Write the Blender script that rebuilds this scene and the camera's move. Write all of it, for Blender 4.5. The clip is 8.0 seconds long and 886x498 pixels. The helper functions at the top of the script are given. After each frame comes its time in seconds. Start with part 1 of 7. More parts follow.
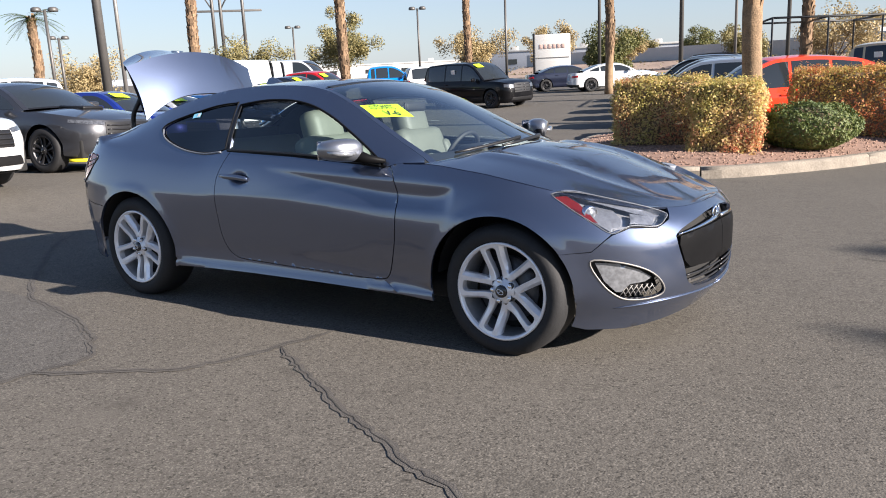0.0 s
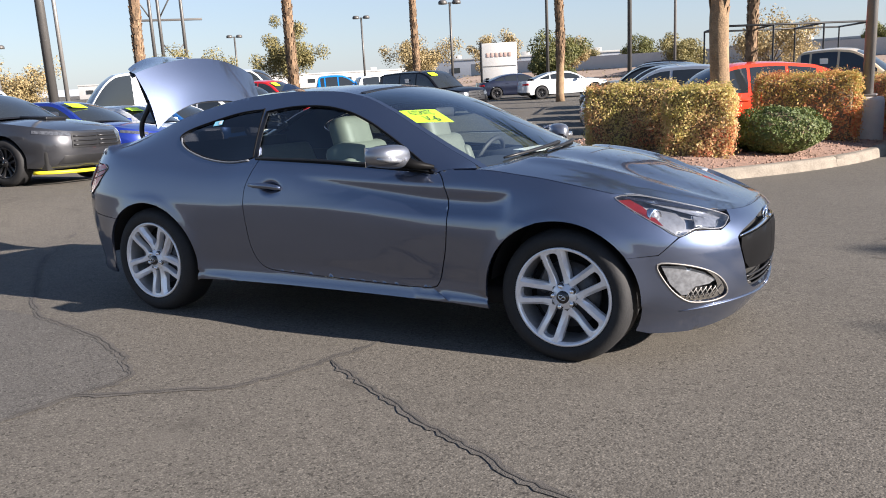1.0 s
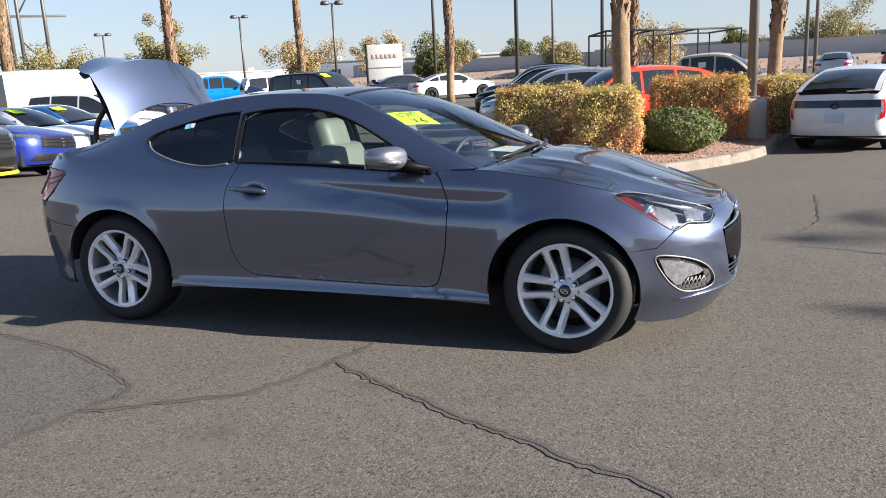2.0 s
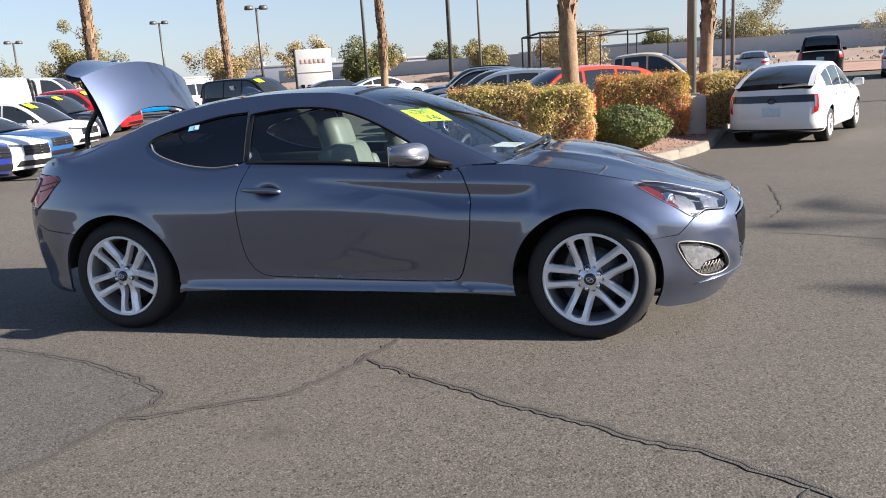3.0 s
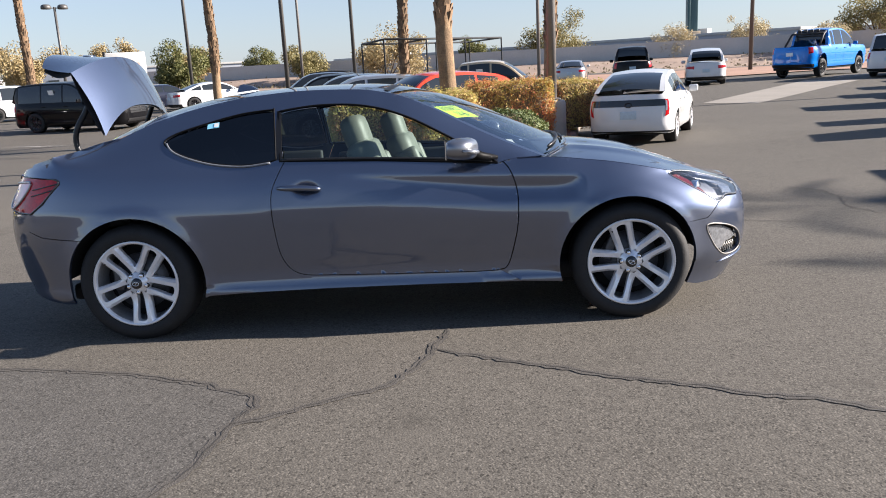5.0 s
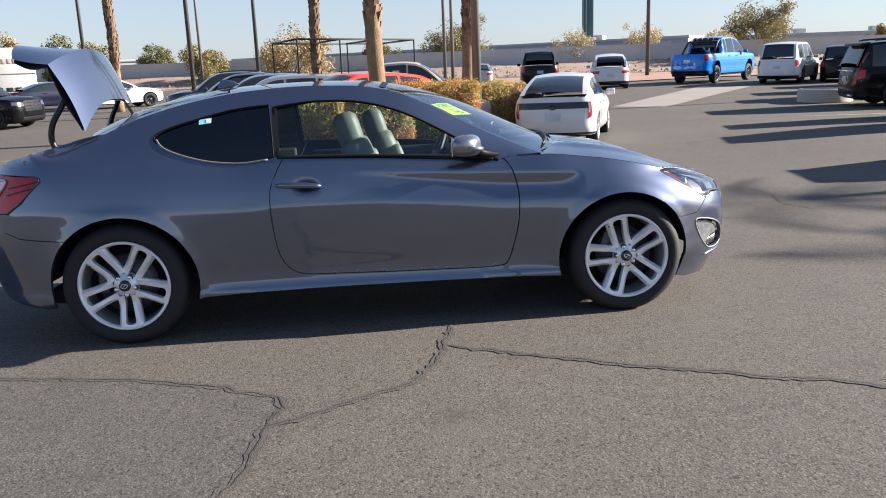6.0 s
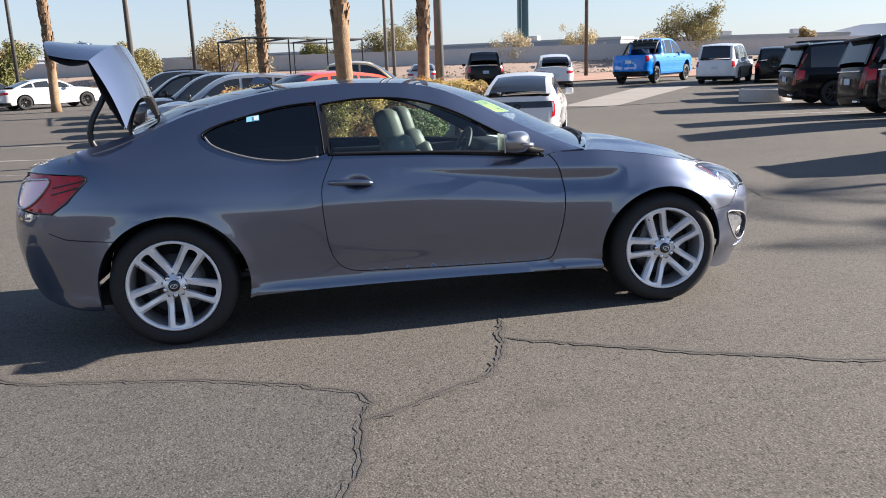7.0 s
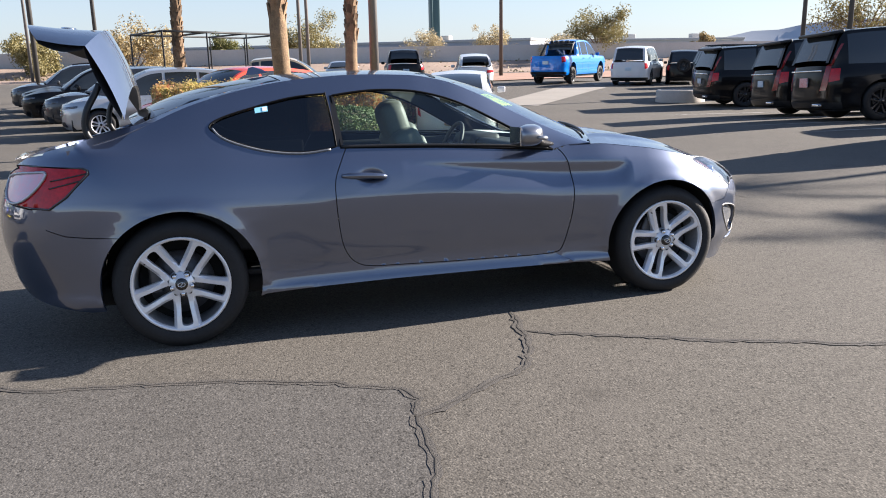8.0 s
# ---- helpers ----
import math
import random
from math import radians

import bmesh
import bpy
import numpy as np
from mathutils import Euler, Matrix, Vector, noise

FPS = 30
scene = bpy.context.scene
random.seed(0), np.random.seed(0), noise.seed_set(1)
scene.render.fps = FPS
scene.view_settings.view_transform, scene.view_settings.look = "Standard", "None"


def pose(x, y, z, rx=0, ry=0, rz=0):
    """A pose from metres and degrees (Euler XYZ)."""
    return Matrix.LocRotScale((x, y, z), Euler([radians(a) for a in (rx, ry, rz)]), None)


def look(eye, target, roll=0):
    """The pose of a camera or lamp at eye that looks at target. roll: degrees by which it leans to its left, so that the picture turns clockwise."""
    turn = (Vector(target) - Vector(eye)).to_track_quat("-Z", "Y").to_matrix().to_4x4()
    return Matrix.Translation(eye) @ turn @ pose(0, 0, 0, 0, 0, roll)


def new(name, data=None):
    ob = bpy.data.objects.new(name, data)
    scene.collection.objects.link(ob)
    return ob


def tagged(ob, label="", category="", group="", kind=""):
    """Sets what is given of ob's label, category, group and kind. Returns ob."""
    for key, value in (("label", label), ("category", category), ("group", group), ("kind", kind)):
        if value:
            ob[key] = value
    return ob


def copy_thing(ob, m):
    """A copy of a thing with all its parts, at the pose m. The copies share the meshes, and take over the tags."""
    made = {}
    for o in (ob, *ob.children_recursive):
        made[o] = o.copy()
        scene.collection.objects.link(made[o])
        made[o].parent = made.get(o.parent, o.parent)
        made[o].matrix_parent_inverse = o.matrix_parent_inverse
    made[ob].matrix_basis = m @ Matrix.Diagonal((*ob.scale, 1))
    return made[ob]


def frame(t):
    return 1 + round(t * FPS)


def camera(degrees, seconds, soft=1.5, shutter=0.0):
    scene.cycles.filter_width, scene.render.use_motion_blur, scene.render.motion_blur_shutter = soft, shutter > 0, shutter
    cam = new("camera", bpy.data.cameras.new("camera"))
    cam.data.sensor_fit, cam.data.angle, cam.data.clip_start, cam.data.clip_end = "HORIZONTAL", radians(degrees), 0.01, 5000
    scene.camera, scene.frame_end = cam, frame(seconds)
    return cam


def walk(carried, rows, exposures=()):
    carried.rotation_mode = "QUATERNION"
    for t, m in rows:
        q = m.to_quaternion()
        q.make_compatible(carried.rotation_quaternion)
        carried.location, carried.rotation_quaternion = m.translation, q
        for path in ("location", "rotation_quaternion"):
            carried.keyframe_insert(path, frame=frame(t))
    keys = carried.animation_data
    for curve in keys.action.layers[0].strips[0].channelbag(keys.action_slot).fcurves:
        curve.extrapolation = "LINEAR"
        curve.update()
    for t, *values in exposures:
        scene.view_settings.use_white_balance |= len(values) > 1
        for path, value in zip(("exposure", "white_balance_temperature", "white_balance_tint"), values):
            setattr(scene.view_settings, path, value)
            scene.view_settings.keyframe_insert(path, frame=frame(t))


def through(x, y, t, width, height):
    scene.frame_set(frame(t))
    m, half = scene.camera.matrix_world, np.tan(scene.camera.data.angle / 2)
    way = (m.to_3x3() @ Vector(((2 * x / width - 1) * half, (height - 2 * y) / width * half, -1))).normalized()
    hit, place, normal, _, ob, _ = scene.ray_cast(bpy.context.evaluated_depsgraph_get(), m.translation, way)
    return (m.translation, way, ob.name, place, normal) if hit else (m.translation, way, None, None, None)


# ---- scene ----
cam = camera(58.5, 8.0, soft=1.0)
PATH = [
    (0, (3.261, -4.141, 1.271), (2.169, -2.509, 0.891), -2.0),
    (0.5, (3.004, -4.259, 1.247), (1.973, -2.584, 0.885), -2.1),
    (1, (2.75, -4.366, 1.27), (1.775, -2.658, 0.906), -2.4),
    (1.5, (2.494, -4.565, 1.285), (1.638, -2.794, 0.924), -2.7),
    (1.7, (2.401, -4.642, 1.3), (1.613, -2.84, 0.936), -2.6),
    (2.8, (1.856, -4.813, 1.299), (1.272, -2.938, 0.919), -2.9),
    (3, (1.79, -4.906, 1.284), (1.247, -3.018, 0.912), -3.4),
    (3.5, (1.496, -5.095, 1.299), (1.053, -3.18, 0.926), -3.5),
    (4, (1.213, -5.159, 1.272), (0.841, -3.229, 0.905), -3.6),
    (4.5, (0.906, -5.167, 1.289), (0.654, -3.219, 0.911), -3.5),
    (5, (0.57, -5.243, 1.298), (0.476, -3.282, 0.917), -3.3),
    (5.2, (0.428, -5.28, 1.307), (0.401, -3.316, 0.928), -3.0),
    (6.3, (-0.149, -5.227, 1.295), (0.028, -3.273, 0.905), -2.8),
    (6.5, (-0.277, -5.217, 1.295), (-0.089, -3.264, 0.905), -2.9),
    (7, (-0.627, -5.229, 1.311), (-0.317, -3.293, 0.916), -2.6),
    (7.5, (-0.909, -5.164, 1.285), (-0.475, -3.253, 0.886), -2.0),
    (8, (-1.177, -5.066, 1.297), (-0.649, -3.18, 0.891), -1.9),
]
from mathutils import geometry

# the lot falls away from the walk by about two degrees
SLOPE = pose(0, 0, 0, -1.85, -0.40, 0)
walk(cam, [(t, SLOPE @ look(eye, target, roll)) for t, eye, target, roll in PATH], [(0, 1.62, 6350, 14), (3.5, 1.64, 6350, 14), (7, 1.74, 6350, 14), (8, 1.84, 6350, 14)])

# ---- light ----
SUN_AZIMUTH, SUN_HEIGHT = 3.0, 22.3
world = bpy.data.worlds.new("sky")
scene.world = world
world.use_nodes = True
wn = world.node_tree.nodes
sky = wn.new("ShaderNodeTexSky")
sky.sky_type = "NISHITA"
sky.sun_disc = False
sky.sun_elevation = radians(SUN_HEIGHT)
sky.sun_rotation = radians(90 - SUN_AZIMUTH)
sky.air_density, sky.dust_density, sky.ozone_density = 1.0, 0.35, 2.0
wn["Background"].inputs["Strength"].default_value = 0.051
# hazy air takes some colour out of the sky
haze = wn.new("ShaderNodeHueSaturation")
haze.inputs["Saturation"].default_value = 0.9
cool = wn.new("ShaderNodeMix")
cool.data_type, cool.blend_type = "RGBA", "MULTIPLY"
cool.inputs["Factor"].default_value = 1.0
cool.inputs["B"].default_value = (0.92, 0.98, 1.08, 1)
world.node_tree.links.new(sky.outputs[0], haze.inputs["Color"])
# towards the horizon the haze evens the sky out
where, split, low_sky, veil = (wn.new(k) for k in ("ShaderNodeTexCoord", "ShaderNodeSeparateXYZ", "ShaderNodeMapRange", "ShaderNodeMix"))
low_sky.inputs["From Min"].default_value, low_sky.inputs["From Max"].default_value = 0.0, 0.45
low_sky.inputs["To Min"].default_value, low_sky.inputs["To Max"].default_value = 0.6, 0.0
veil.data_type = "RGBA"
veil.inputs["B"].default_value = (3.75, 4.05, 4.3, 1)
world.node_tree.links.new(where.outputs["Generated"], split.inputs[0])
world.node_tree.links.new(split.outputs["Z"], low_sky.inputs["Value"])
world.node_tree.links.new(low_sky.outputs[0], veil.inputs["Factor"])
world.node_tree.links.new(haze.outputs["Color"], veil.inputs["A"])
world.node_tree.links.new(veil.outputs["Result"], cool.inputs["A"])
world.node_tree.links.new(cool.outputs["Result"], wn["Background"].inputs["Color"])
sun_data = bpy.data.lights.new("sun", "SUN")
sun_data.energy, sun_data.angle, sun_data.color = 5.0, radians(0.5), (1.0, 0.91, 0.79)
sun = new("sun", sun_data)
far_sun = Vector((math.cos(radians(SUN_AZIMUTH)) * math.cos(radians(SUN_HEIGHT)),
                  math.sin(radians(SUN_AZIMUTH)) * math.cos(radians(SUN_HEIGHT)), math.sin(radians(SUN_HEIGHT))))
sun.matrix_world = look(far_sun * 60, (0, 0, 0))


# ---- materials ----
def mat(name, color, rough=0.6, metal=0.0, vary=0.15, scale=6.0, fine=60.0, bump=0.0, coat=0.0, spec=0.5, second=None, coords="Object", random_by=None, spread=0.0):
    """A surface of one base colour that varies at two scales; second: the colour of its stains or wear."""
    m = bpy.data.materials.new(name)
    m.use_nodes = True
    nt = m.node_tree
    nd, ln = nt.nodes, nt.links
    bs = nd["Principled BSDF"]
    bs.inputs["Roughness"].default_value = rough
    bs.inputs["Metallic"].default_value = metal
    bs.inputs["Specular IOR Level"].default_value = spec
    bs.inputs["Coat Weight"].default_value = coat
    bs.inputs["Coat Roughness"].default_value = 0.03
    bs.inputs["Base Color"].default_value = (*color, 1)
    if vary <= 0 and not bump and not random_by:
        return m
    tc = nd.new("ShaderNodeTexCoord")
    big = nd.new("ShaderNodeTexNoise")
    big.inputs["Scale"].default_value, big.inputs["Detail"].default_value = scale, 4
    small = nd.new("ShaderNodeTexNoise")
    small.inputs["Scale"].default_value, small.inputs["Detail"].default_value = fine, 3
    ln.new(tc.outputs[coords], big.inputs["Vector"])
    ln.new(tc.outputs[coords], small.inputs["Vector"])
    mixed = nd.new("ShaderNodeMix")
    mixed.data_type = "RGBA"
    dark = second or tuple(c * (1 - vary) for c in color)
    light = tuple(min(1, c * (1 + vary)) for c in color)
    mixed.inputs["A"].default_value, mixed.inputs["B"].default_value = (*dark, 1), (*light, 1)
    add = nd.new("ShaderNodeMath")
    add.operation = "MULTIPLY_ADD"
    ln.new(small.outputs["Fac"], add.inputs[0])
    add.inputs[1].default_value = 0.5
    half = nd.new("ShaderNodeMath")
    half.operation = "MULTIPLY"
    half.inputs[1].default_value = 0.5
    ln.new(big.outputs["Fac"], half.inputs[0])
    ln.new(half.outputs[0], add.inputs[2])
    ramp = nd.new("ShaderNodeMapRange")
    ramp.inputs["From Min"].default_value, ramp.inputs["From Max"].default_value = 0.3, 0.7
    ln.new(add.outputs[0], ramp.inputs["Value"])
    ln.new(ramp.outputs[0], mixed.inputs["Factor"])
    out = mixed.outputs["Result"]
    if random_by:
        src = nd.new("ShaderNodeNewGeometry").outputs["Random Per Island"] if random_by == "island" else nd.new("ShaderNodeObjectInfo").outputs["Random"]
        hsv = nd.new("ShaderNodeHueSaturation")
        mr = nd.new("ShaderNodeMapRange")
        mr.inputs["To Min"].default_value, mr.inputs["To Max"].default_value = 1 - spread, 1 + spread
        ln.new(src, mr.inputs["Value"])
        ln.new(mr.outputs[0], hsv.inputs["Value"])
        ln.new(out, hsv.inputs["Color"])
        out = hsv.outputs["Color"]
    ln.new(out, bs.inputs["Base Color"])
    if bump:
        bp = nd.new("ShaderNodeBump")
        bp.inputs["Strength"].default_value, bp.inputs["Distance"].default_value = bump, 0.01
        ln.new(small.outputs["Fac"], bp.inputs["Height"])
        ln.new(bp.outputs["Normal"], bs.inputs["Normal"])
    return m


def car_paint(name, color, metal=0.0, rough=0.35, coat=1.0):
    m = mat(name, color, rough, metal, vary=0.05, scale=3, fine=900, coat=coat, spec=0.5 if metal else 0.08)
    m.node_tree.nodes["Principled BSDF"].inputs["Coat Roughness"].default_value = 0.008
    m.node_tree.nodes["Principled BSDF"].inputs["Coat IOR"].default_value = 1.5
    return m


def glass(name, tint, gloss=0.9, edge=4.0):
    """A clear or tinted pane: light goes straight through, with the reflection of a smooth surface."""
    m = bpy.data.materials.new(name)
    m.use_nodes = True
    nd, ln = m.node_tree.nodes, m.node_tree.links
    nd.remove(nd["Principled BSDF"])
    clear, shine, face, power, scale_up, mix = (nd.new(k) for k in ("ShaderNodeBsdfTransparent", "ShaderNodeBsdfGlossy", "ShaderNodeLayerWeight", "ShaderNodeMath", "ShaderNodeMath", "ShaderNodeMixShader"))
    clear.inputs["Color"].default_value = (*tint, 1)
    shine.inputs["Roughness"].default_value = 0.005
    shine.inputs["Color"].default_value = (gloss, gloss, gloss, 1)
    face.inputs["Blend"].default_value = 0.5
    power.operation, power.inputs[1].default_value = "POWER", edge
    scale_up.operation, scale_up.inputs[1].default_value, scale_up.inputs[2].default_value = "MULTIPLY_ADD", 0.93, 0.07
    ln.new(face.outputs["Facing"], power.inputs[0])
    ln.new(power.outputs[0], scale_up.inputs[0])
    ln.new(scale_up.outputs[0], mix.inputs[0])
    ln.new(clear.outputs[0], mix.inputs[1])
    ln.new(shine.outputs[0], mix.inputs[2])
    ln.new(mix.outputs[0], nd["Material Output"].inputs["Surface"])
    return m


def leaf_mat(name, stops, rough=0.6, through=0.25):
    """Leaves whose colour goes by leaf; some light passes through them."""
    m = bpy.data.materials.new(name)
    m.use_nodes = True
    nd, ln = m.node_tree.nodes, m.node_tree.links
    bs = nd["Principled BSDF"]
    geo, ramp, tr, mix = (nd.new(k) for k in ("ShaderNodeNewGeometry", "ShaderNodeValToRGB", "ShaderNodeBsdfTranslucent", "ShaderNodeMixShader"))
    el = ramp.color_ramp.elements
    while len(el) < len(stops):
        el.new(0.5)
    for e, (p, c) in zip(el, stops):
        e.position, e.color = p, (*c, 1)
    tc, nz, add = nd.new("ShaderNodeTexCoord"), nd.new("ShaderNodeTexNoise"), nd.new("ShaderNodeMath")
    nz.inputs["Scale"].default_value = 1.3
    ln.new(tc.outputs["Object"], nz.inputs["Vector"])
    add.operation = "MULTIPLY_ADD"
    add.inputs[1].default_value = 0.45
    sub = nd.new("ShaderNodeMapRange")
    sub.inputs["From Min"].default_value, sub.inputs["From Max"].default_value = 0.3, 0.7
    sub.inputs["To Min"].default_value, sub.inputs["To Max"].default_value = 0.0, 0.55
    ln.new(nz.outputs["Fac"], sub.inputs["Value"])
    ln.new(geo.outputs["Random Per Island"], add.inputs[0])
    ln.new(sub.outputs[0], add.inputs[2])
    ln.new(add.outputs[0], ramp.inputs["Fac"])
    ln.new(ramp.outputs[0], bs.inputs["Base Color"])
    ln.new(ramp.outputs[0], tr.inputs["Color"])
    bs.inputs["Roughness"].default_value = rough
    mix.inputs[0].default_value = through
    ln.new(bs.outputs[0], mix.inputs[1])
    ln.new(tr.outputs[0], mix.inputs[2])
    ln.new(mix.outputs[0], nd["Material Output"].inputs["Surface"])
    return m


GUNMETAL = car_paint("gunmetal paint", (0.060, 0.078, 0.130), 0.80, 0.40)
GUNMETAL.node_tree.nodes["Principled BSDF"].inputs["Coat IOR"].default_value = 2.15
GUNMETAL.node_tree.nodes["Principled BSDF"].inputs["Coat Roughness"].default_value = 0.04
BLACK_TRIM = mat("black trim", (0.007, 0.007, 0.008), 0.45, vary=0.3, scale=20)
GLOSS_BLACK = mat("gloss black", (0.008, 0.008, 0.009), 0.12, vary=0.0, coat=0.5)
# near-black; the shade of gaps and hollows is part of this colour
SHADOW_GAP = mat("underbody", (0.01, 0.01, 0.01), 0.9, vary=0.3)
RUBBER = mat("tyre rubber", (0.011, 0.011, 0.012), 0.75, vary=0.35, scale=12, fine=90, bump=0.15)
ALLOY = mat("silver alloy", (0.78, 0.78, 0.80), 0.28, 0.40, vary=0.05, scale=15)
# alloy darkened in its colour for the shade inside the wheel
SHADED_BARREL = mat("shaded wheel barrel", (0.40, 0.40, 0.41), 0.40, 0.6, vary=0.2, scale=14)
DARK_ALLOY = mat("dark alloy", (0.04, 0.04, 0.043), 0.35, 0.6, vary=0.1)
CAST_IRON = mat("brake disc", (0.09, 0.09, 0.095), 0.45, 0.8, vary=0.2, scale=30)
CHROME = mat("chrome", (0.85, 0.86, 0.88), 0.08, 1.0, vary=0.0)
CLEAR_GLASS = glass("clear car glass", (0.74, 0.85, 0.82))
WIND_GLASS = glass("windscreen glass", (0.86, 0.94, 0.93), edge=2.5)
TINTED_GLASS = glass("dark tinted glass", (0.035, 0.037, 0.042))
LENS = glass("lamp lens", (0.92, 0.93, 0.95))
FAR_GLASS = mat("car window", (0.020, 0.024, 0.027), 0.04, vary=0.0, coat=0.0, spec=0.75)
RED_LENS = mat("red lens", (0.46, 0.006, 0.010), 0.2, vary=0.35, scale=18, coat=0.4, spec=0.3)
AMBER_LENS = mat("amber red reflector", (0.13, 0.010, 0.008), 0.2, vary=0.2, scale=40, coat=0.5)
WHITE_LENS = mat("clear lamp", (0.26, 0.27, 0.29), 0.2, 0.5, vary=0.3, scale=30, coat=1.0)
DARK_LENS = mat("smoked lamp", (0.10, 0.105, 0.115), 0.18, 0.4, vary=0.6, scale=24, coat=1.0, second=(0.02, 0.02, 0.022))
# paler than the body paint: reflected sky is put into the colour
SKY_SHEEN_PAINT = car_paint("silver grey paint with sky sheen", (0.23, 0.24, 0.27), 0.8, 0.33)
TALL_RED = mat("dull red lens", (0.20, 0.012, 0.014), 0.25, vary=0.4, scale=12, coat=0.4)
LAMP_SILVER = mat("silvered lamp bowl", (0.42, 0.43, 0.45), 0.28, 0.6, vary=0.25, scale=26)
LAMP_GREY = mat("lamp housing", (0.16, 0.17, 0.19), 0.4, 0.3, vary=0.2, scale=30)
LEATHER = mat("beige grey leather", (0.15, 0.157, 0.135), 0.55, vary=0.12, scale=10, fine=120, bump=0.1)
CABIN = mat("dark cabin plastic", (0.03, 0.03, 0.033), 0.6, vary=0.25, scale=10, bump=0.05, fine=200)
NEON = mat("fluorescent yellow card", (0.70, 0.98, 0.02), 0.5, vary=0.04)
SATIN = mat("satin black plastic", (0.005, 0.005, 0.0055), 0.5, vary=0.15, scale=15, spec=0.08)
PINK_LENS = mat("clear pinkish lens", (0.55, 0.22, 0.25), 0.2, 0.3, vary=0.5, scale=16, coat=0.6, second=(0.55, 0.42, 0.45))
INK = mat("black ink", (0.02, 0.02, 0.02), 0.6, vary=0.0)
PAPER = mat("white paper", (0.75, 0.75, 0.73), 0.7, vary=0.03)
STICKER_BLUE = mat("light blue sticker", (0.25, 0.62, 0.80), 0.5, vary=0.1, scale=50)
PLATE_MAT = mat("number plate", (0.45, 0.55, 0.62), 0.4, vary=0.15, scale=20)
CONCRETE = mat("concrete", (0.42, 0.39, 0.35), 0.85, vary=0.18, scale=3, fine=60, bump=0.25)
POLE_METAL = mat("dark bronze pole", (0.10, 0.095, 0.09), 0.5, 0.4, vary=0.15, scale=3)
POLE_GREY = mat("grey steel pole", (0.22, 0.21, 0.20), 0.5, 0.4, vary=0.15, scale=3)
BLACK_STEEL = mat("black steel", (0.03, 0.03, 0.03), 0.55, 0.2, vary=0.2)


# ---- shapes ----
def lerp(a, b, t):
    return a + (b - a) * t


class Curve:
    """A smooth curve through points (x, v), without overshoot."""

    def __init__(self, pts):
        pts = sorted(pts)
        self.x = [p[0] for p in pts]
        self.v = [p[1] for p in pts]
        n = len(pts)
        d = [(self.v[i + 1] - self.v[i]) / (self.x[i + 1] - self.x[i]) for i in range(n - 1)]
        self.m = [d[0]] + [0.0 if d[i - 1] * d[i] <= 0 else 2 * d[i - 1] * d[i] / (d[i - 1] + d[i]) for i in range(1, n - 1)] + [d[-1]]

    def __call__(self, x):
        xs = self.x
        if x <= xs[0]:
            return self.v[0]
        if x >= xs[-1]:
            return self.v[-1]
        lo, hi = 0, len(xs) - 1
        while hi - lo > 1:
            mid = (lo + hi) // 2
            if xs[mid] <= x:
                lo = mid
            else:
                hi = mid
        h = xs[hi] - xs[lo]
        t = (x - xs[lo]) / h
        return ((1 + 2 * t) * (1 - t) ** 2 * self.v[lo] + t * (1 - t) ** 2 * h * self.m[lo]
                + t * t * (3 - 2 * t) * self.v[hi] + t * t * (t - 1) * h * self.m[hi])


def spl(pts, n=6, closed=False):
    """Points along a smooth line through pts."""
    out, k = [], len(pts)
    rng = range(k if closed else k - 1)
    for i in rng:
        if closed:
            p = [pts[(i + j) % k] for j in (-1, 0, 1, 2)]
        else:
            p = [pts[max(0, i - 1)], pts[i], pts[i + 1], pts[min(k - 1, i + 2)]]
        for j in range(n):
            t = j / n
            out.append(tuple(0.5 * (2 * b + (c - a) * t + (2 * a - 5 * b + 4 * c - d) * t * t + (3 * b - a - 3 * c + d) * t ** 3)
                             for a, b, c, d in zip(*p)))
    if not closed:
        out.append(tuple(pts[-1]))
    return out


def arc(cx, cz, rx, rz, a0, a1, n=28):
    return [(cx + rx * math.cos(radians(lerp(a0, a1, i / n))), cz + rz * math.sin(radians(lerp(a0, a1, i / n)))) for i in range(n + 1)]


def shrink(poly, d):
    """A polygon drawn in by d all round."""
    n = len(poly)
    area = sum(poly[i][0] * poly[(i + 1) % n][1] - poly[(i + 1) % n][0] * poly[i][1] for i in range(n))
    sgn = 1 if area > 0 else -1
    out = []
    for i in range(n):
        a, b, c = poly[i - 1], poly[i], poly[(i + 1) % n]
        e1, e2 = Vector((b[0] - a[0], b[1] - a[1])), Vector((c[0] - b[0], c[1] - b[1]))
        if e1.length < 1e-9 or e2.length < 1e-9:
            continue
        n1, n2 = Vector((-e1.y, e1.x)).normalized() * sgn, Vector((-e2.y, e2.x)).normalized() * sgn
        m = n1 + n2
        if m.length < 1e-6:
            continue
        m = m.normalized()
        out.append((b[0] + m.x * d, b[1] + m.y * d))
    return out


def inside(poly, x, y):
    hit, n = False, len(poly)
    j = n - 1
    for i in range(n):
        (xi, yi), (xj, yj) = poly[i], poly[j]
        if (yi > y) != (yj > y) and x < (xj - xi) * (y - yi) / (yj - yi) + xi:
            hit = not hit
        j = i
    return hit


def with_holes(outer, holes):
    return {"outer": outer, "holes": holes}


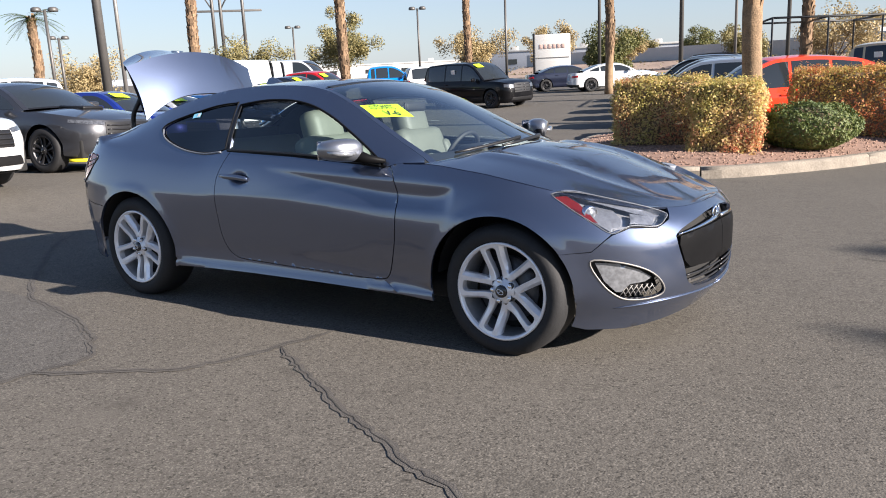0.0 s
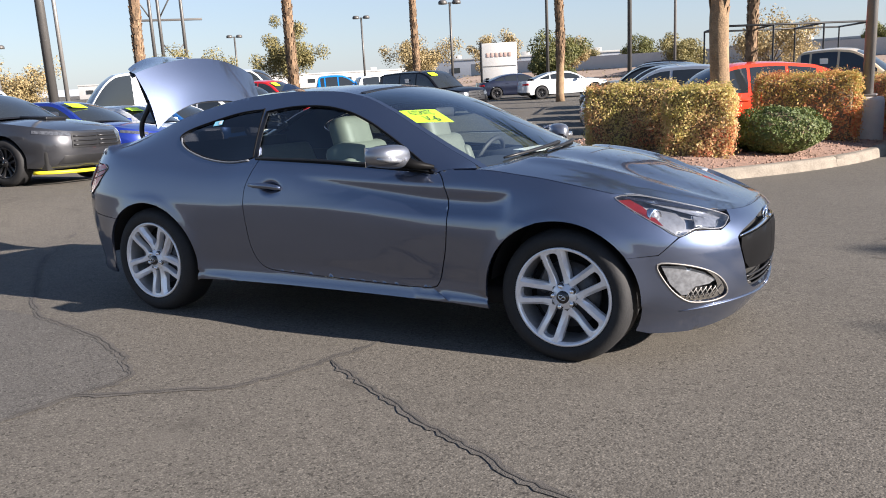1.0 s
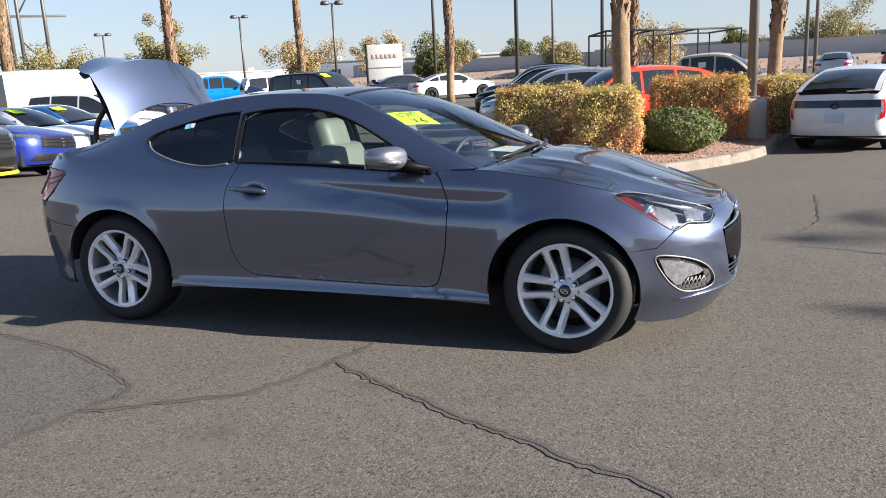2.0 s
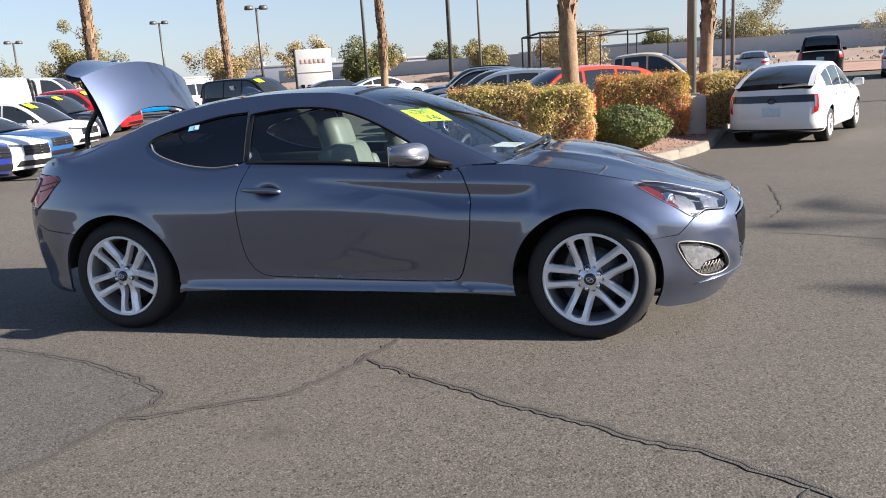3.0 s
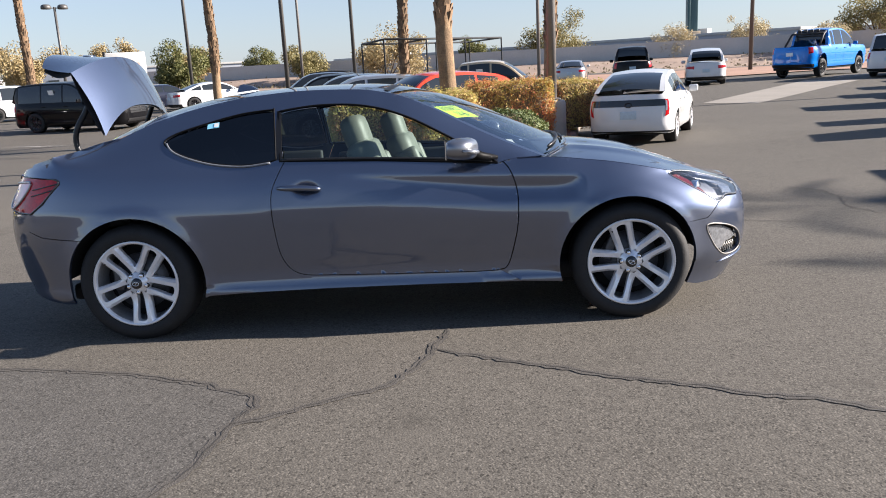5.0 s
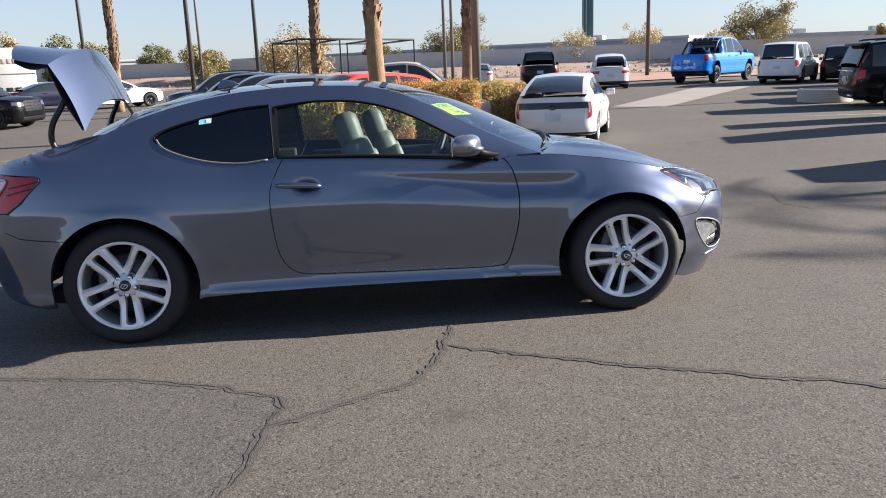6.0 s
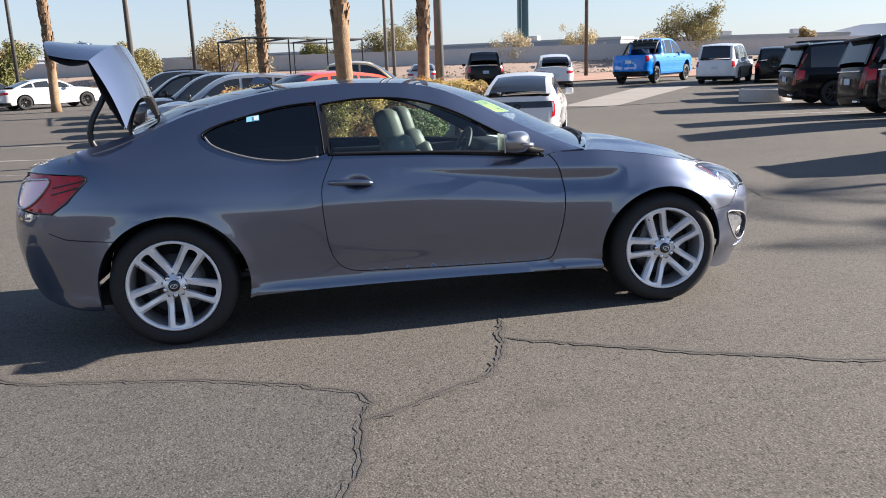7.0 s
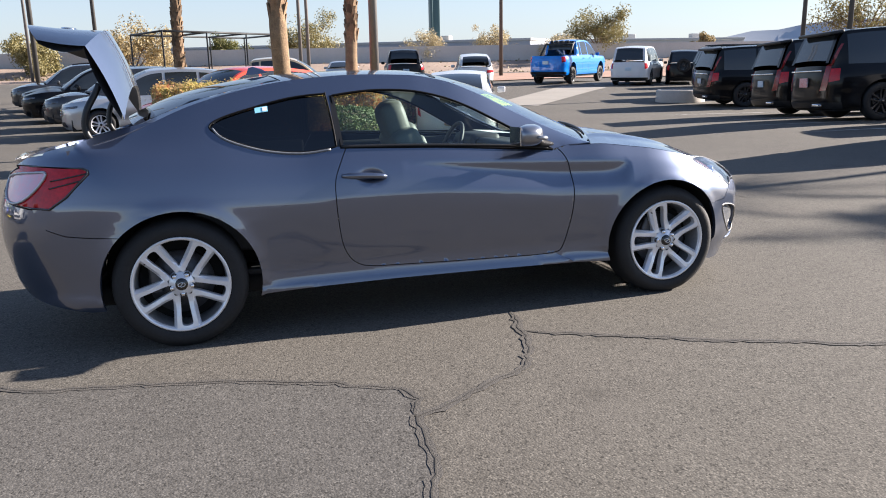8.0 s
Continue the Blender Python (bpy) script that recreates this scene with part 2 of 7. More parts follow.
def sheet(region, step, place, lip=0.0, lift=0.0, mirror=False, step2=None):
    """The region of a surface inside an outline, cut into triangles. place(a, b) gives the point; lip: the depth of its folded edge; lift: how proud it lies."""
    bm = bmesh.new()
    step2 = step2 or step
    outer, holes = (region["outer"], region["holes"]) if isinstance(region, dict) else (region, [])
    loops = []
    for ring in [outer] + holes:
        out = []
        for i in range(len(ring)):
            p, q = ring[i], ring[(i + 1) % len(ring)]
            n = max(1, math.ceil(max(abs(q[0] - p[0]) / step, abs(q[1] - p[1]) / step2)))
            for k in range(n):
                c = (lerp(p[0], q[0], k / n), lerp(p[1], q[1], k / n))
                if not out or abs(c[0] - out[-1][0]) + abs(c[1] - out[-1][1]) > 2e-4:
                    out.append(c)
        loops.append(out)
    pts, edges = [], []
    for ring in loops:
        k = len(pts)
        pts += ring
        edges += [(k + i, k + (i + 1) % len(ring)) for i in range(len(ring))]
    rim = list(pts)
    a0, a1 = min(p[0] for p in loops[0]), max(p[0] for p in loops[0])
    b0, b1 = min(p[1] for p in loops[0]), max(p[1] for p in loops[0])
    na, nb = max(1, math.ceil((a1 - a0) / step)), max(1, math.ceil((b1 - b0) / step2))
    near = {}
    for p in rim:
        near.setdefault((int((p[0] - a0) / step), int((p[1] - b0) / step2)), []).append(p)
    for i in range(1, na):
        for j in range(1, nb):
            x, y = lerp(a0, a1, i / na), lerp(b0, b1, j / nb)
            ci, cj = int((x - a0) / step), int((y - b0) / step2)
            if any(((x - q[0]) / step) ** 2 + ((y - q[1]) / step2) ** 2 < 0.16 for di in (-1, 0, 1) for dj in (-1, 0, 1) for q in near.get((ci + di, cj + dj), ())):
                continue
            if inside(loops[0], x, y) and not any(inside(h, x, y) for h in loops[1:]):
                pts.append((x, y))
    # even scales keep the triangles well shaped
    got, _, tris, _, _, _ = geometry.delaunay_2d_cdt([Vector((p[0] / step, p[1] / step2)) for p in pts], edges, [], 0, 1e-5)
    got = [(v.x * step, v.y * step2) for v in got]
    keep = []
    for t in tris:
        cx, cy = sum(got[i][0] for i in t) / 3, sum(got[i][1] for i in t) / 3
        if inside(loops[0], cx, cy) and not any(inside(h, cx, cy) for h in loops[1:]):
            keep.append(t)
    if not keep:
        return bm
    used = sorted({i for t in keep for i in t})
    at, nrm = {}, {}
    e = 1e-3
    for i in used:
        p = got[i]
        at[i] = Vector(place(*p))
        n = (Vector(place(p[0] + e, p[1])) - Vector(place(p[0] - e, p[1]))).cross(Vector(place(p[0], p[1] + e)) - Vector(place(p[0], p[1] - e)))
        nrm[i] = n.normalized() if n.length > 1e-12 else Vector((0, 0, 1))
    mid = sum(at.values(), Vector()) / len(used)
    core = Vector((mid.x * 0.75, 0, min(0.6, mid.z)))
    sg = 1 if sum((1 if (at[i] - core).dot(nrm[i]) > 0 else -1) for i in used) >= 0 else -1
    fl = -1 if mirror else 1
    made = {i: bm.verts.new((at[i].x + sg * nrm[i].x * lift, fl * (at[i].y + sg * nrm[i].y * lift), at[i].z + sg * nrm[i].z * lift)) for i in used}
    seen = {}
    for t in keep:
        order = list(t) if sg * fl > 0 else list(t)[::-1]
        bm.faces.new([made[i] for i in order]).smooth = True
        for k in range(3):
            seen[(order[k], order[(k + 1) % 3])] = 1
    if lip:
        upper, lower = {}, {}
        for (p, q) in seen:
            if (q, p) in seen:
                continue
            for i in (p, q):
                if i not in upper:
                    upper[i] = bm.verts.new(made[i].co)
                    lower[i] = bm.verts.new((made[i].co.x - sg * nrm[i].x * lip, made[i].co.y - fl * sg * nrm[i].y * lip, made[i].co.z - sg * nrm[i].z * lip))
            bm.faces.new((upper[q], upper[p], lower[p], lower[q]))
    return bm


def finish(name, bm, material):
    me = bpy.data.meshes.new(name)
    bm.to_mesh(me)
    bm.free()
    for m in material if isinstance(material, (list, tuple)) else [material]:
        me.materials.append(m)
    return new(name, me)


def part(name, bm, material, parent, label=""):
    ob = finish(name, bm, material)
    ob.parent = parent
    return tagged(ob, label)


def thing(name, label, category, m=None, group="", kind=""):
    ob = new(name)
    ob.empty_display_size = 0.2
    if m is not None:
        ob.matrix_basis = m
    return tagged(ob, label, category, group, kind)


def box(sx, sy, sz, at=(0, 0, 0), bevel=0.0, rot=(0, 0, 0), bm=None, seg=2):
    """A box about at, with rounded edges."""
    b = bmesh.new()
    bmesh.ops.create_cube(b, size=1)
    bmesh.ops.scale(b, vec=(sx, sy, sz), verts=b.verts)
    if bevel:
        bmesh.ops.bevel(b, geom=b.edges[:], offset=bevel, segments=seg, affect="EDGES", profile=0.6)
        for f in b.faces:
            f.smooth = True
    bmesh.ops.transform(b, matrix=pose(*at, *rot), verts=b.verts)
    if bm is None:
        return b
    me = bpy.data.meshes.new("tmp")
    b.to_mesh(me)
    b.free()
    bm.from_mesh(me)
    bpy.data.meshes.remove(me)
    return bm


def lathe(profile, n=40, axis="z", bm=None, m=None, a0=0.0, a1=360.0):
    """A turned body: profile of (radius, height)."""
    bm = bm or bmesh.new()
    full = abs(a1 - a0) >= 359.9
    k = n if full else n + 1
    rows = []
    for r, h in profile:
        row = []
        for i in range(k):
            a = radians(lerp(a0, a1, i / n))
            c = Vector((r * math.cos(a), r * math.sin(a), h))
            if axis == "y":
                c = Vector((c.x, -h, c.y))
            elif axis == "x":
                c = Vector((h, c.x, c.y))
            row.append(bm.verts.new(m @ c if m else c))
        rows.append(row)
    for a, b in zip(rows, rows[1:]):
        for i in range(n):
            f = bm.faces.new((a[i], a[(i + 1) % k], b[(i + 1) % k], b[i]))
            f.smooth = True
    return bm


def tube(path, radius, n=8, bm=None, cap=True):
    """A round bar along a path; radius: a number or one for each point."""
    bm = bm or bmesh.new()
    pts = [Vector(p) for p in path]
    rad = radius if isinstance(radius, (list, tuple)) else [radius] * len(pts)
    rows, up = [], None
    for i, p in enumerate(pts):
        d = (pts[min(i + 1, len(pts) - 1)] - pts[max(i - 1, 0)]).normalized()
        if up is None:
            up = Vector((0, 0, 1)) if abs(d.z) < 0.9 else Vector((1, 0, 0))
        s = d.cross(up).normalized()
        up = s.cross(d).normalized()
        rows.append([bm.verts.new(p + (s * math.cos(2 * math.pi * k / n) + up * math.sin(2 * math.pi * k / n)) * rad[i]) for k in range(n)])
    for a, b in zip(rows, rows[1:]):
        for k in range(n):
            f = bm.faces.new((a[k], a[(k + 1) % n], b[(k + 1) % n], b[k]))
            f.smooth = True
    if cap:
        bm.faces.new(rows[0][::-1])
        bm.faces.new(rows[-1])
    return bm


class Shell:
    """The skin of a car. The car points to +x, y to its left; the side surface is drawn for the right side and mirrored."""

    def __init__(self, front, rear, corner_f, corner_r, half, inset, belt, rail, rail_y, crown, roof_crown, floor=0.2, nf=2.6, nr=3.2, bow=None, bulge=0.03):
        self.xf, self.xr, self.cf, self.cr = Curve(front), Curve(rear), corner_f, corner_r
        self.half, self.inset, self.belt = Curve(half), Curve(inset), Curve(belt)
        self.rail, self.rail_y = Curve(rail), Curve(rail_y)
        self.r0, self.r1 = min(p[0] for p in rail), max(p[0] for p in rail)
        self.crown, self.roof_crown = Curve(crown), Curve(roof_crown)
        self.floor, self.nf, self.nr, self.bulge = floor, nf, nr, bulge
        self.bow = Curve(bow) if bow else (lambda x: 0.0)
        self.zm = 0.6
        self.swell = None

    def turn(self, s):
        """The share of the way to the tip, and of the half width, at the unrolled length s."""
        if s > self.cf:
            a = min(math.pi / 2, (s - self.cf) * math.pi / 2)
            return 1, math.sin(a) ** (2 / self.nf), max(0.0, math.cos(a)) ** (2 / self.nf)
        if s < self.cr:
            a = min(math.pi / 2, (self.cr - s) * math.pi / 2)
            return -1, math.sin(a) ** (2 / self.nr), max(0.0, math.cos(a)) ** (2 / self.nr)
        return 0, 0.0, 1.0

    def xm(self, s, z=None):
        w, X, _ = self.turn(s)
        z = self.zm if z is None else z
        return self.cf + (self.xf(z) - self.cf) * X if w > 0 else self.cr + (self.xr(z) - self.cr) * X if w < 0 else s

    def sx(self, x, z=None):
        """The unrolled length at which the skin stands at x."""
        z = self.zm if z is None else z
        if x > self.cf:
            X = min(1.0, (x - self.cf) / (self.xf(z) - self.cf))
            return self.cf + math.asin(X ** (self.nf / 2)) / (math.pi / 2)
        if x < self.cr:
            X = min(1.0, (self.cr - x) / (self.cr - self.xr(z)))
            return self.cr - math.asin(X ** (self.nr / 2)) / (math.pi / 2)
        return x

    def sy(self, y, z=0.6, front=True):
        """The unrolled length on the nose or tail at the half width y."""
        h = self.half(self.cf if front else self.cr) - self.inset((z - self.floor) / (self.belt(self.cf if front else self.cr) - self.floor))
        n = self.nf if front else self.nr
        a = math.acos(min(1.0, (y / h) ** (n / 2))) / (math.pi / 2)
        return self.cf + a if front else self.cr - a

    def side(self, s, z):
        w, X, Y = self.turn(s)
        xm = self.xm(s)
        zb = self.belt(xm)
        if z > zb and self.r0 < xm < self.r1:
            e = self.side(s, zb)
            zr = self.rail(xm)
            t = (z - zb) / max(0.02, zr - zb)
            yb, yr = -e[1], self.rail_y(xm)
            return (e[0], -(yb + (yr - yb) * t + self.bulge * 4 * t * (1 - t) * min(1, (zr - zb) * 3)), z)
        h = (z - self.floor) / (zb - self.floor)
        y = (self.half(max(self.cr, min(self.cf, s))) - self.inset(h)) * Y
        if self.swell:
            y += self.swell(xm, z)
        if w > 0:
            return (self.cf + (self.xf(z) - self.cf) * X, -y, z)
        if w < 0:
            return (self.cr + (self.xr(z) - self.cr) * X, -y, z)
        return (s, -y, z)

    def top(self, s, t):
        """The bonnet or boot between the two shoulders; t from -1 (right) to 1 (left)."""
        xm = self.xm(s)
        e = self.side(s, self.belt(xm))
        return (e[0], -t * e[1], e[2] + self.crown(xm) * (1 - t * t))

    def roof(self, x, t):
        return (x + self.bow(x) * (1 - t * t), t * self.rail_y(x), self.rail(x) + self.roof_crown(x) * (1 - t * t))


# ---- the coupe ----
def alloy_face(k):
    """The face of a five-twin-spoke alloy wheel of rim radius k: faceted spokes that flank a slot over each nut, a hub and an outer ring."""
    bm = bmesh.new()
    half_slot = Curve([(0.05, 0.0165), (0.07, 0.0180), (0.12, 0.0215), (0.20, 0.0275), (0.25, 0.0285)])
    flank = Curve([(0.06, 0.0535), (0.10, 0.0560), (0.16, 0.0615), (0.20, 0.0660), (0.222, 0.0700), (0.245, 0.0790)])

    def dish(r):
        return -0.022 + 0.022 * min(1.0, r / k) ** 1.4 - 0.010 * math.exp(-((r - 0.10) / 0.05) ** 2)

    def at(c, u, v, h):
        return (u * math.cos(c) - v * math.sin(c), -h, u * math.sin(c) + v * math.cos(c))
    stations = list(np.linspace(0.058, 0.945 * k, 10))
    for i in range(5):
        c = radians(-90 + 72 * i)
        for sgn in (-1, 1):
            rows = []
            for u in stations:
                w, f, h = half_slot(u), flank(u), dish(u)
                t = min(1.0, max(0.0, (u - 0.075) / 0.05))
                ridge = lerp(w, f, lerp(0.75, 0.60, t))
                section = [(w, h - 0.040), (w, h - 0.003), (w + 0.003, h), (ridge, h + 0.001), (f, h - 0.020 * t), (f, h - 0.045)]
                rows.append([bm.verts.new(at(c, u, sgn * v, z)) for v, z in section])
            for p, q in zip(rows, rows[1:]):
                for j in range(5):
                    ring = (p[j], p[j + 1], q[j + 1], q[j])
                    bm.faces.new(ring if sgn > 0 else ring[::-1])
        # the rounded outer end of the slot
        top, low = [], []
        u1, r1 = 0.84 * k, 0.905 * k
        for v in np.linspace(-1, 1, 9):
            w = half_slot(r1) + 0.002
            u = u1 + (r1 - u1) * math.sqrt(max(0.0, 1 - v * v))
            h = dish(u) - 0.001
            top.append((bm.verts.new(at(c, u, v * w, h)), bm.verts.new(at(c, 0.955 * k, v * w, dish(k) - 0.001))))
            low.append(bm.verts.new(at(c, u, v * w, h - 0.04)))
        for j in range(8):
            bm.faces.new((top[j][0], top[j][1], top[j + 1][1], top[j + 1][0]))
            bm.faces.new((low[j], top[j][0], top[j + 1][0], low[j + 1]))
    bmesh.ops.recalc_face_normals(bm, faces=bm.faces)
    lathe([(0.0, -0.012), (0.034, -0.013), (0.038, -0.020), (0.062, -0.024), (0.066, -0.030), (0.068, -0.07)], 40, "y", bm=bm)
    lathe([(k - 0.004, -0.001), (0.955 * k, dish(0.955 * k)), (0.945 * k, dish(0.945 * k) - 0.004), (0.940 * k, -0.030)], 64, "y", bm=bm)
    return bm


def wheel(parent, at, r, r_rim, width, rim_mat, mirror=False, spokes=5, double=True, fine=True, turn=0.0, cap=GLOSS_BLACK):
    """A tyre on an alloy rim with its parts; the outer face lies at 'at'."""
    ob = new("wheel")
    ob.parent = parent
    ob.matrix_basis = Matrix.Translation(at) @ pose(0, 0, 0, 0, 0, 180 if mirror else 0) @ pose(0, 0, 0, 0, turn, 0)
    n = 56 if fine else 28
    k = r_rim
    tyre = lathe([(k - 0.004, -0.02), (k + 0.006, -0.004), (k + 0.02, 0.004), (lerp(k, r, 0.55), 0.007), (r - 0.022, -0.004), (r - 0.006, -0.022), (r, -0.05),
                  (r, -width + 0.05), (r - 0.008, -width + 0.02), (lerp(k, r, 0.5), -width - 0.004), (k, -width + 0.01)], n, "y")
    part("tyre", tyre, RUBBER, ob)
    rim = lathe([(k + 0.002, -0.012), (k + 0.003, 0.0), (k - 0.003, 0.003), (k - 0.010, 0.0), (k - 0.016, -0.018)], n, "y")
    part("rim", rim, rim_mat, ob)
    part("barrel", lathe([(k - 0.016, -0.018), (k - 0.022, -0.06), (k - 0.03, -width + 0.02)], n, "y"), SHADED_BARREL, ob)
    face = bmesh.new()

    def arm(a_in, r_in, a_out, r_out, w_in, w_out):
        pin = Vector((r_in * math.cos(a_in), r_in * math.sin(a_in)))
        pout = Vector((r_out * math.cos(a_out), r_out * math.sin(a_out)))
        d = (pout - pin).normalized()
        q = Vector((-d.y, d.x))
        rows = []
        for i in range(6):
            t = i / 5
            c = pin + (pout - pin) * t
            w = lerp(w_in, w_out, t ** 1.3)
            h = -0.020 + 0.016 * t - 0.010 * math.sin(math.pi * t)
            row = []
            for f, dh in ((-0.5, -0.045), (-0.5, -0.010), (-0.36, 0.0), (0.36, 0.0), (0.5, -0.010), (0.5, -0.045)):
                v = c + q * (w * f)
                row.append(face.verts.new((v.x, -(h + dh), v.y)))
            rows.append(row)
        for a, b in zip(rows, rows[1:]):
            for i in range(5):
                face.faces.new((a[i], a[i + 1], b[i + 1], b[i]))
        face.faces.new(rows[0])
    if fine:
        face.free()
        face = alloy_face(k)
    for i in range(0 if fine else spokes):
        c = radians(-90 + i * 360 / spokes)
        if double:
            arm(c - 0.60, 0.045, c - 0.215, k - 0.008, 0.032, 0.050)
            arm(c + 0.60, 0.045, c + 0.215, k - 0.008, 0.032, 0.050)
        else:
            arm(c, 0.03, c, k - 0.008, 0.05, 0.06)
    if not fine:
        lathe([(0.0, -0.010), (0.035, -0.010), (0.060, -0.016), (0.066, -0.030), (0.066, -0.07)], 30, "y", bm=face)
        bmesh.ops.recalc_face_normals(face, faces=face.faces)
    part("spokes", face, rim_mat, ob)
    part("centre_cap", lathe([(0.0, 0.002), (0.026, 0.0), (0.031, -0.004), (0.033, -0.024)], 24, "y"), cap, ob, "black centre cap")
    if fine:
        mark = tube([(0.018 * math.cos(a), -0.0035, 0.011 * math.sin(a)) for a in [2 * math.pi * j / 16 for j in range(17)]], 0.0022, 5)
        tube([(-0.007, -0.004, -0.008), (0.0, -0.0045, 0.0), (0.007, -0.004, 0.008)], 0.0022, 5, bm=mark)
        part("cap_emblem", mark, CHROME, ob, "chrome oval emblem")
        for i in range(5):
            a = radians(-90 + i * 72)
            seat_ring = lathe([(0.0, -0.0225), (0.0150, -0.0225), (0.0165, -0.0215), (0.0165, -0.030)], 18, "y", m=Matrix.Translation((0.053 * math.cos(a), 0, 0.053 * math.sin(a))))
            part("nut_pocket", seat_ring, GLOSS_BLACK, ob)
            nut = lathe([(0.0, -0.008), (0.0085, -0.008), (0.011, -0.012), (0.011, -0.03)], 6, "y", m=Matrix.Translation((0.053 * math.cos(a), 0, 0.053 * math.sin(a))))
            part("lug_nut", nut, CHROME, ob)
        part("valve_stem", tube([((k - 0.030) * math.cos(2.45), 0.035, (k - 0.030) * math.sin(2.45)), ((k - 0.040) * math.cos(2.47), 0.004, (k - 0.040) * math.sin(2.47))], [0.006, 0.004], 6), BLACK_TRIM, ob)
    disc = lathe([(0.05, -0.085), (0.165, -0.085), (0.165, -0.105), (0.05, -0.105)], 40 if fine else 20, "y")
    part("brake_disc", disc, CAST_IRON, ob, "steel brake disc behind the spokes")
    # added near-black disc across the barrel stands for shade behind the spokes
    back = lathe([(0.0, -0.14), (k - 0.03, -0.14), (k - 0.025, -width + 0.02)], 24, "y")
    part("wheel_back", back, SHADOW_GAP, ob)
    if fine:
        cal = box(0.06, 0.05, 0.15, (-0.125, 0.085, 0.03), 0.015)
        part("brake_caliper", cal, CAST_IRON, ob)
    return ob


def seal(parent, shell, poly, radius=0.006, mirror=False, material=BLACK_TRIM, name="window_seal", lift=0.0):
    pts = [Vector(shell.side(*p)) + Vector((0, -lift, 0)) for p in poly]
    pts = [Vector((p.x, -p.y, p.z)) if mirror else p for p in pts]
    pts.append(pts[0])
    return part(name, tube(pts, radius, 6, cap=False), material, parent)


def coupe():
    car = thing("coupe_car", "dark grey metallic coupe with open boot lid, parked on asphalt", "car", SLOPE)
    sh = Shell(
        front=[(0.10, 2.08), (0.18, 2.14), (0.28, 2.21), (0.42, 2.235), (0.55, 2.235), (0.62, 2.22), (0.68, 2.18), (0.72, 2.13), (0.80, 2.0)],
        rear=[(0.15, -2.16), (0.25, -2.24), (0.40, -2.31), (0.62, -2.345), (0.75, -2.33), (0.90, -2.27), (0.98, -2.24), (1.05, -2.2)],
        corner_f=1.30, corner_r=-1.48,
        half=[(-1.48, 0.922), (-1.2, 0.915), (-0.7, 0.895), (0.0, 0.890), (0.7, 0.895), (1.05, 0.910), (1.30, 0.915)],
        inset=[(-0.2, 0.10), (0.0, 0.055), (0.05, 0.010), (0.085, 0.005), (0.125, 0.0225), (0.20, 0.0245), (0.32, 0.0168), (0.45, 0.0085), (0.60, 0.0015), (0.675, 0.0003), (0.70, 0.004), (0.80, 0.021), (0.90, 0.046), (1.0, 0.085)],
        belt=[(-2.3, 0.985), (-2.1, 1.018), (-1.9, 1.030), (-1.6, 1.005), (-1.2, 0.985), (-0.75, 0.962), (-0.5, 0.978), (0.0, 0.968), (0.45, 0.940), (0.75, 0.930), (0.95, 0.932),
              (1.2, 0.905), (1.5, 0.862), (1.72, 0.822), (1.88, 0.785), (2.0, 0.752), (2.1, 0.722), (2.2, 0.705)],
        rail=[(-1.90, 1.034), (-1.72, 1.070), (-1.56, 1.125), (-1.27, 1.240), (-0.96, 1.318), (-0.70, 1.355), (-0.40, 1.370), (-0.10, 1.360), (0.10, 1.325), (0.30, 1.245), (0.50, 1.138), (0.70, 1.038), (0.85, 0.972), (0.95, 0.932)],
        rail_y=[(-1.90, 0.80), (-1.72, 0.745), (-1.3, 0.640), (-0.9, 0.585), (-0.4, 0.565), (0.0, 0.570), (0.3, 0.605), (0.5, 0.640), (0.7, 0.685), (0.85, 0.725), (0.95, 0.775)],
        crown=[(-2.3, 0.01), (-1.9, 0.025), (0.8, 0.02), (0.95, 0.045), (1.2, 0.082), (1.5, 0.085), (1.8, 0.068), (2.0, 0.042), (2.2, 0.008)],
        roof_crown=[(-1.9, 0.015), (-1.5, 0.06), (-1.0, 0.05), (-0.4, 0.035), (0.1, 0.045), (0.5, 0.078), (0.95, 0.03)],
        bow=[(-1.9, -0.02), (-1.4, -0.10), (-0.9, -0.06), (-0.4, 0.0), (0.0, 0.03), (0.5, 0.12), (0.95, 0.24)], nf=2.55, nr=3.0, bulge=0.022)

    scallop = Curve([(-0.22, 0.0), (0.1, 0.030), (0.4, 0.052), (0.75, 0.070), (1.0, 0.066), (1.10, 0.048), (1.16, 0.0)])

    def swell(x, z):
        """Flared wheel arches, and the hollow that runs from the front fender into the door."""
        v = 0.0
        for cx, cz, rr in ((-1.40, 0.335, 0.39), (1.395, 0.332, 0.376)):
            d = math.hypot(x - cx, z - cz)
            if z > 0.3 and d < rr + 0.3:
                v += 0.012 * math.exp(-((d - rr) / 0.035) ** 2) + 0.006 * math.exp(-((d - rr) / 0.12) ** 2)
        if -0.22 < x < 1.16:
            wide = scallop(x)
            if wide > 0.002:
                top = 0.893 - 0.045 * (x + 0.22)
                t = (top - z) / wide
                if 0 < t < 1:
                    v -= 0.42 * wide * t
                elif t >= 1:
                    v -= 0.42 * wide * math.exp(-((t - 1) * wide / 0.085) ** 2)
        # the sill's ridge fades out into the front bumper
        out = max(0.0, min(1.0, (x - 1.20) / 0.2))
        h = (z - sh.floor) / (sh.belt(x) - sh.floor)
        if out > 0 and h < 0.32:
            v += out * (sh.inset(h) - 0.0168 - 0.0382 * ((0.32 - max(0.0, h)) / 0.32) ** 1.6)
        d = ((x + 0.385) / 0.088) ** 2 + ((z - 0.824) / 0.043) ** 2
        if d < 1:
            v -= 0.024 * (1 - d) ** 1.5
        return v
    sh.swell = swell

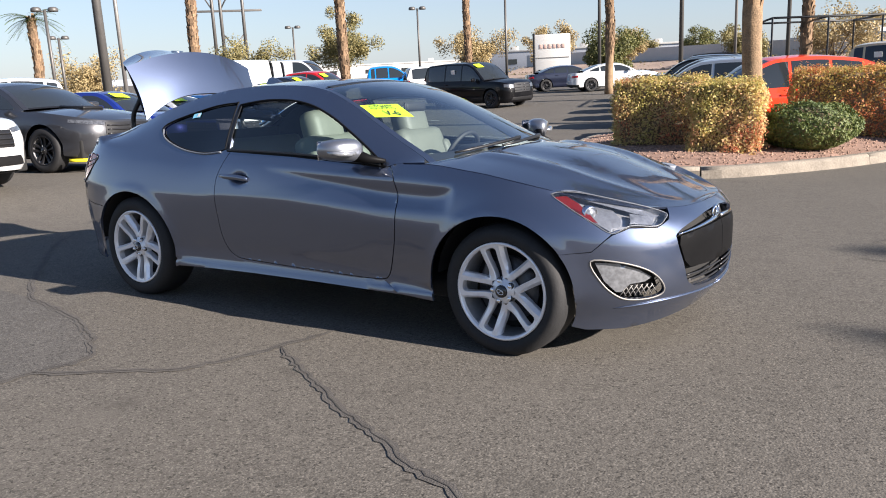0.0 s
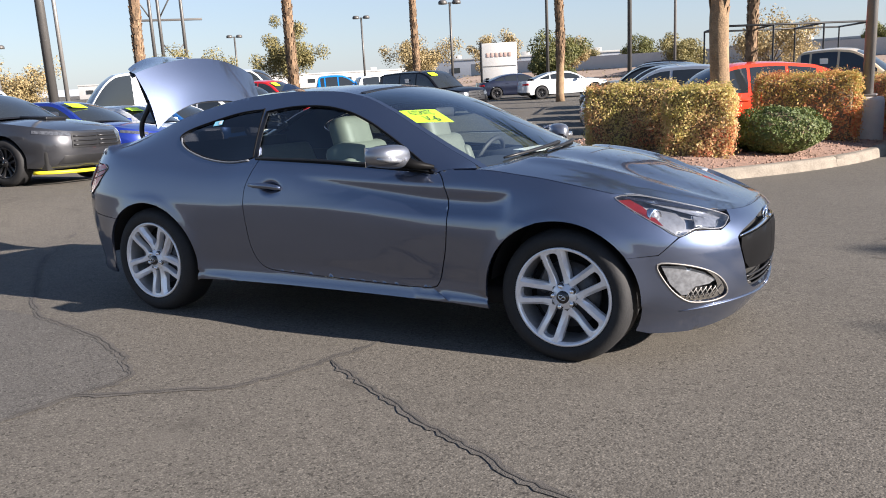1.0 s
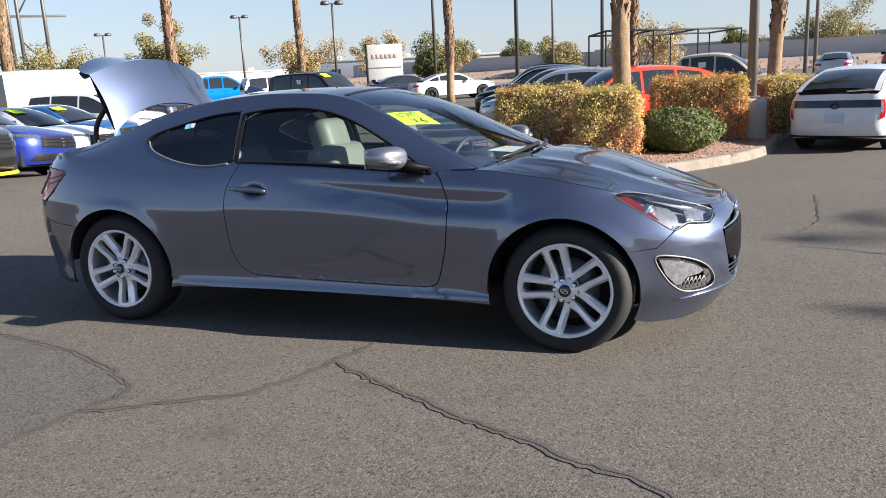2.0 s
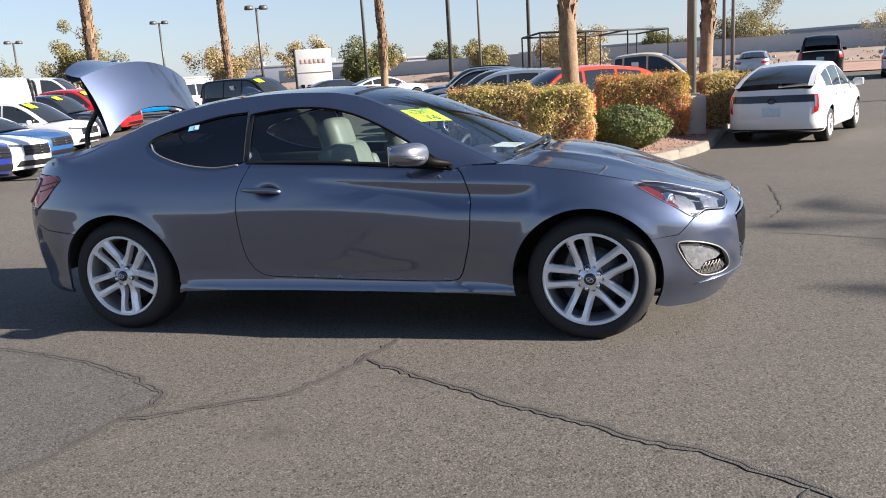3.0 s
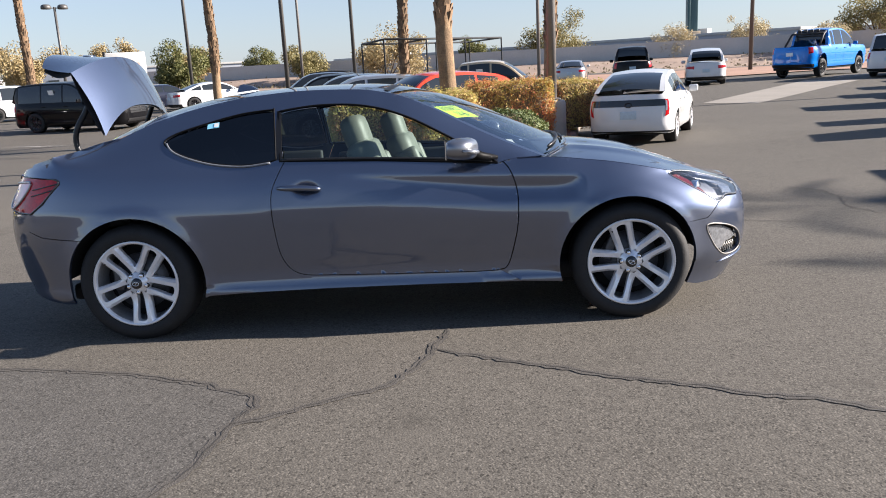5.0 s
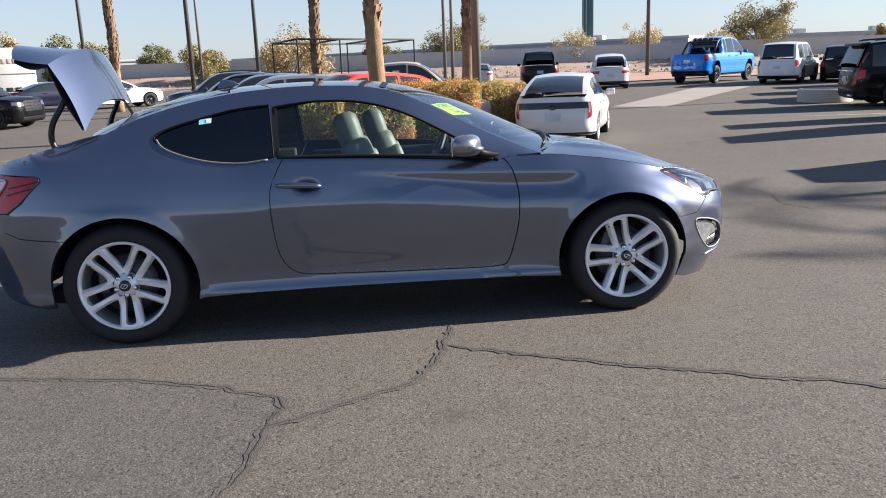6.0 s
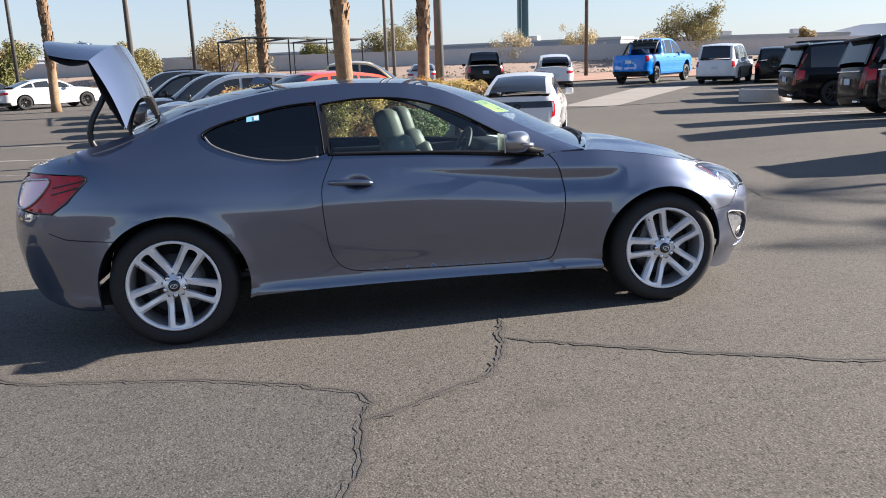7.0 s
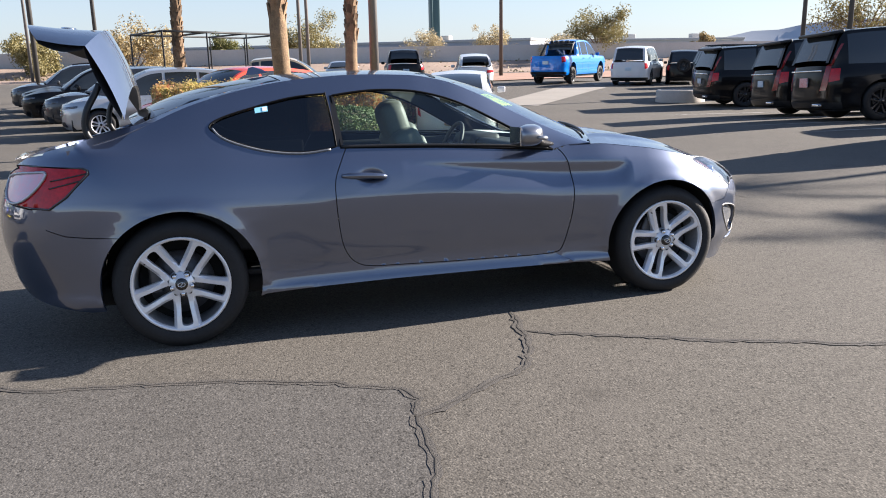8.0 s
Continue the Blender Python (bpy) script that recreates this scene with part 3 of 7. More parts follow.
    def S(pts):
        return [(sh.sx(x, z), z) for x, z in pts]
    rail_line = [(x, sh.rail(x) - 0.001) for x in np.linspace(-1.89, 0.93, 90)]
    deck_line = [(s, sh.belt(sh.xm(s)) - 0.001) for s in np.linspace(sh.sx(-2.2), -1.9, 14)]
    door_rear = spl([(-0.508, 0.985), (-0.544, 0.917), (-0.583, 0.824), (-0.590, 0.728), (-0.583, 0.599), (-0.564, 0.468), (-0.522, 0.384), (-0.460, 0.343), (-0.379, 0.330)], 5)
    door_low = [(-0.379, 0.330), (0.077, 0.316), (0.553, 0.308)]
    door_front = spl([(0.553, 0.308), (0.678, 0.314), (0.726, 0.343), (0.762, 0.451), (0.788, 0.575), (0.795, 0.729), (0.777, 0.822), (0.750, 0.884), (0.721, 0.918)], 5)
    glass_top = spl([(0.690, 0.912), (0.601, 0.965), (0.476, 1.036), (0.351, 1.106), (0.226, 1.172), (0.099, 1.224), (-0.030, 1.259), (-0.160, 1.277), (-0.327, 1.281), (-0.462, 1.270), (-0.552, 1.258)], 5)
    quarter = spl([(-1.205, 1.120), (-1.150, 1.162), (-0.991, 1.208), (-0.779, 1.255), (-0.600, 1.270), (-0.580, 1.255), (-0.560, 1.028), (-0.578, 0.988), (-0.744, 0.972), (-0.914, 0.991), (-1.057, 1.032), (-1.150, 1.075)], 5, True)
    lamp_edge = S([(-2.075, 0.762), (-1.985, 0.757), (-1.90, 0.815), (-1.785, 0.925), (-1.790, 0.945), (-1.815, 0.957), (-2.06, 0.970), (-2.16, 0.970)])
    rear_arch = S(arc(-1.40, 0.335, 0.398, 0.384, -15, 135))
    seam_r = S([(-1.80, 0.614), (-1.93, 0.628), (-2.02, 0.662), (-2.068, 0.735)])
    sill = [(0.80, 0.248), (0.3, 0.254), (-0.3, 0.257), (-0.7, 0.254), (-0.985, 0.246)]
    side_poly = sill + rear_arch + seam_r + lamp_edge + deck_line + rail_line + [(0.80, 0.935), (0.735, 0.925)] + glass_top + [(-0.53, 1.0)] + door_rear + door_low[1:2] + door_front[:6]
    fend_arch = S(arc(1.395, 0.332, 0.384, 0.368, 195, 33))
    lamp_outer = S([(1.83, 0.68), (1.72, 0.745), (1.66, 0.785), (1.635, 0.802), (1.66, 0.812), (1.72, 0.812)])
    belt_line = [(x, sh.belt(x) - 0.001) for x in np.linspace(1.29, 0.80, 16)]
    belt_front = [(s, sh.belt(sh.xm(s)) - 0.001) for s in np.linspace(sh.sx(1.735), 1.31, 10)]
    fender = [(0.80, 0.248), (1.02, 0.238)] + fend_arch + S([(1.85, 0.545), (1.905, 0.600), (1.925, 0.622)]) + lamp_outer + belt_front + belt_line + [(0.80, 0.935), (0.735, 0.925)] + door_front[::-1][:-5]
    lamp = S(spl([(1.635, 0.802), (1.72, 0.812), (1.86, 0.776), (2.0, 0.730), (2.085, 0.692), (2.095, 0.665), (2.075, 0.640), (1.985, 0.650), (1.925, 0.622), (1.83, 0.680), (1.72, 0.745)], 4, True))
    tip = sh.cf + 1
    top_front = [(s, sh.belt(sh.xm(s)) - 0.001) for s in np.linspace(tip, sh.sx(2.09, 0.70), 14)]
    bumper = (S(arc(1.395, 0.332, 0.384, 0.368, 33, -26, 12)) + S([(1.80, 0.155), (1.95, 0.150)]) + [(sh.sy(0.45, 0.2), 0.165), (sh.sy(0.2, 0.2), 0.185), (tip, 0.19)]
              + top_front + S([(2.105, 0.665), (2.080, 0.634), (1.985, 0.643), (1.929, 0.6175), (1.905, 0.5962), (1.85, 0.5422)]))
    mouth = [(tip - 0.002, 0.672), (sh.sy(0.20), 0.663), (sh.sy(0.40), 0.634), (sh.sy(0.495), 0.600), (sh.sy(0.50), 0.565), (sh.sy(0.46), 0.46), (sh.sy(0.42), 0.36), (sh.sy(0.33), 0.315), (tip - 0.002, 0.30)]
    mouth = [mouth[0]] + spl(mouth[1:-1], 5) + [mouth[-1]]
    fog = S(spl([(1.845, 0.500), (1.95, 0.494), (2.045, 0.455), (2.095, 0.400), (2.108, 0.335), (2.07, 0.306), (1.99, 0.306), (1.94, 0.332), (1.885, 0.400)], 4, True))
    tail = S([(-2.075, 0.766), (-1.985, 0.762), (-1.90, 0.819), (-1.792, 0.927), (-1.795, 0.943), (-1.815, 0.952), (-2.06, 0.966), (-2.16, 0.966)]) + [(sh.sy(0.62, 0.9, False), 0.955), (sh.sy(0.50, 0.9, False), 0.925), (sh.sy(0.52, 0.8, False), 0.83), (sh.sy(0.65, 0.8, False), 0.785)]
    end = sh.cr - 1
    rear_bumper = (S(arc(-1.40, 0.335, 0.398, 0.384, 135.7, 196, 14)) + S([(-1.85, 0.225), (-2.05, 0.262)]) + [(sh.sy(0.55, 0.3, False), 0.30), (end, 0.30), (end, 0.90), (sh.sy(0.47, 0.9, False), 0.92), (sh.sy(0.49, 0.8, False), 0.825), (sh.sy(0.64, 0.8, False), 0.779)]
                   + S([(-2.075, 0.756), (-2.064, 0.731), (-2.017, 0.657), (-1.93, 0.623), (-1.80, 0.609)]))
    for mir in (False, True):
        fl = -1 if mir else 1
        part("side_panel", sheet(with_holes(side_poly, [quarter]), 0.03, sh.side, 0.012, mirror=mir, step2=0.022), GUNMETAL, car)
        part("front_fender", sheet(shrink(fender, 0.0015), 0.02, sh.side, 0.012, mirror=mir), GUNMETAL, car)
        door_poly = door_rear + door_low[1:2] + door_front + [(0.5, 0.938), (0.0, 0.972), (-0.45, 0.984)]
        door = part("door", sheet(shrink(door_poly, 0.0045), 0.016, sh.side, 0.010, mirror=mir), GUNMETAL, car)
        pane = glass_top + [(-0.535, 0.985), (0.0, 0.962), (0.5, 0.928)]
        part("window_pane", sheet(shrink(pane, 0.006), 0.05, sh.side, 0, lift=-0.010, mirror=mir), CLEAR_GLASS, door, "lightly tinted side window")
        seal(car, sh, pane, 0.007, mir, SATIN)
        trim = [(-0.53, 0.990), (-0.2, 0.981), (0.1, 0.967), (0.4, 0.948), (0.66, 0.922)]
        pts = [Vector(sh.side(*p)) for p in spl(trim, 5)]
        part("belt_strip", tube([(p.x, fl * (p.y - 0.002), p.z) for p in pts], 0.009, 6), BLACK_TRIM, door)
        part("quarter_window", sheet(shrink(quarter, 0.004), 0.05, sh.side, 0, lift=-0.008, mirror=mir), TINTED_GLASS, car, "dark tinted rear quarter window")
        seal(car, sh, quarter, 0.005, mir, SATIN)
        low_edge = [Vector(sh.side(*p)) for p in spl([(-1.190, 1.118), (-1.150, 1.072), (-1.057, 1.029), (-0.914, 0.988), (-0.744, 0.969), (-0.590, 0.982)], 5)]
        part("window_molding", tube([(p.x, fl * (p.y - 0.005), p.z - 0.003) for p in low_edge], 0.006, 6), LAMP_GREY, car, "satin grey window molding")
        pillar = [(-0.562, 1.262), (-0.538, 1.258), (-0.520, 0.99), (-0.562, 0.99)]
        part("pillar_trim", sheet(pillar, 0.03, sh.side, 0.004, lift=0.001, mirror=mir), BLACK_TRIM, car)
        if not mir:
            part("window_sticker", sheet([(-0.965, 1.185), (-0.897, 1.192), (-0.897, 1.220), (-0.965, 1.213)], 0.03, sh.side, 0, lift=-0.004), STICKER_BLUE, car, "small light blue window sticker")
            part("sticker_label", sheet([(-0.925, 1.193), (-0.900, 1.196), (-0.900, 1.216), (-0.925, 1.213)], 0.03, sh.side, 0, lift=-0.002), PAPER, car)
        # handle over its bowl
        grip = [Vector(sh.side(x, z)) for x, z in ((-0.548, 0.838), (-0.50, 0.838), (-0.44, 0.836), (-0.38, 0.832), (-0.33, 0.827), (-0.305, 0.823))]
        stand = (0.002, 0.012, 0.022, 0.028, 0.020, 0.006)
        bar = tube([(p.x, fl * (p.y - d), p.z) for p, d in zip(grip, stand)], [0.010, 0.0155, 0.0165, 0.0165, 0.015, 0.009], 12)
        part("door_handle", bar, GUNMETAL, door, "body-coloured door handle")
        # lamps
        head = new("headlight")
        head.parent = car
        tagged(head, "clear swept-back headlight with a red marker")
        part("housing", sheet(lamp, 0.03, sh.side, -0.045, lift=-0.045, mirror=mir), LAMP_SILVER, head)
        pts = [Vector(sh.side(*p)) for p in shrink(lamp, 0.004)]
        part("lens_edge", tube([(p.x + 0.001, fl * (p.y - 0.001), p.z) for p in pts + pts[:1]], 0.0025, 6, cap=False), LAMP_GREY, head)
        part("lens", sheet(shrink(lamp, 0.003), 0.03, sh.side, 0.04, lift=0.0, mirror=mir), LENS, head)
        red = S([(1.650, 0.795), (1.70, 0.797), (1.76, 0.765), (1.865, 0.676), (1.830, 0.688), (1.72, 0.752)])
        part("marker", sheet(red, 0.03, sh.side, 0, lift=-0.012, mirror=mir), AMBER_LENS, head, "red side marker")
        blade = S([(1.74, 0.800), (1.86, 0.768), (2.0, 0.722), (2.07, 0.692), (2.06, 0.686), (1.98, 0.712), (1.85, 0.756), (1.78, 0.778)])
        part("reflector", sheet(blade, 0.03, sh.side, 0, lift=-0.016, mirror=mir), WHITE_LENS, head)
        square_lamp = S([(1.965, 0.712), (2.055, 0.688), (2.062, 0.655), (1.985, 0.668)])
        part("square_reflector", sheet(square_lamp, 0.02, sh.side, 0.01, lift=-0.014, mirror=mir), WHITE_LENS, head)
        bezel = S([(1.80, 0.765), (1.90, 0.738), (1.945, 0.70), (1.955, 0.665), (1.925, 0.640), (1.86, 0.682), (1.80, 0.725)])
        part("bezel", sheet(bezel, 0.02, sh.side, 0.0, lift=-0.030, mirror=mir), LAMP_GREY, head)
        c = Vector(sh.side(sh.sx(1.885), 0.706))
        aim = Matrix.Translation((c.x - 0.022, fl * (c.y + 0.024), c.z)) @ pose(0, 0, 0, 0, 0, fl * -32)
        rr = 0.036
        part("projector", lathe([(0.0, 0.010), (rr * 0.5, 0.008), (rr * 0.78, 0.001), (rr * 0.80, -0.004)], 24, "x", m=aim), WHITE_LENS, head)
        part("projector_ring", lathe([(rr * 0.80, -0.004), (rr * 0.95, 0.006), (rr * 1.1, 0.0), (rr * 1.2, -0.03)], 24, "x", m=aim), CHROME, head)
        fl_ob = new("fog_light")
        fl_ob.parent = car
        tagged(fl_ob, "clear fog light in a chrome-rimmed recess")
        part("recess", sheet(fog, 0.03, sh.side, 0, lift=-0.06, mirror=mir), BLACK_TRIM, fl_ob)
        lens_poly = S([(1.865, 0.490), (1.955, 0.482), (2.035, 0.446), (2.078, 0.404), (2.055, 0.385), (2.0, 0.378), (1.965, 0.340), (1.945, 0.342), (1.90, 0.400)])
        mesh_net = bmesh.new()
        for k in range(7):
            a, b = sh.sx(1.965 + 0.018 * k), sh.sx(1.99 + 0.018 * k)
            for s0, s1 in ((a, b), (b, a)):
                q0, q1 = Vector(sh.side(s0, 0.318)), Vector(sh.side(s1, 0.372))
                tube([(q0.x - 0.02, fl * (q0.y + 0.02), q0.z), (q1.x - 0.02, fl * (q1.y + 0.02), q1.z)], 0.003, 4, bm=mesh_net)
        part("mesh_insert", mesh_net, POLE_GREY, fl_ob, "grey mesh insert")
        part("lens", sheet(lens_poly, 0.02, sh.side, 0.02, lift=-0.018, mirror=mir), WHITE_LENS, fl_ob)
        pts = [Vector(sh.side(*p)) for p in fog]
        part("rim_strip", tube([(p.x, fl * p.y, p.z) for p in pts + pts[:1]], 0.0045, 6, cap=False), POLE_GREY, fl_ob)
        part("front_bumper", sheet(with_holes(bumper_cut(bumper, mouth), [fog]), 0.03, sh.side, 0.02, mirror=mir), GUNMETAL, car)
        part("grille_back", sheet(mouth, 0.04, sh.side, 0, lift=-0.06, mirror=mir), SHADOW_GAP, car)
        pad = [(tip - 0.0003, 0.604), (sh.sy(0.30), 0.598), (sh.sy(0.47), 0.584), (sh.sy(0.475), 0.545), (sh.sy(0.44), 0.46), (sh.sy(0.40), 0.425), (sh.sy(0.2), 0.415), (tip - 0.0003, 0.41)]
        part("plate_panel", sheet(pad, 0.04, sh.side, 0.03, lift=-0.006, mirror=mir), SATIN, car, "satin black number plate panel")
        for k in range(3):
            z = 0.385 - 0.027 * k
            pts = [Vector(sh.side(s, z)) for s in np.linspace(sh.sy(0.42 - 0.015 * k), tip - 0.002, 12)]
            part("grille_bar", tube([(p.x - 0.012, fl * p.y, p.z) for p in pts], 0.005, 6), DARK_ALLOY, car)
        pts = [Vector(sh.side(s, lerp(0.590, 0.618, i / 11))) for i, s in enumerate(np.linspace(sh.sy(0.47), tip - 0.002, 12))]
        part("chrome_bar", tube([(p.x - 0.016, fl * p.y, p.z) for p in pts], [lerp(0.005, 0.013, i / 11) for i in range(12)], 8), CHROME, car, "chrome wing-shaped grille bar")
        lip = [Vector(sh.side(s, 0.265 + 0.02 * math.sin(i / 15 * 3.1))) for i, s in enumerate(np.linspace(sh.sx(1.93, 0.3), tip - 0.002, 16))]
        part("lip_strip", tube([(p.x + 0.001, fl * (p.y - 0.001), p.z) for p in lip], [0.001, 0.003, 0.005] + [0.007] * 13, 6), GUNMETAL, car)
        tl = new("tail_light")
        tl.parent = car
        tagged(tl, "red and clear tail light")
        part("lens", sheet(shrink(tail, 0.003), 0.03, sh.side, 0.03, lift=0.002, mirror=mir), RED_LENS, tl)
        clear = [(sh.sx(-2.045), 0.932), (sh.sx(-2.12), 0.936), (sh.sy(0.64, 0.9, False), 0.928), (sh.sy(0.53, 0.9, False), 0.905), (sh.sy(0.55, 0.9, False), 0.85), (sh.sy(0.64, 0.8, False), 0.795), (sh.sx(-2.165), 0.790), (sh.sx(-2.095), 0.842)]
        part("reversing_lens", sheet(clear, 0.03, sh.side, 0.004, lift=0.006, mirror=mir), PINK_LENS, tl, "clear pinkish inner lens")
        ring = [Vector(sh.side(*p)) for p in spl(clear, 3, True)]
        part("lens_ring", tube([(p.x - 0.006, fl * (p.y - 0.004), p.z) for p in ring + ring[:1]], 0.007, 6, cap=False), LAMP_SILVER, tl, "pale ring round the inner lens")
        ring = [Vector(sh.side(*p)) for p in tail]
        part("lamp_seal", tube([(p.x - 0.002, fl * (p.y - 0.002), p.z) for p in ring + ring[:1]], 0.006, 6, cap=False), GLOSS_BLACK, tl)
        for z0 in (0.860, 0.895):
            rib = [Vector(sh.side(sh.sx(lerp(-2.02, -1.86 + (z0 - 0.86), k / 8)), z0 + 0.035 * k / 8)) for k in range(9)]
            part("inner_rib", tube([(p.x, fl * (p.y - 0.003), p.z) for p in rib], 0.004, 5), GLOSS_BLACK, tl)
        part("rear_bumper", sheet(rear_bumper, 0.04, sh.side, 0.015, mirror=mir), GUNMETAL, car)
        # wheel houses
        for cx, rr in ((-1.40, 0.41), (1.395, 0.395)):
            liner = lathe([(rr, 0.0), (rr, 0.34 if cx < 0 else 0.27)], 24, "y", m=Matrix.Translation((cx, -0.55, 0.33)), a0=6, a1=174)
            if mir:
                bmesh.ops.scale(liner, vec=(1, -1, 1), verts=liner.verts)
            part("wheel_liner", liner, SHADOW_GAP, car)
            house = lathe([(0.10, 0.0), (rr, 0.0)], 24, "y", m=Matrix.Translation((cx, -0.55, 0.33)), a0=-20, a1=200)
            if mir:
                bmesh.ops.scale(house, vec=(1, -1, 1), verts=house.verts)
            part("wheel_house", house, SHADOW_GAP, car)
        # mirror
        m = new("door_mirror")
        m.parent = car
        tagged(m, "grey door mirror with an indicator strip")
        mx, my, mz = (0.46, 0.950, 1.008) if not mir else (0.64, 1.000, 1.030)
        hb = bmesh.new()
        bmesh.ops.create_uvsphere(hb, u_segments=28, v_segments=16, radius=1)
        for v in hb.verts:
            x, y, z = v.co
            sq = lambda q: math.copysign(abs(q) ** 0.72, q)
            x, y, z = sq(x), sq(y), sq(z)
            v.co = (0.080 * x + 0.034 * (1 - y), 0.104 * y, 0.060 * z * (1 - 0.16 * y) + 0.006 * y)
            if v.co.x < -0.046:
                v.co.x = -0.046
        for f in hb.faces:
            f.smooth = True
        bmesh.ops.transform(hb, matrix=Matrix.Translation((mx, fl * -my, mz)) @ Matrix.Diagonal((1, -fl, 1, 1)), verts=hb.verts)
        if not mir:
            bmesh.ops.reverse_faces(hb, faces=hb.faces)
        part("mirror_housing", hb, SKY_SHEEN_PAINT, m)
        strip = tube([(mx + 0.112, fl * (0.04 - my), mz - 0.018), (mx + 0.120, fl * (-0.02 - my), mz - 0.018), (mx + 0.098, fl * (-0.082 - my), mz - 0.013), (mx + 0.04, fl * (-0.105 - my), mz - 0.006)], [0.010, 0.013, 0.013, 0.008], 8)
        part("indicator", strip, WHITE_LENS, m, "clear indicator strip")
        foot = tube([(mx + 0.23, fl * -0.815, 0.944), (mx + 0.14, fl * -0.85, 0.956), (mx + 0.06, fl * (0.05 - my), mz - 0.023)], [0.010, 0.026, 0.044], 12)
        part("mirror_foot", foot, SATIN, m)
        part("mirror_glass", box(0.004, 0.16, 0.10, (mx - 0.049, fl * -my, mz), 0.0), CHROME, m)
        for cx, rt, rr, ry in ((1.41, 0.330, 0.242, -0.888), (-1.41, 0.340, 0.246, -0.898)):
            wheel(car, (cx, fl * ry, rt - 0.004), rt, rr, 0.24, ALLOY, mirror=mir, turn=21 if cx > 0 else -3)
    # bonnet, roof, glass
    hood_poly = [(0.93, -0.995), (sh.cf + 0.55, -0.995), (sh.cf + 0.80, -0.99), (tip, -0.985), (tip, 0.985), (sh.cf + 0.80, 0.99), (sh.cf + 0.55, 0.995), (0.93, 0.995)]

    def hood_at(s, t):
        x, y, z = sh.top(s, t)
        f = max(0.0, min(1.0, (2.1 - x) / 0.5)) * max(0.0, min(1.0, (x - 0.9) / 0.3))
        ridge = 0.014 * math.exp(-((abs(t) - 0.62) / 0.07) ** 2) - 0.010 * math.exp(-((abs(t) - 0.42) / 0.15) ** 2)
        return (x + sh.bow(x) * (1 - t * t) * max(0, 1 - (x - 0.9) / 0.25) * 0.9, y, z + ridge * f)
    part("bonnet", sheet(hood_poly, 0.035, hood_at, 0.01, step2=0.05), GUNMETAL, car)
    oval = tube([(2.196 - 0.10 * math.cos(a) ** 2 * 0.06, 0.062 * math.cos(a), 0.640 + 0.034 * math.sin(a)) for a in [2 * math.pi * k / 22 for k in range(23)]], 0.0065, 6)
    tube([(2.196, -0.028, 0.612), (2.201, -0.016, 0.664)], 0.006, 6, bm=oval)
    tube([(2.201, 0.016, 0.616), (2.196, 0.028, 0.668)], 0.006, 6, bm=oval)
    tube([(2.201, -0.022, 0.636), (2.201, 0.022, 0.644)], 0.006, 6, bm=oval)
    part("grille_emblem", oval, CHROME, car, "chrome oval emblem")
    cowl = box(0.16, 1.2, 0.02, (1.05, 0, 0.925), 0.005)
    part("cowl", cowl, BLACK_TRIM, car)
    part("windscreen", sheet([(0.07, -0.955), (0.93, -0.955), (0.93, 0.955), (0.07, 0.955)], 0.06, sh.roof, 0, step2=0.08), WIND_GLASS, car, "raked windscreen")
    for sgn in (-1, 1):
        part("windscreen_pillar", sheet([(0.05, sgn * 0.955), (0.945, sgn * 0.955), (0.945, sgn), (0.05, sgn)], 0.04, sh.roof, 0.004, step2=0.05), GUNMETAL, car)
        part("rear_pillar", sheet([(-1.53, sgn * 0.90), (-0.80, sgn * 0.93), (-0.80, sgn), (-1.53, sgn)], 0.04, sh.roof, 0.004, step2=0.05), GUNMETAL, car)
        part("boot_gutter", sheet([(-1.89, sgn * 0.86), (-1.53, sgn * 0.90), (-1.53, sgn), (-1.89, sgn)], 0.04, sh.roof, 0.03, step2=0.05), GUNMETAL, car)
        part("boot_gutter", sheet([(sh.sx(-2.2), sgn * 0.84), (-1.90, sgn * 0.86), (-1.90, sgn), (sh.sx(-2.2), sgn)], 0.04, sh.top, 0.03, step2=0.05), GUNMETAL, car)
        wiper = [Vector(sh.roof(0.905 - 0.045 * k / 5, lerp(-0.80, -0.06, k / 5) + (0.42 if sgn > 0 else 0.0))) + Vector((0.004, 0, 0.012)) for k in range(6)]
        part("wiper", tube(wiper, [0.006, 0.009, 0.009, 0.010, 0.011, 0.013], 6), BLACK_TRIM, car)

    def card_at(u, v, d):
        top, low = Vector((0.318, -0.955)).lerp(Vector((0.395, -0.60)), u), Vector((0.445, -0.955)).lerp(Vector((0.53, -0.64)), u)
        a = top.lerp(low, v)
        p = Vector(sh.roof(a.x, a.y))
        n = (Vector(sh.roof(a.x + 0.01, a.y)) - p).cross(Vector(sh.roof(a.x, a.y + 0.01)) - p).normalized()
        n = n if n.z > 0 else -n
        return p + n * d
    card = part("price_card", sheet([(0, 0), (1, 0), (1, 1), (0, 1)], 0.12, lambda u, v: card_at(u, v, -0.010), 0.0), NEON, car, "fluorescent yellow card behind the windscreen")
    for words, u0, u1, v0, v1 in (("AUTOMATIC", 0.20, 0.80, 0.10, 0.44), ("V-6", 0.38, 0.74, 0.54, 0.92)):
        font = bpy.data.curves.new("letters", "FONT")
        font.body = words
        holder = bpy.data.objects.new("letters", font)
        me = bpy.data.meshes.new_from_object(holder)
        xs, zs = [v.co.x for v in me.vertices], [v.co.y for v in me.vertices]
        for v in me.vertices:
            v.co = card_at(lerp(u0, u1, (v.co.x - min(xs)) / (max(xs) - min(xs))), lerp(v1, v0, (v.co.y - min(zs)) / (max(zs) - min(zs))), -0.006)
        bpy.data.objects.remove(holder)
        bpy.data.curves.remove(font)
        me.materials.clear()
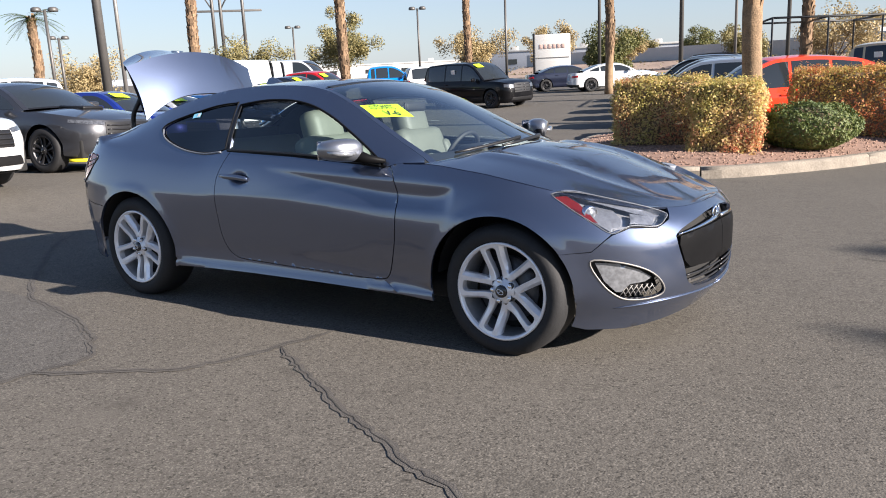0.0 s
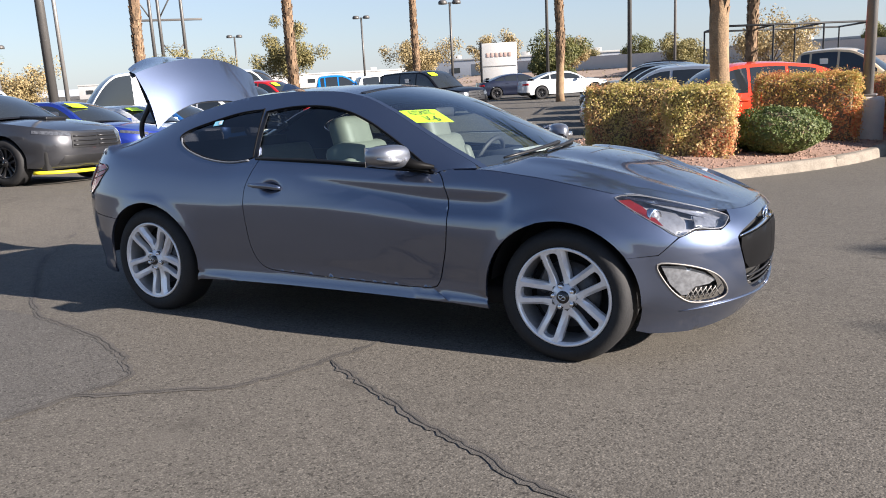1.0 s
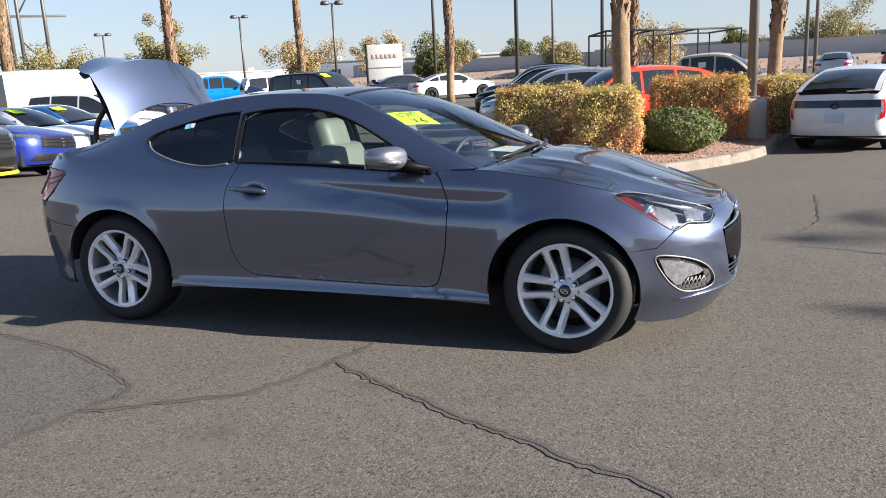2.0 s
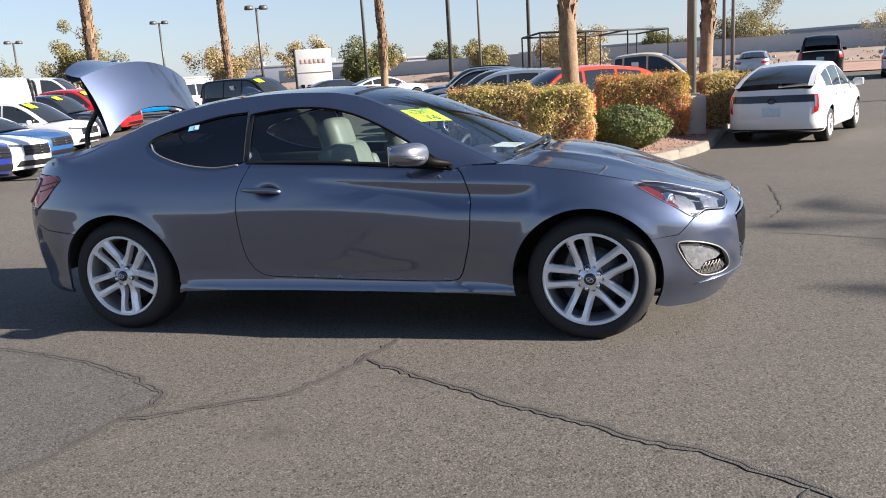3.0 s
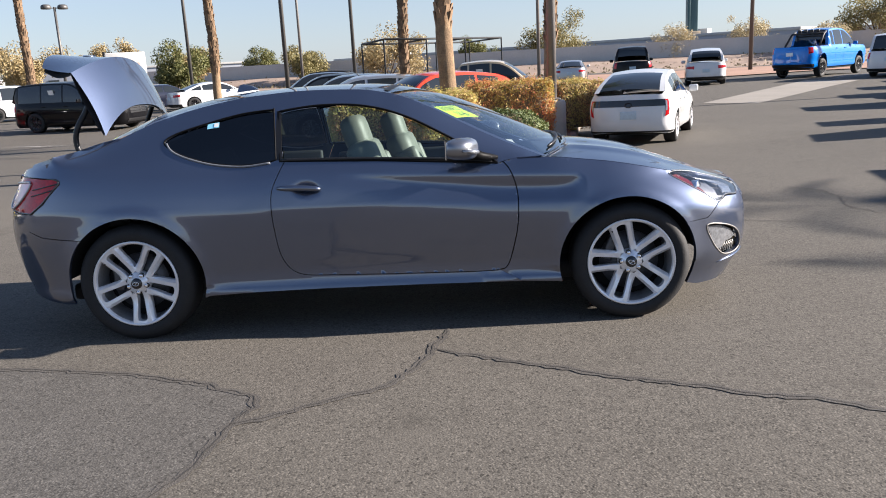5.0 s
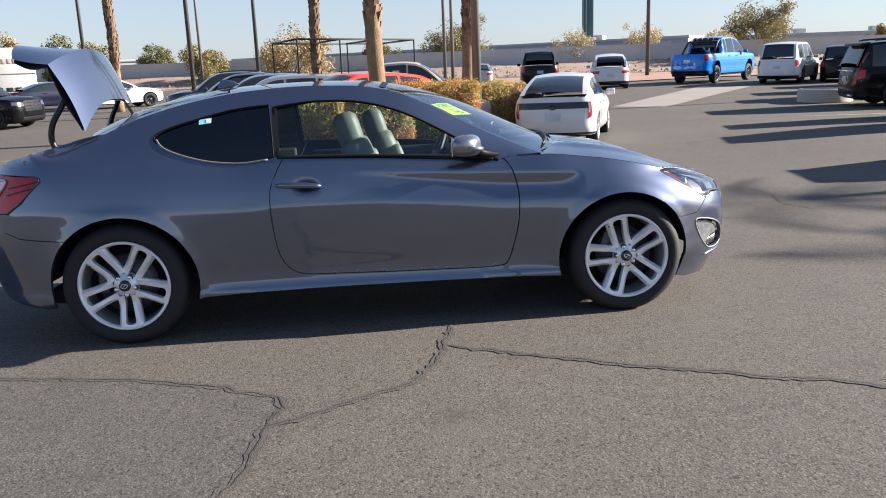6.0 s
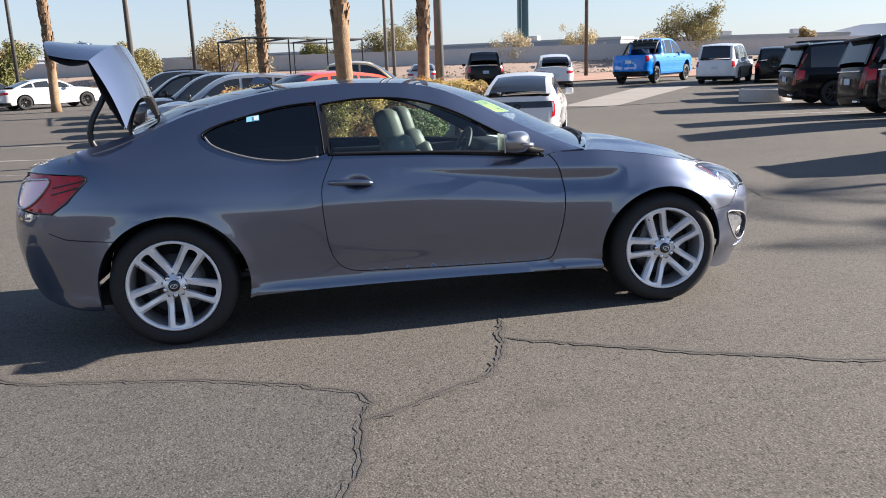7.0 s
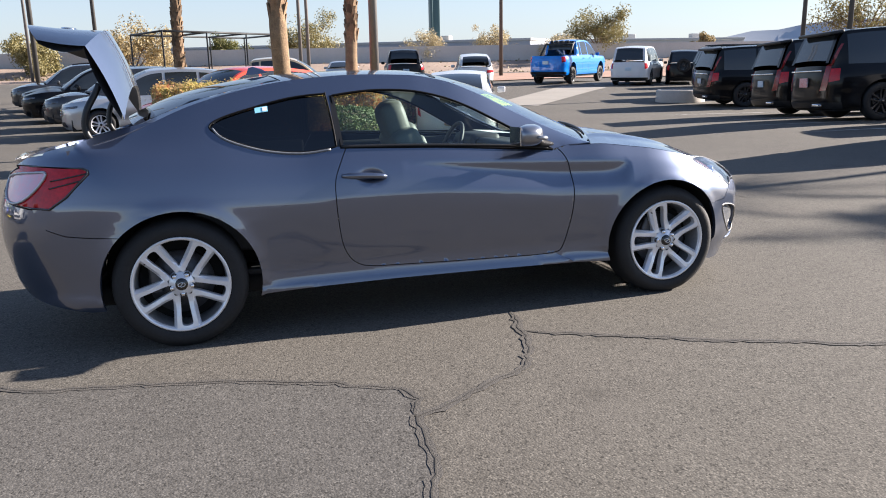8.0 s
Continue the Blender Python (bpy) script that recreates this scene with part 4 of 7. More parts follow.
        me.materials.append(INK)
        word = new("lettering", me)
        word.parent = card
        tagged(word, "black printed letters")
    part("roof_panel", sheet([(-0.80, -1), (0.05, -1), (0.05, 1), (-0.80, 1)], 0.05, sh.roof, 0.004, step2=0.1), GUNMETAL, car)
    part("roof_edge", sheet([(0.04, -0.9), (0.075, -0.9), (0.075, 0.9), (0.04, 0.9)], 0.03, sh.roof, 0.003, lift=0.002, step2=0.1), BLACK_TRIM, car)
    part("rear_window", sheet([(-1.50, -0.89), (-0.81, -0.92), (-0.81, 0.92), (-1.50, 0.89)], 0.06, sh.roof, 0, step2=0.08), TINTED_GLASS, car, "dark tinted rear window")
    part("rear_shelf", sheet([(-1.56, -0.90), (-1.50, -0.90), (-1.50, 0.90), (-1.56, 0.90)], 0.05, sh.roof, 0.03, step2=0.1), GUNMETAL, car)
    part("rear_panel", sheet([(end, -1), (sh.sx(-2.2), -1), (sh.sx(-2.2), 1), (end, 1)], 0.05, sh.top, 0.04, step2=0.1), GUNMETAL, car)
    fin = bmesh.new()
    prof = [(-0.97, 1.395), (-0.83, 1.408), (-0.87, 1.432), (-0.925, 1.447), (-0.95, 1.440)]
    for sgn in (-1, 1):
        vs = [fin.verts.new((x, 0.02 * sgn * (1 if z < 1.42 else 0.3), z - 0.004)) for x, z in prof]
        fin.faces.new(vs if sgn < 0 else vs[::-1])
        if sgn < 0:
            first = vs
    for i in range(5):
        fin.faces.new((first[(i + 1) % 5], first[i], vs[i], vs[(i + 1) % 5]))
    part("roof_antenna", fin, GUNMETAL, car, "shark fin antenna")
    # underneath, boot and cabin linings
    part("underbody", box(3.58, 1.50, 0.10, (-0.07, 0, 0.27), 0.03), SHADOW_GAP, car)
    part("undertray", box(0.80, 1.16, 0.05, (1.38, 0, 0.185), 0.02), SHADOW_GAP, car)
    part("engine_bay", box(0.95, 0.95, 0.40, (1.45, 0, 0.52), 0.05), SHADOW_GAP, car)
    part("boot_floor", box(0.54, 1.10, 0.04, (-1.80, 0, 0.62), 0.01), SHADOW_GAP, car)
    for sgn in (-1, 1):
        part("boot_wall", box(0.54, 0.03, 0.34, (-1.80, sgn * 0.58, 0.80), 0.01), CABIN, car)
        part("door_card", box(1.1, 0.05, 0.52, (0.08, sgn * 0.79, 0.66), 0.02), CABIN, car)
        part("cabin_side", box(0.75, 0.05, 0.5, (-0.95, sgn * 0.70, 0.70), 0.02), CABIN, car)
    # added beads, painted pale for the sky reflected in the boot gutter
    for sgn in (-1, 1):
        bead = spl([(-1.47, sgn * 0.60, 1.158), (-1.60, sgn * 0.635, 1.108), (-1.72, sgn * 0.655, 1.066)], 5)
        part("boot_ledge", tube(bead, [0.012] + [0.022] * (len(bead) - 2) + [0.012], 8), SKY_SHEEN_PAINT, car, "added pale bead along the boot opening, standing in for reflected sky")
    part("boot_front_wall", box(0.04, 1.2, 0.55, (-1.50, 0, 0.80), 0.01), CABIN, car)
    # boot lid, open
    lid = new("boot_lid")
    lid.parent = car
    tagged(lid, "open boot lid, smooth outer skin reflecting the sky")

    def lid_skin(u, v):
        a = abs(u)
        low = Vector((-1.600 - 0.028 * a ** 2, 0.555 * u, 1.352 - 0.180 * a ** 2.6))
        high = Vector((-1.715 - 0.060 * a ** 2, 0.575 * u, 1.662 - 0.112 * a ** 2))
        p = low.lerp(high, v)
        p.x += 0.012 * math.sin(math.pi * v)
        p.y *= 1 - 0.03 * math.sin(math.pi * v)
        return p

    def lid_tail(u, v):
        a = abs(u)
        p = lid_skin(u, 1.0)
        q = Vector((-2.12 + 0.095 * a ** 2, 0.42 * u, 1.700 - 0.105 * a ** 2))
        c = p.lerp(q, v)
        c.z -= 0.006 * math.sin(math.pi * v)
        return c
    square = [(-1, 0), (1, 0), (1, 1), (-1, 1)]
    part("lid_skin", sheet(square, 0.08, lambda u, v: lid_skin(u, v), 0.0, step2=0.1), GUNMETAL, lid)
    part("lid_tail", sheet(square, 0.08, lambda u, v: lid_tail(u, v), 0.0, step2=0.1), GUNMETAL, lid)
    part("lid_liner", sheet([(-1, 0), (1, 0), (1, 1), (-1, 1)], 0.1, lambda u, v: lid_skin(u * 0.985, v) + Vector((-0.012 - 0.035 * math.sin(math.pi * max(0.02, v)), 0, -0.008)), 0.0, step2=0.1), CABIN, lid, "black boot lid lining")
    part("lid_liner", sheet([(-1, 0), (1, 0), (1, 1), (-1, 1)], 0.1, lambda u, v: lid_tail(u * 0.985, v * 0.96) + Vector((-0.02 * (1 - v), 0, -0.022 - 0.018 * math.sin(math.pi * max(0.02, min(v, 0.98))))), 0.0, step2=0.1), CABIN, lid)
    badge = tube([lid_tail(0.09 * math.cos(a), 0.52 + 0.09 * math.sin(a)) + Vector((0, 0, 0.004)) for a in [2 * math.pi * k / 18 for k in range(19)]], 0.0045, 5)
    tube([lid_tail(-0.04, 0.45) + Vector((0, 0, 0.004)), lid_tail(0.04, 0.59) + Vector((0, 0, 0.004))], 0.0045, 5, bm=badge)
    part("lid_emblem", badge, CHROME, lid, "chrome oval emblem")
    for sgn in (-1, 1):
        arm = spl([(-1.72, sgn * 0.50, 1.02), (-1.795, sgn * 0.52, 1.06), (-1.83, sgn * 0.52, 1.13), (-1.815, sgn * 0.52, 1.22), (-1.765, sgn * 0.50, 1.31), (-1.74, sgn * 0.49, 1.36)], 5)
        part("lid_hinge", tube(arm, 0.017, 8), BLACK_TRIM, lid)
    # seats and dash
    for y, ahead in ((-0.36, 0.30), (0.36, 0.46)):
        seat = new("front_seat")
        seat.parent = car
        tagged(seat, "beige grey leather front seat with an integral headrest")
        part("cushion", box(0.52, 0.50, 0.16, (0.02 + ahead, y, 0.48), 0.06, (0, -8, 0), seg=3), LEATHER, seat)
        part("backrest", box(0.18, 0.50, 0.60, (-0.33 + ahead, y, 0.77), 0.08, (0, -20, 0), seg=3), LEATHER, seat)
        part("headrest", box(0.15, 0.29, 0.23, (-0.450 + ahead, y, 1.095), 0.07, (0, -16, 0), seg=3), LEATHER, seat)
        for s2 in (-1, 1):
            part("bolster", box(0.16, 0.09, 0.46, (-0.29 + ahead, y + s2 * 0.22, 0.74), 0.04, (0, -20, 0), seg=3), LEATHER, seat)
            part("headrest_post", tube([(-0.44 + ahead, y + s2 * 0.06, 1.0), (-0.42 + ahead, y + s2 * 0.06, 0.93)], 0.008, 6), CHROME, seat)
    part("rear_bench", box(0.5, 1.1, 0.2, (-0.85, 0, 0.52), 0.06), LEATHER, car)
    part("rear_backrest", box(0.14, 1.1, 0.5, (-1.16, 0, 0.78), 0.06, (0, -25, 0)), LEATHER, car)
    dash = box(0.42, 1.46, 0.24, (0.74, 0, 0.80), 0.07, (0, 6, 0), seg=3)
    box(0.22, 0.42, 0.10, (0.62, 0.36, 0.91), 0.04, bm=dash)
    box(0.26, 0.30, 0.34, (0.55, 0, 0.62), 0.04, bm=dash)
    part("dashboard", dash, CABIN, car, "dark dashboard")
    ring = lathe([(0.185 + 0.015 * math.cos(a), 0.015 * math.sin(a)) for a in [2 * math.pi * k / 10 for k in range(11)]], 36, "x", m=pose(0.42, 0.36, 0.86, 0, 24, 0))
    box(0.03, 0.34, 0.05, (0.42, 0.36, 0.86), 0.012, (0, 24, 0), bm=ring)
    box(0.05, 0.12, 0.11, (0.43, 0.36, 0.85), 0.02, (0, 24, 0), bm=ring)
    part("steering_wheel", ring, CABIN, car)
    part("centre_console", box(0.9, 0.22, 0.28, (0.05, 0, 0.46), 0.05), CABIN, car)
    part("cabin_floor", box(1.9, 1.45, 0.04, (-0.3, 0, 0.33), 0.01), CABIN, car)
    part("rear_mirror", box(0.03, 0.22, 0.06, (0.30, 0.02, 1.21), 0.02), CABIN, car)
    part("dash_paper", box(0.16, 0.44, 0.003, (0.76, 0.42, 0.955), 0.0, (0, 4, 0)), PAPER, car, "white paper on the dashboard")
    return car, sh


def bumper_cut(outer, mouth):
    """The bumper with the mouth cut from its centre edge."""
    tip = max(p[0] for p in outer)
    i = max(k for k in range(len(outer)) if abs(outer[k][0] - tip) < 1e-9 and outer[k][1] < 0.4)
    m = [(tip, mouth[-1][1])] + mouth[::-1][1:-1] + [(tip, mouth[0][1])]
    return outer[:i + 1] + m + outer[i + 1:]


# ---- ground ----
def ease(a, b, v):
    t = max(0.0, min(1.0, (v - a) / (b - a)))
    return t * t * (3 - 2 * t)


def ground_z(x, y):
    """The lot: it falls from the walk to a shallow gutter and rises gently again beyond; a little higher far left and right."""
    soft = y - 2.5 * math.log1p(math.exp(min(40, (y - 10.0) / 2.5))) if y < 60 else 10.0
    z = 0.007 * max(-15.0, min(15.0, x)) - 0.0323 * max(soft, -30.0)
    z += 0.35 * ease(12, 40, y)
    z += 0.27 * ease(-4.5, -8.5, x) * (1 - ease(3, 10, y)) + 0.19 * ease(5, 11, x) * (1 - ease(8, 16, y))
    return z


def spread_line(near, far, step, grow=1.35):
    out, v, s = [0.0], 0.0, step
    while v < far:
        v += s
        if v > near:
            s *= grow
        out.append(v)
    return out


gx = spread_line(30, 3000, 1.0)
xs = [-v for v in gx[::-1]][:-1] + gx
gy = spread_line(40, 3000, 1.0)
ys = [-v for v in spread_line(12, 600, 1.0)[::-1]][:-1] + gy
bm = bmesh.new()
rows = [[bm.verts.new((x, y, ground_z(x, y))) for x in xs] for y in ys]
for a, b in zip(rows, rows[1:]):
    for i in range(len(xs) - 1):
        bm.faces.new((a[i], a[i + 1], b[i + 1], b[i])).smooth = True


def asphalt(name="worn asphalt", shade=1.0, warm=1.0):
    m = bpy.data.materials.new(name)
    m.use_nodes = True
    nd, ln = m.node_tree.nodes, m.node_tree.links
    bs = nd["Principled BSDF"]
    tc = nd.new("ShaderNodeTexCoord")

    def noisy(scale, detail=4.0, rough=0.6):
        n = nd.new("ShaderNodeTexNoise")
        n.inputs["Scale"].default_value, n.inputs["Detail"].default_value, n.inputs["Roughness"].default_value = scale, detail, rough
        ln.new(tc.outputs["Object"], n.inputs["Vector"])
        return n.outputs["Fac"]

    def ramp(v, lo, hi, c0, c1):
        r = nd.new("ShaderNodeMapRange")
        r.inputs["From Min"].default_value, r.inputs["From Max"].default_value = lo, hi
        ln.new(v, r.inputs["Value"])
        x = nd.new("ShaderNodeMix")
        x.data_type = "RGBA"
        ln.new(r.outputs[0], x.inputs["Factor"])
        for k, c in (("A", c0), ("B", c1)):
            if isinstance(c, tuple):
                x.inputs[k].default_value = (*c, 1)
            else:
                ln.new(c, x.inputs[k])
        return x.outputs["Result"]

    def tint(v):
        return (v * shade * lerp(0.97, 1.0, warm), v * shade * 0.91, v * shade * lerp(0.83, 0.78, warm))

    def cells(scale, out="Color"):
        n = nd.new("ShaderNodeTexVoronoi")
        n.inputs["Scale"].default_value = scale
        ln.new(tc.outputs["Object"], n.inputs["Vector"])
        return n.outputs[out]
    base = ramp(noisy(0.35), 0.35, 0.65, tint(0.080), tint(0.106))
    mottle = ramp(noisy(9, 5, 0.7), 0.35, 0.75, base, tint(0.112))
    stone = ramp(cells(150), 0.55, 0.95, mottle, tint(0.192))
    dark = ramp(cells(95), 0.66, 0.96, stone, tint(0.042))
    grit = ramp(noisy(75, 3), 0.60, 0.68, dark, tint(0.036))
    stain = ramp(noisy(1.7, 6, 0.7), 0.58, 0.80, grit, tint(0.066))
    worn = ramp(noisy(0.8, 7, 0.75), 0.56, 0.75, stain, tint(0.122))
    ln.new(worn, bs.inputs["Base Color"])
    bs.inputs["Roughness"].default_value = 0.9
    bs.inputs["Specular IOR Level"].default_value = 0.25
    bp = nd.new("ShaderNodeBump")
    bp.inputs["Strength"].default_value, bp.inputs["Distance"].default_value = 0.35, 0.004
    both = nd.new("ShaderNodeMath")
    both.operation = "SUBTRACT"
    ln.new(noisy(70, 4, 0.7), both.inputs[0])
    ln.new(cells(110, "Distance"), both.inputs[1])
    ln.new(both.outputs[0], bp.inputs["Height"])
    ln.new(bp.outputs["Normal"], bs.inputs["Normal"])
    return m


ASPHALT = asphalt()
ground = tagged(finish("ground", bm, ASPHALT), "worn grey asphalt of a car lot with cracks", "ground", kind="structure")
CRACK = mat("open crack", (0.046, 0.042, 0.037), 0.95, vary=0.4, scale=30, fine=120)
SEALED = mat("worn crack edge", (0.076, 0.069, 0.061), 0.92, vary=0.35, scale=9, fine=140, bump=0.5)
CONCRETE_STRIP = mat("pale concrete gutter", (0.255, 0.232, 0.20), 0.9, vary=0.15, scale=0.8, fine=20, bump=0.2)
STRIPE = mat("worn white line", (0.48, 0.46, 0.43), 0.8, vary=0.3, scale=5, fine=40, second=(0.22, 0.20, 0.185))


def ribbon(line, width, height, wander, seed, ragged=0.45, step=0.035):
    """A thin irregular band that lies along a line on the ground."""
    rg = random.Random(seed)
    pts = []
    for p, q in zip(line, line[1:]):
        n = max(1, int(math.hypot(q[0] - p[0], q[1] - p[1]) / step))
        pts += [(lerp(p[0], q[0], k / n), lerp(p[1], q[1], k / n)) for k in range(n)]
    pts.append(line[-1])
    b = bmesh.new()
    rows = []
    for k, (x, y) in enumerate(pts):
        a, c = pts[max(0, k - 1)], pts[min(len(pts) - 1, k + 1)]
        d = Vector((c[0] - a[0], c[1] - a[1])).normalized()
        off = wander * (noise.noise((x * 5, y * 5, seed)) + 0.6 * noise.noise((x * 17, y * 17, seed)))
        ends = min(1.0, (k + 1) / 6, (len(pts) - k) / 6)
        row = []
        for sgn in (-1, 1):
            o = off + sgn * width / 2 * ends * (1 + rg.uniform(-ragged, ragged))
            px, py = x - d.y * o, y + d.x * o
            row.append(b.verts.new((px, py, ground_z(px, py) + height)))
        rows.append(row)
    for r0, r1 in zip(rows, rows[1:]):
        f = b.faces.new((r0[0], r1[0], r1[1], r0[1]))
        f.normal_update()
        if f.normal.z < 0:
            f.normal_flip()
    return b


CRACKS = [
    [(0.38, -0.9), (0.3, -1.3), (0.23, -1.57), (0.09, -1.81), (-0.13, -1.96), (-0.29, -2.08), (-0.49, -2.19), (-0.52, -2.33), (-0.53, -2.47), (-0.56, -2.67), (-0.62, -2.85), (-0.66, -3.3)],
    [(0.3, -1.3), (0.61, -1.48), (1.06, -1.75), (1.41, -1.94), (1.74, -2.07), (2.0, -2.2), (2.17, -2.31), (2.32, -2.42), (2.75, -2.62)],
    [(-0.49, -2.19), (-0.44, -2.01), (-0.5, -1.88), (-0.75, -1.69), (-1.25, -1.49), (-1.6, -1.40), (-2.05, -1.31), (-2.55, -1.02), (-3.82, -0.13), (-5.08, 1.16)],
    [(2.22, -2.38), (2.18, -2.47), (2.11, -2.57), (2.05, -2.75), (2.02, -3.1)],
    [(2.59, 2.26), (2.92, 2.13), (3.25, 1.99), (3.58, 1.82)],
    [(2.68, 2.87), (2.92, 3.57), (2.98, 4.69), (3.0, 5.51)],
    [(4.17, 4.3), (4.43, 3.81), (4.4, 3.19), (4.2, 2.63), (4.28, 2.05)],
]
# an older, darker panel of asphalt lies on one side of two cracks
panel = [(-0.66, -3.3), (-0.62, -2.85), (-0.56, -2.67), (-0.52, -2.33), (-0.49, -2.19), (-0.44, -2.01), (-0.5, -1.88), (-0.75, -1.69), (-1.25, -1.49), (-1.6, -1.40), (-2.05, -1.31), (-3.6, -1.25), (-6.5, -1.6), (-9.0, -3.0), (-8.0, -7.5), (-1.0, -8.0), (-0.75, -5.0)]
pb = sheet(panel, 0.5, lambda a, b: (a, b, ground_z(a, b) + 0.0015))
for f in pb.faces:
    f.normal_update()
    if f.normal.z < 0:
        f.normal_flip()
part("asphalt_panel", pb, asphalt("older asphalt", 0.90, 0.0), ground, "darker older panel of asphalt")
for k, line in enumerate(CRACKS):
    if k < 4:
        part("crack_edge", ribbon(line, 0.048, 0.0035, 0.03, k, 0.4), SEALED, ground, "worn dark edge of a crack")
    part("crack", ribbon(line, 0.0052 if k < 4 else 0.014, 0.0055, 0.03, k, 0.7), CRACK, ground, "open crack in the asphalt")
gutter = bmesh.new()
quad = [Vector((8.45, 22.7)), Vector((9.9, 21.4)), Vector((17.6, 31.0)), Vector((16.05, 32.9))]
rows = []
for k in range(13):
    a, b = quad[0].lerp(quad[3], k / 12), quad[1].lerp(quad[2], k / 12)
    rows.append([gutter.verts.new((p.x, p.y, ground_z(p.x, p.y) + 0.006)) for p in (a, a.lerp(b, 0.5), b)])
for r0, r1 in zip(rows, rows[1:]):
    for q in range(2):
        f = gutter.faces.new((r0[q], r0[q + 1], r1[q + 1], r1[q]))
        f.normal_update()
        if f.normal.z < 0:
            f.normal_flip()
part("gutter_strip", gutter, CONCRETE_STRIP, ground, "pale concrete gutter strip")
for a, b in (((9.6, 7.6), (13.5, 6.6)), ((10.0, 9.9), (14.5, 8.8)), ((10.6, 12.6), (15.5, 11.4)), ((11.6, 15.8), (16.5, 14.6)),
             ((-15, 20.6), (-12.3, 19.8)), ((-8.9, 18), (-6.7, 17.4)), ((-6.5, 11), (-5.8, 10.8)), ((-9.4, 14.6), (-6.2, 13.9)), ((-6.9, 5.6), (-6.2, 5.45)), ((-9.3, 9.0), (-7.9, 8.7))):
    part("parking_line", ribbon([a, b], 0.10, 0.005, 0.0, 3, 0.12, 0.25), STRIPE, ground, "worn white parking line")


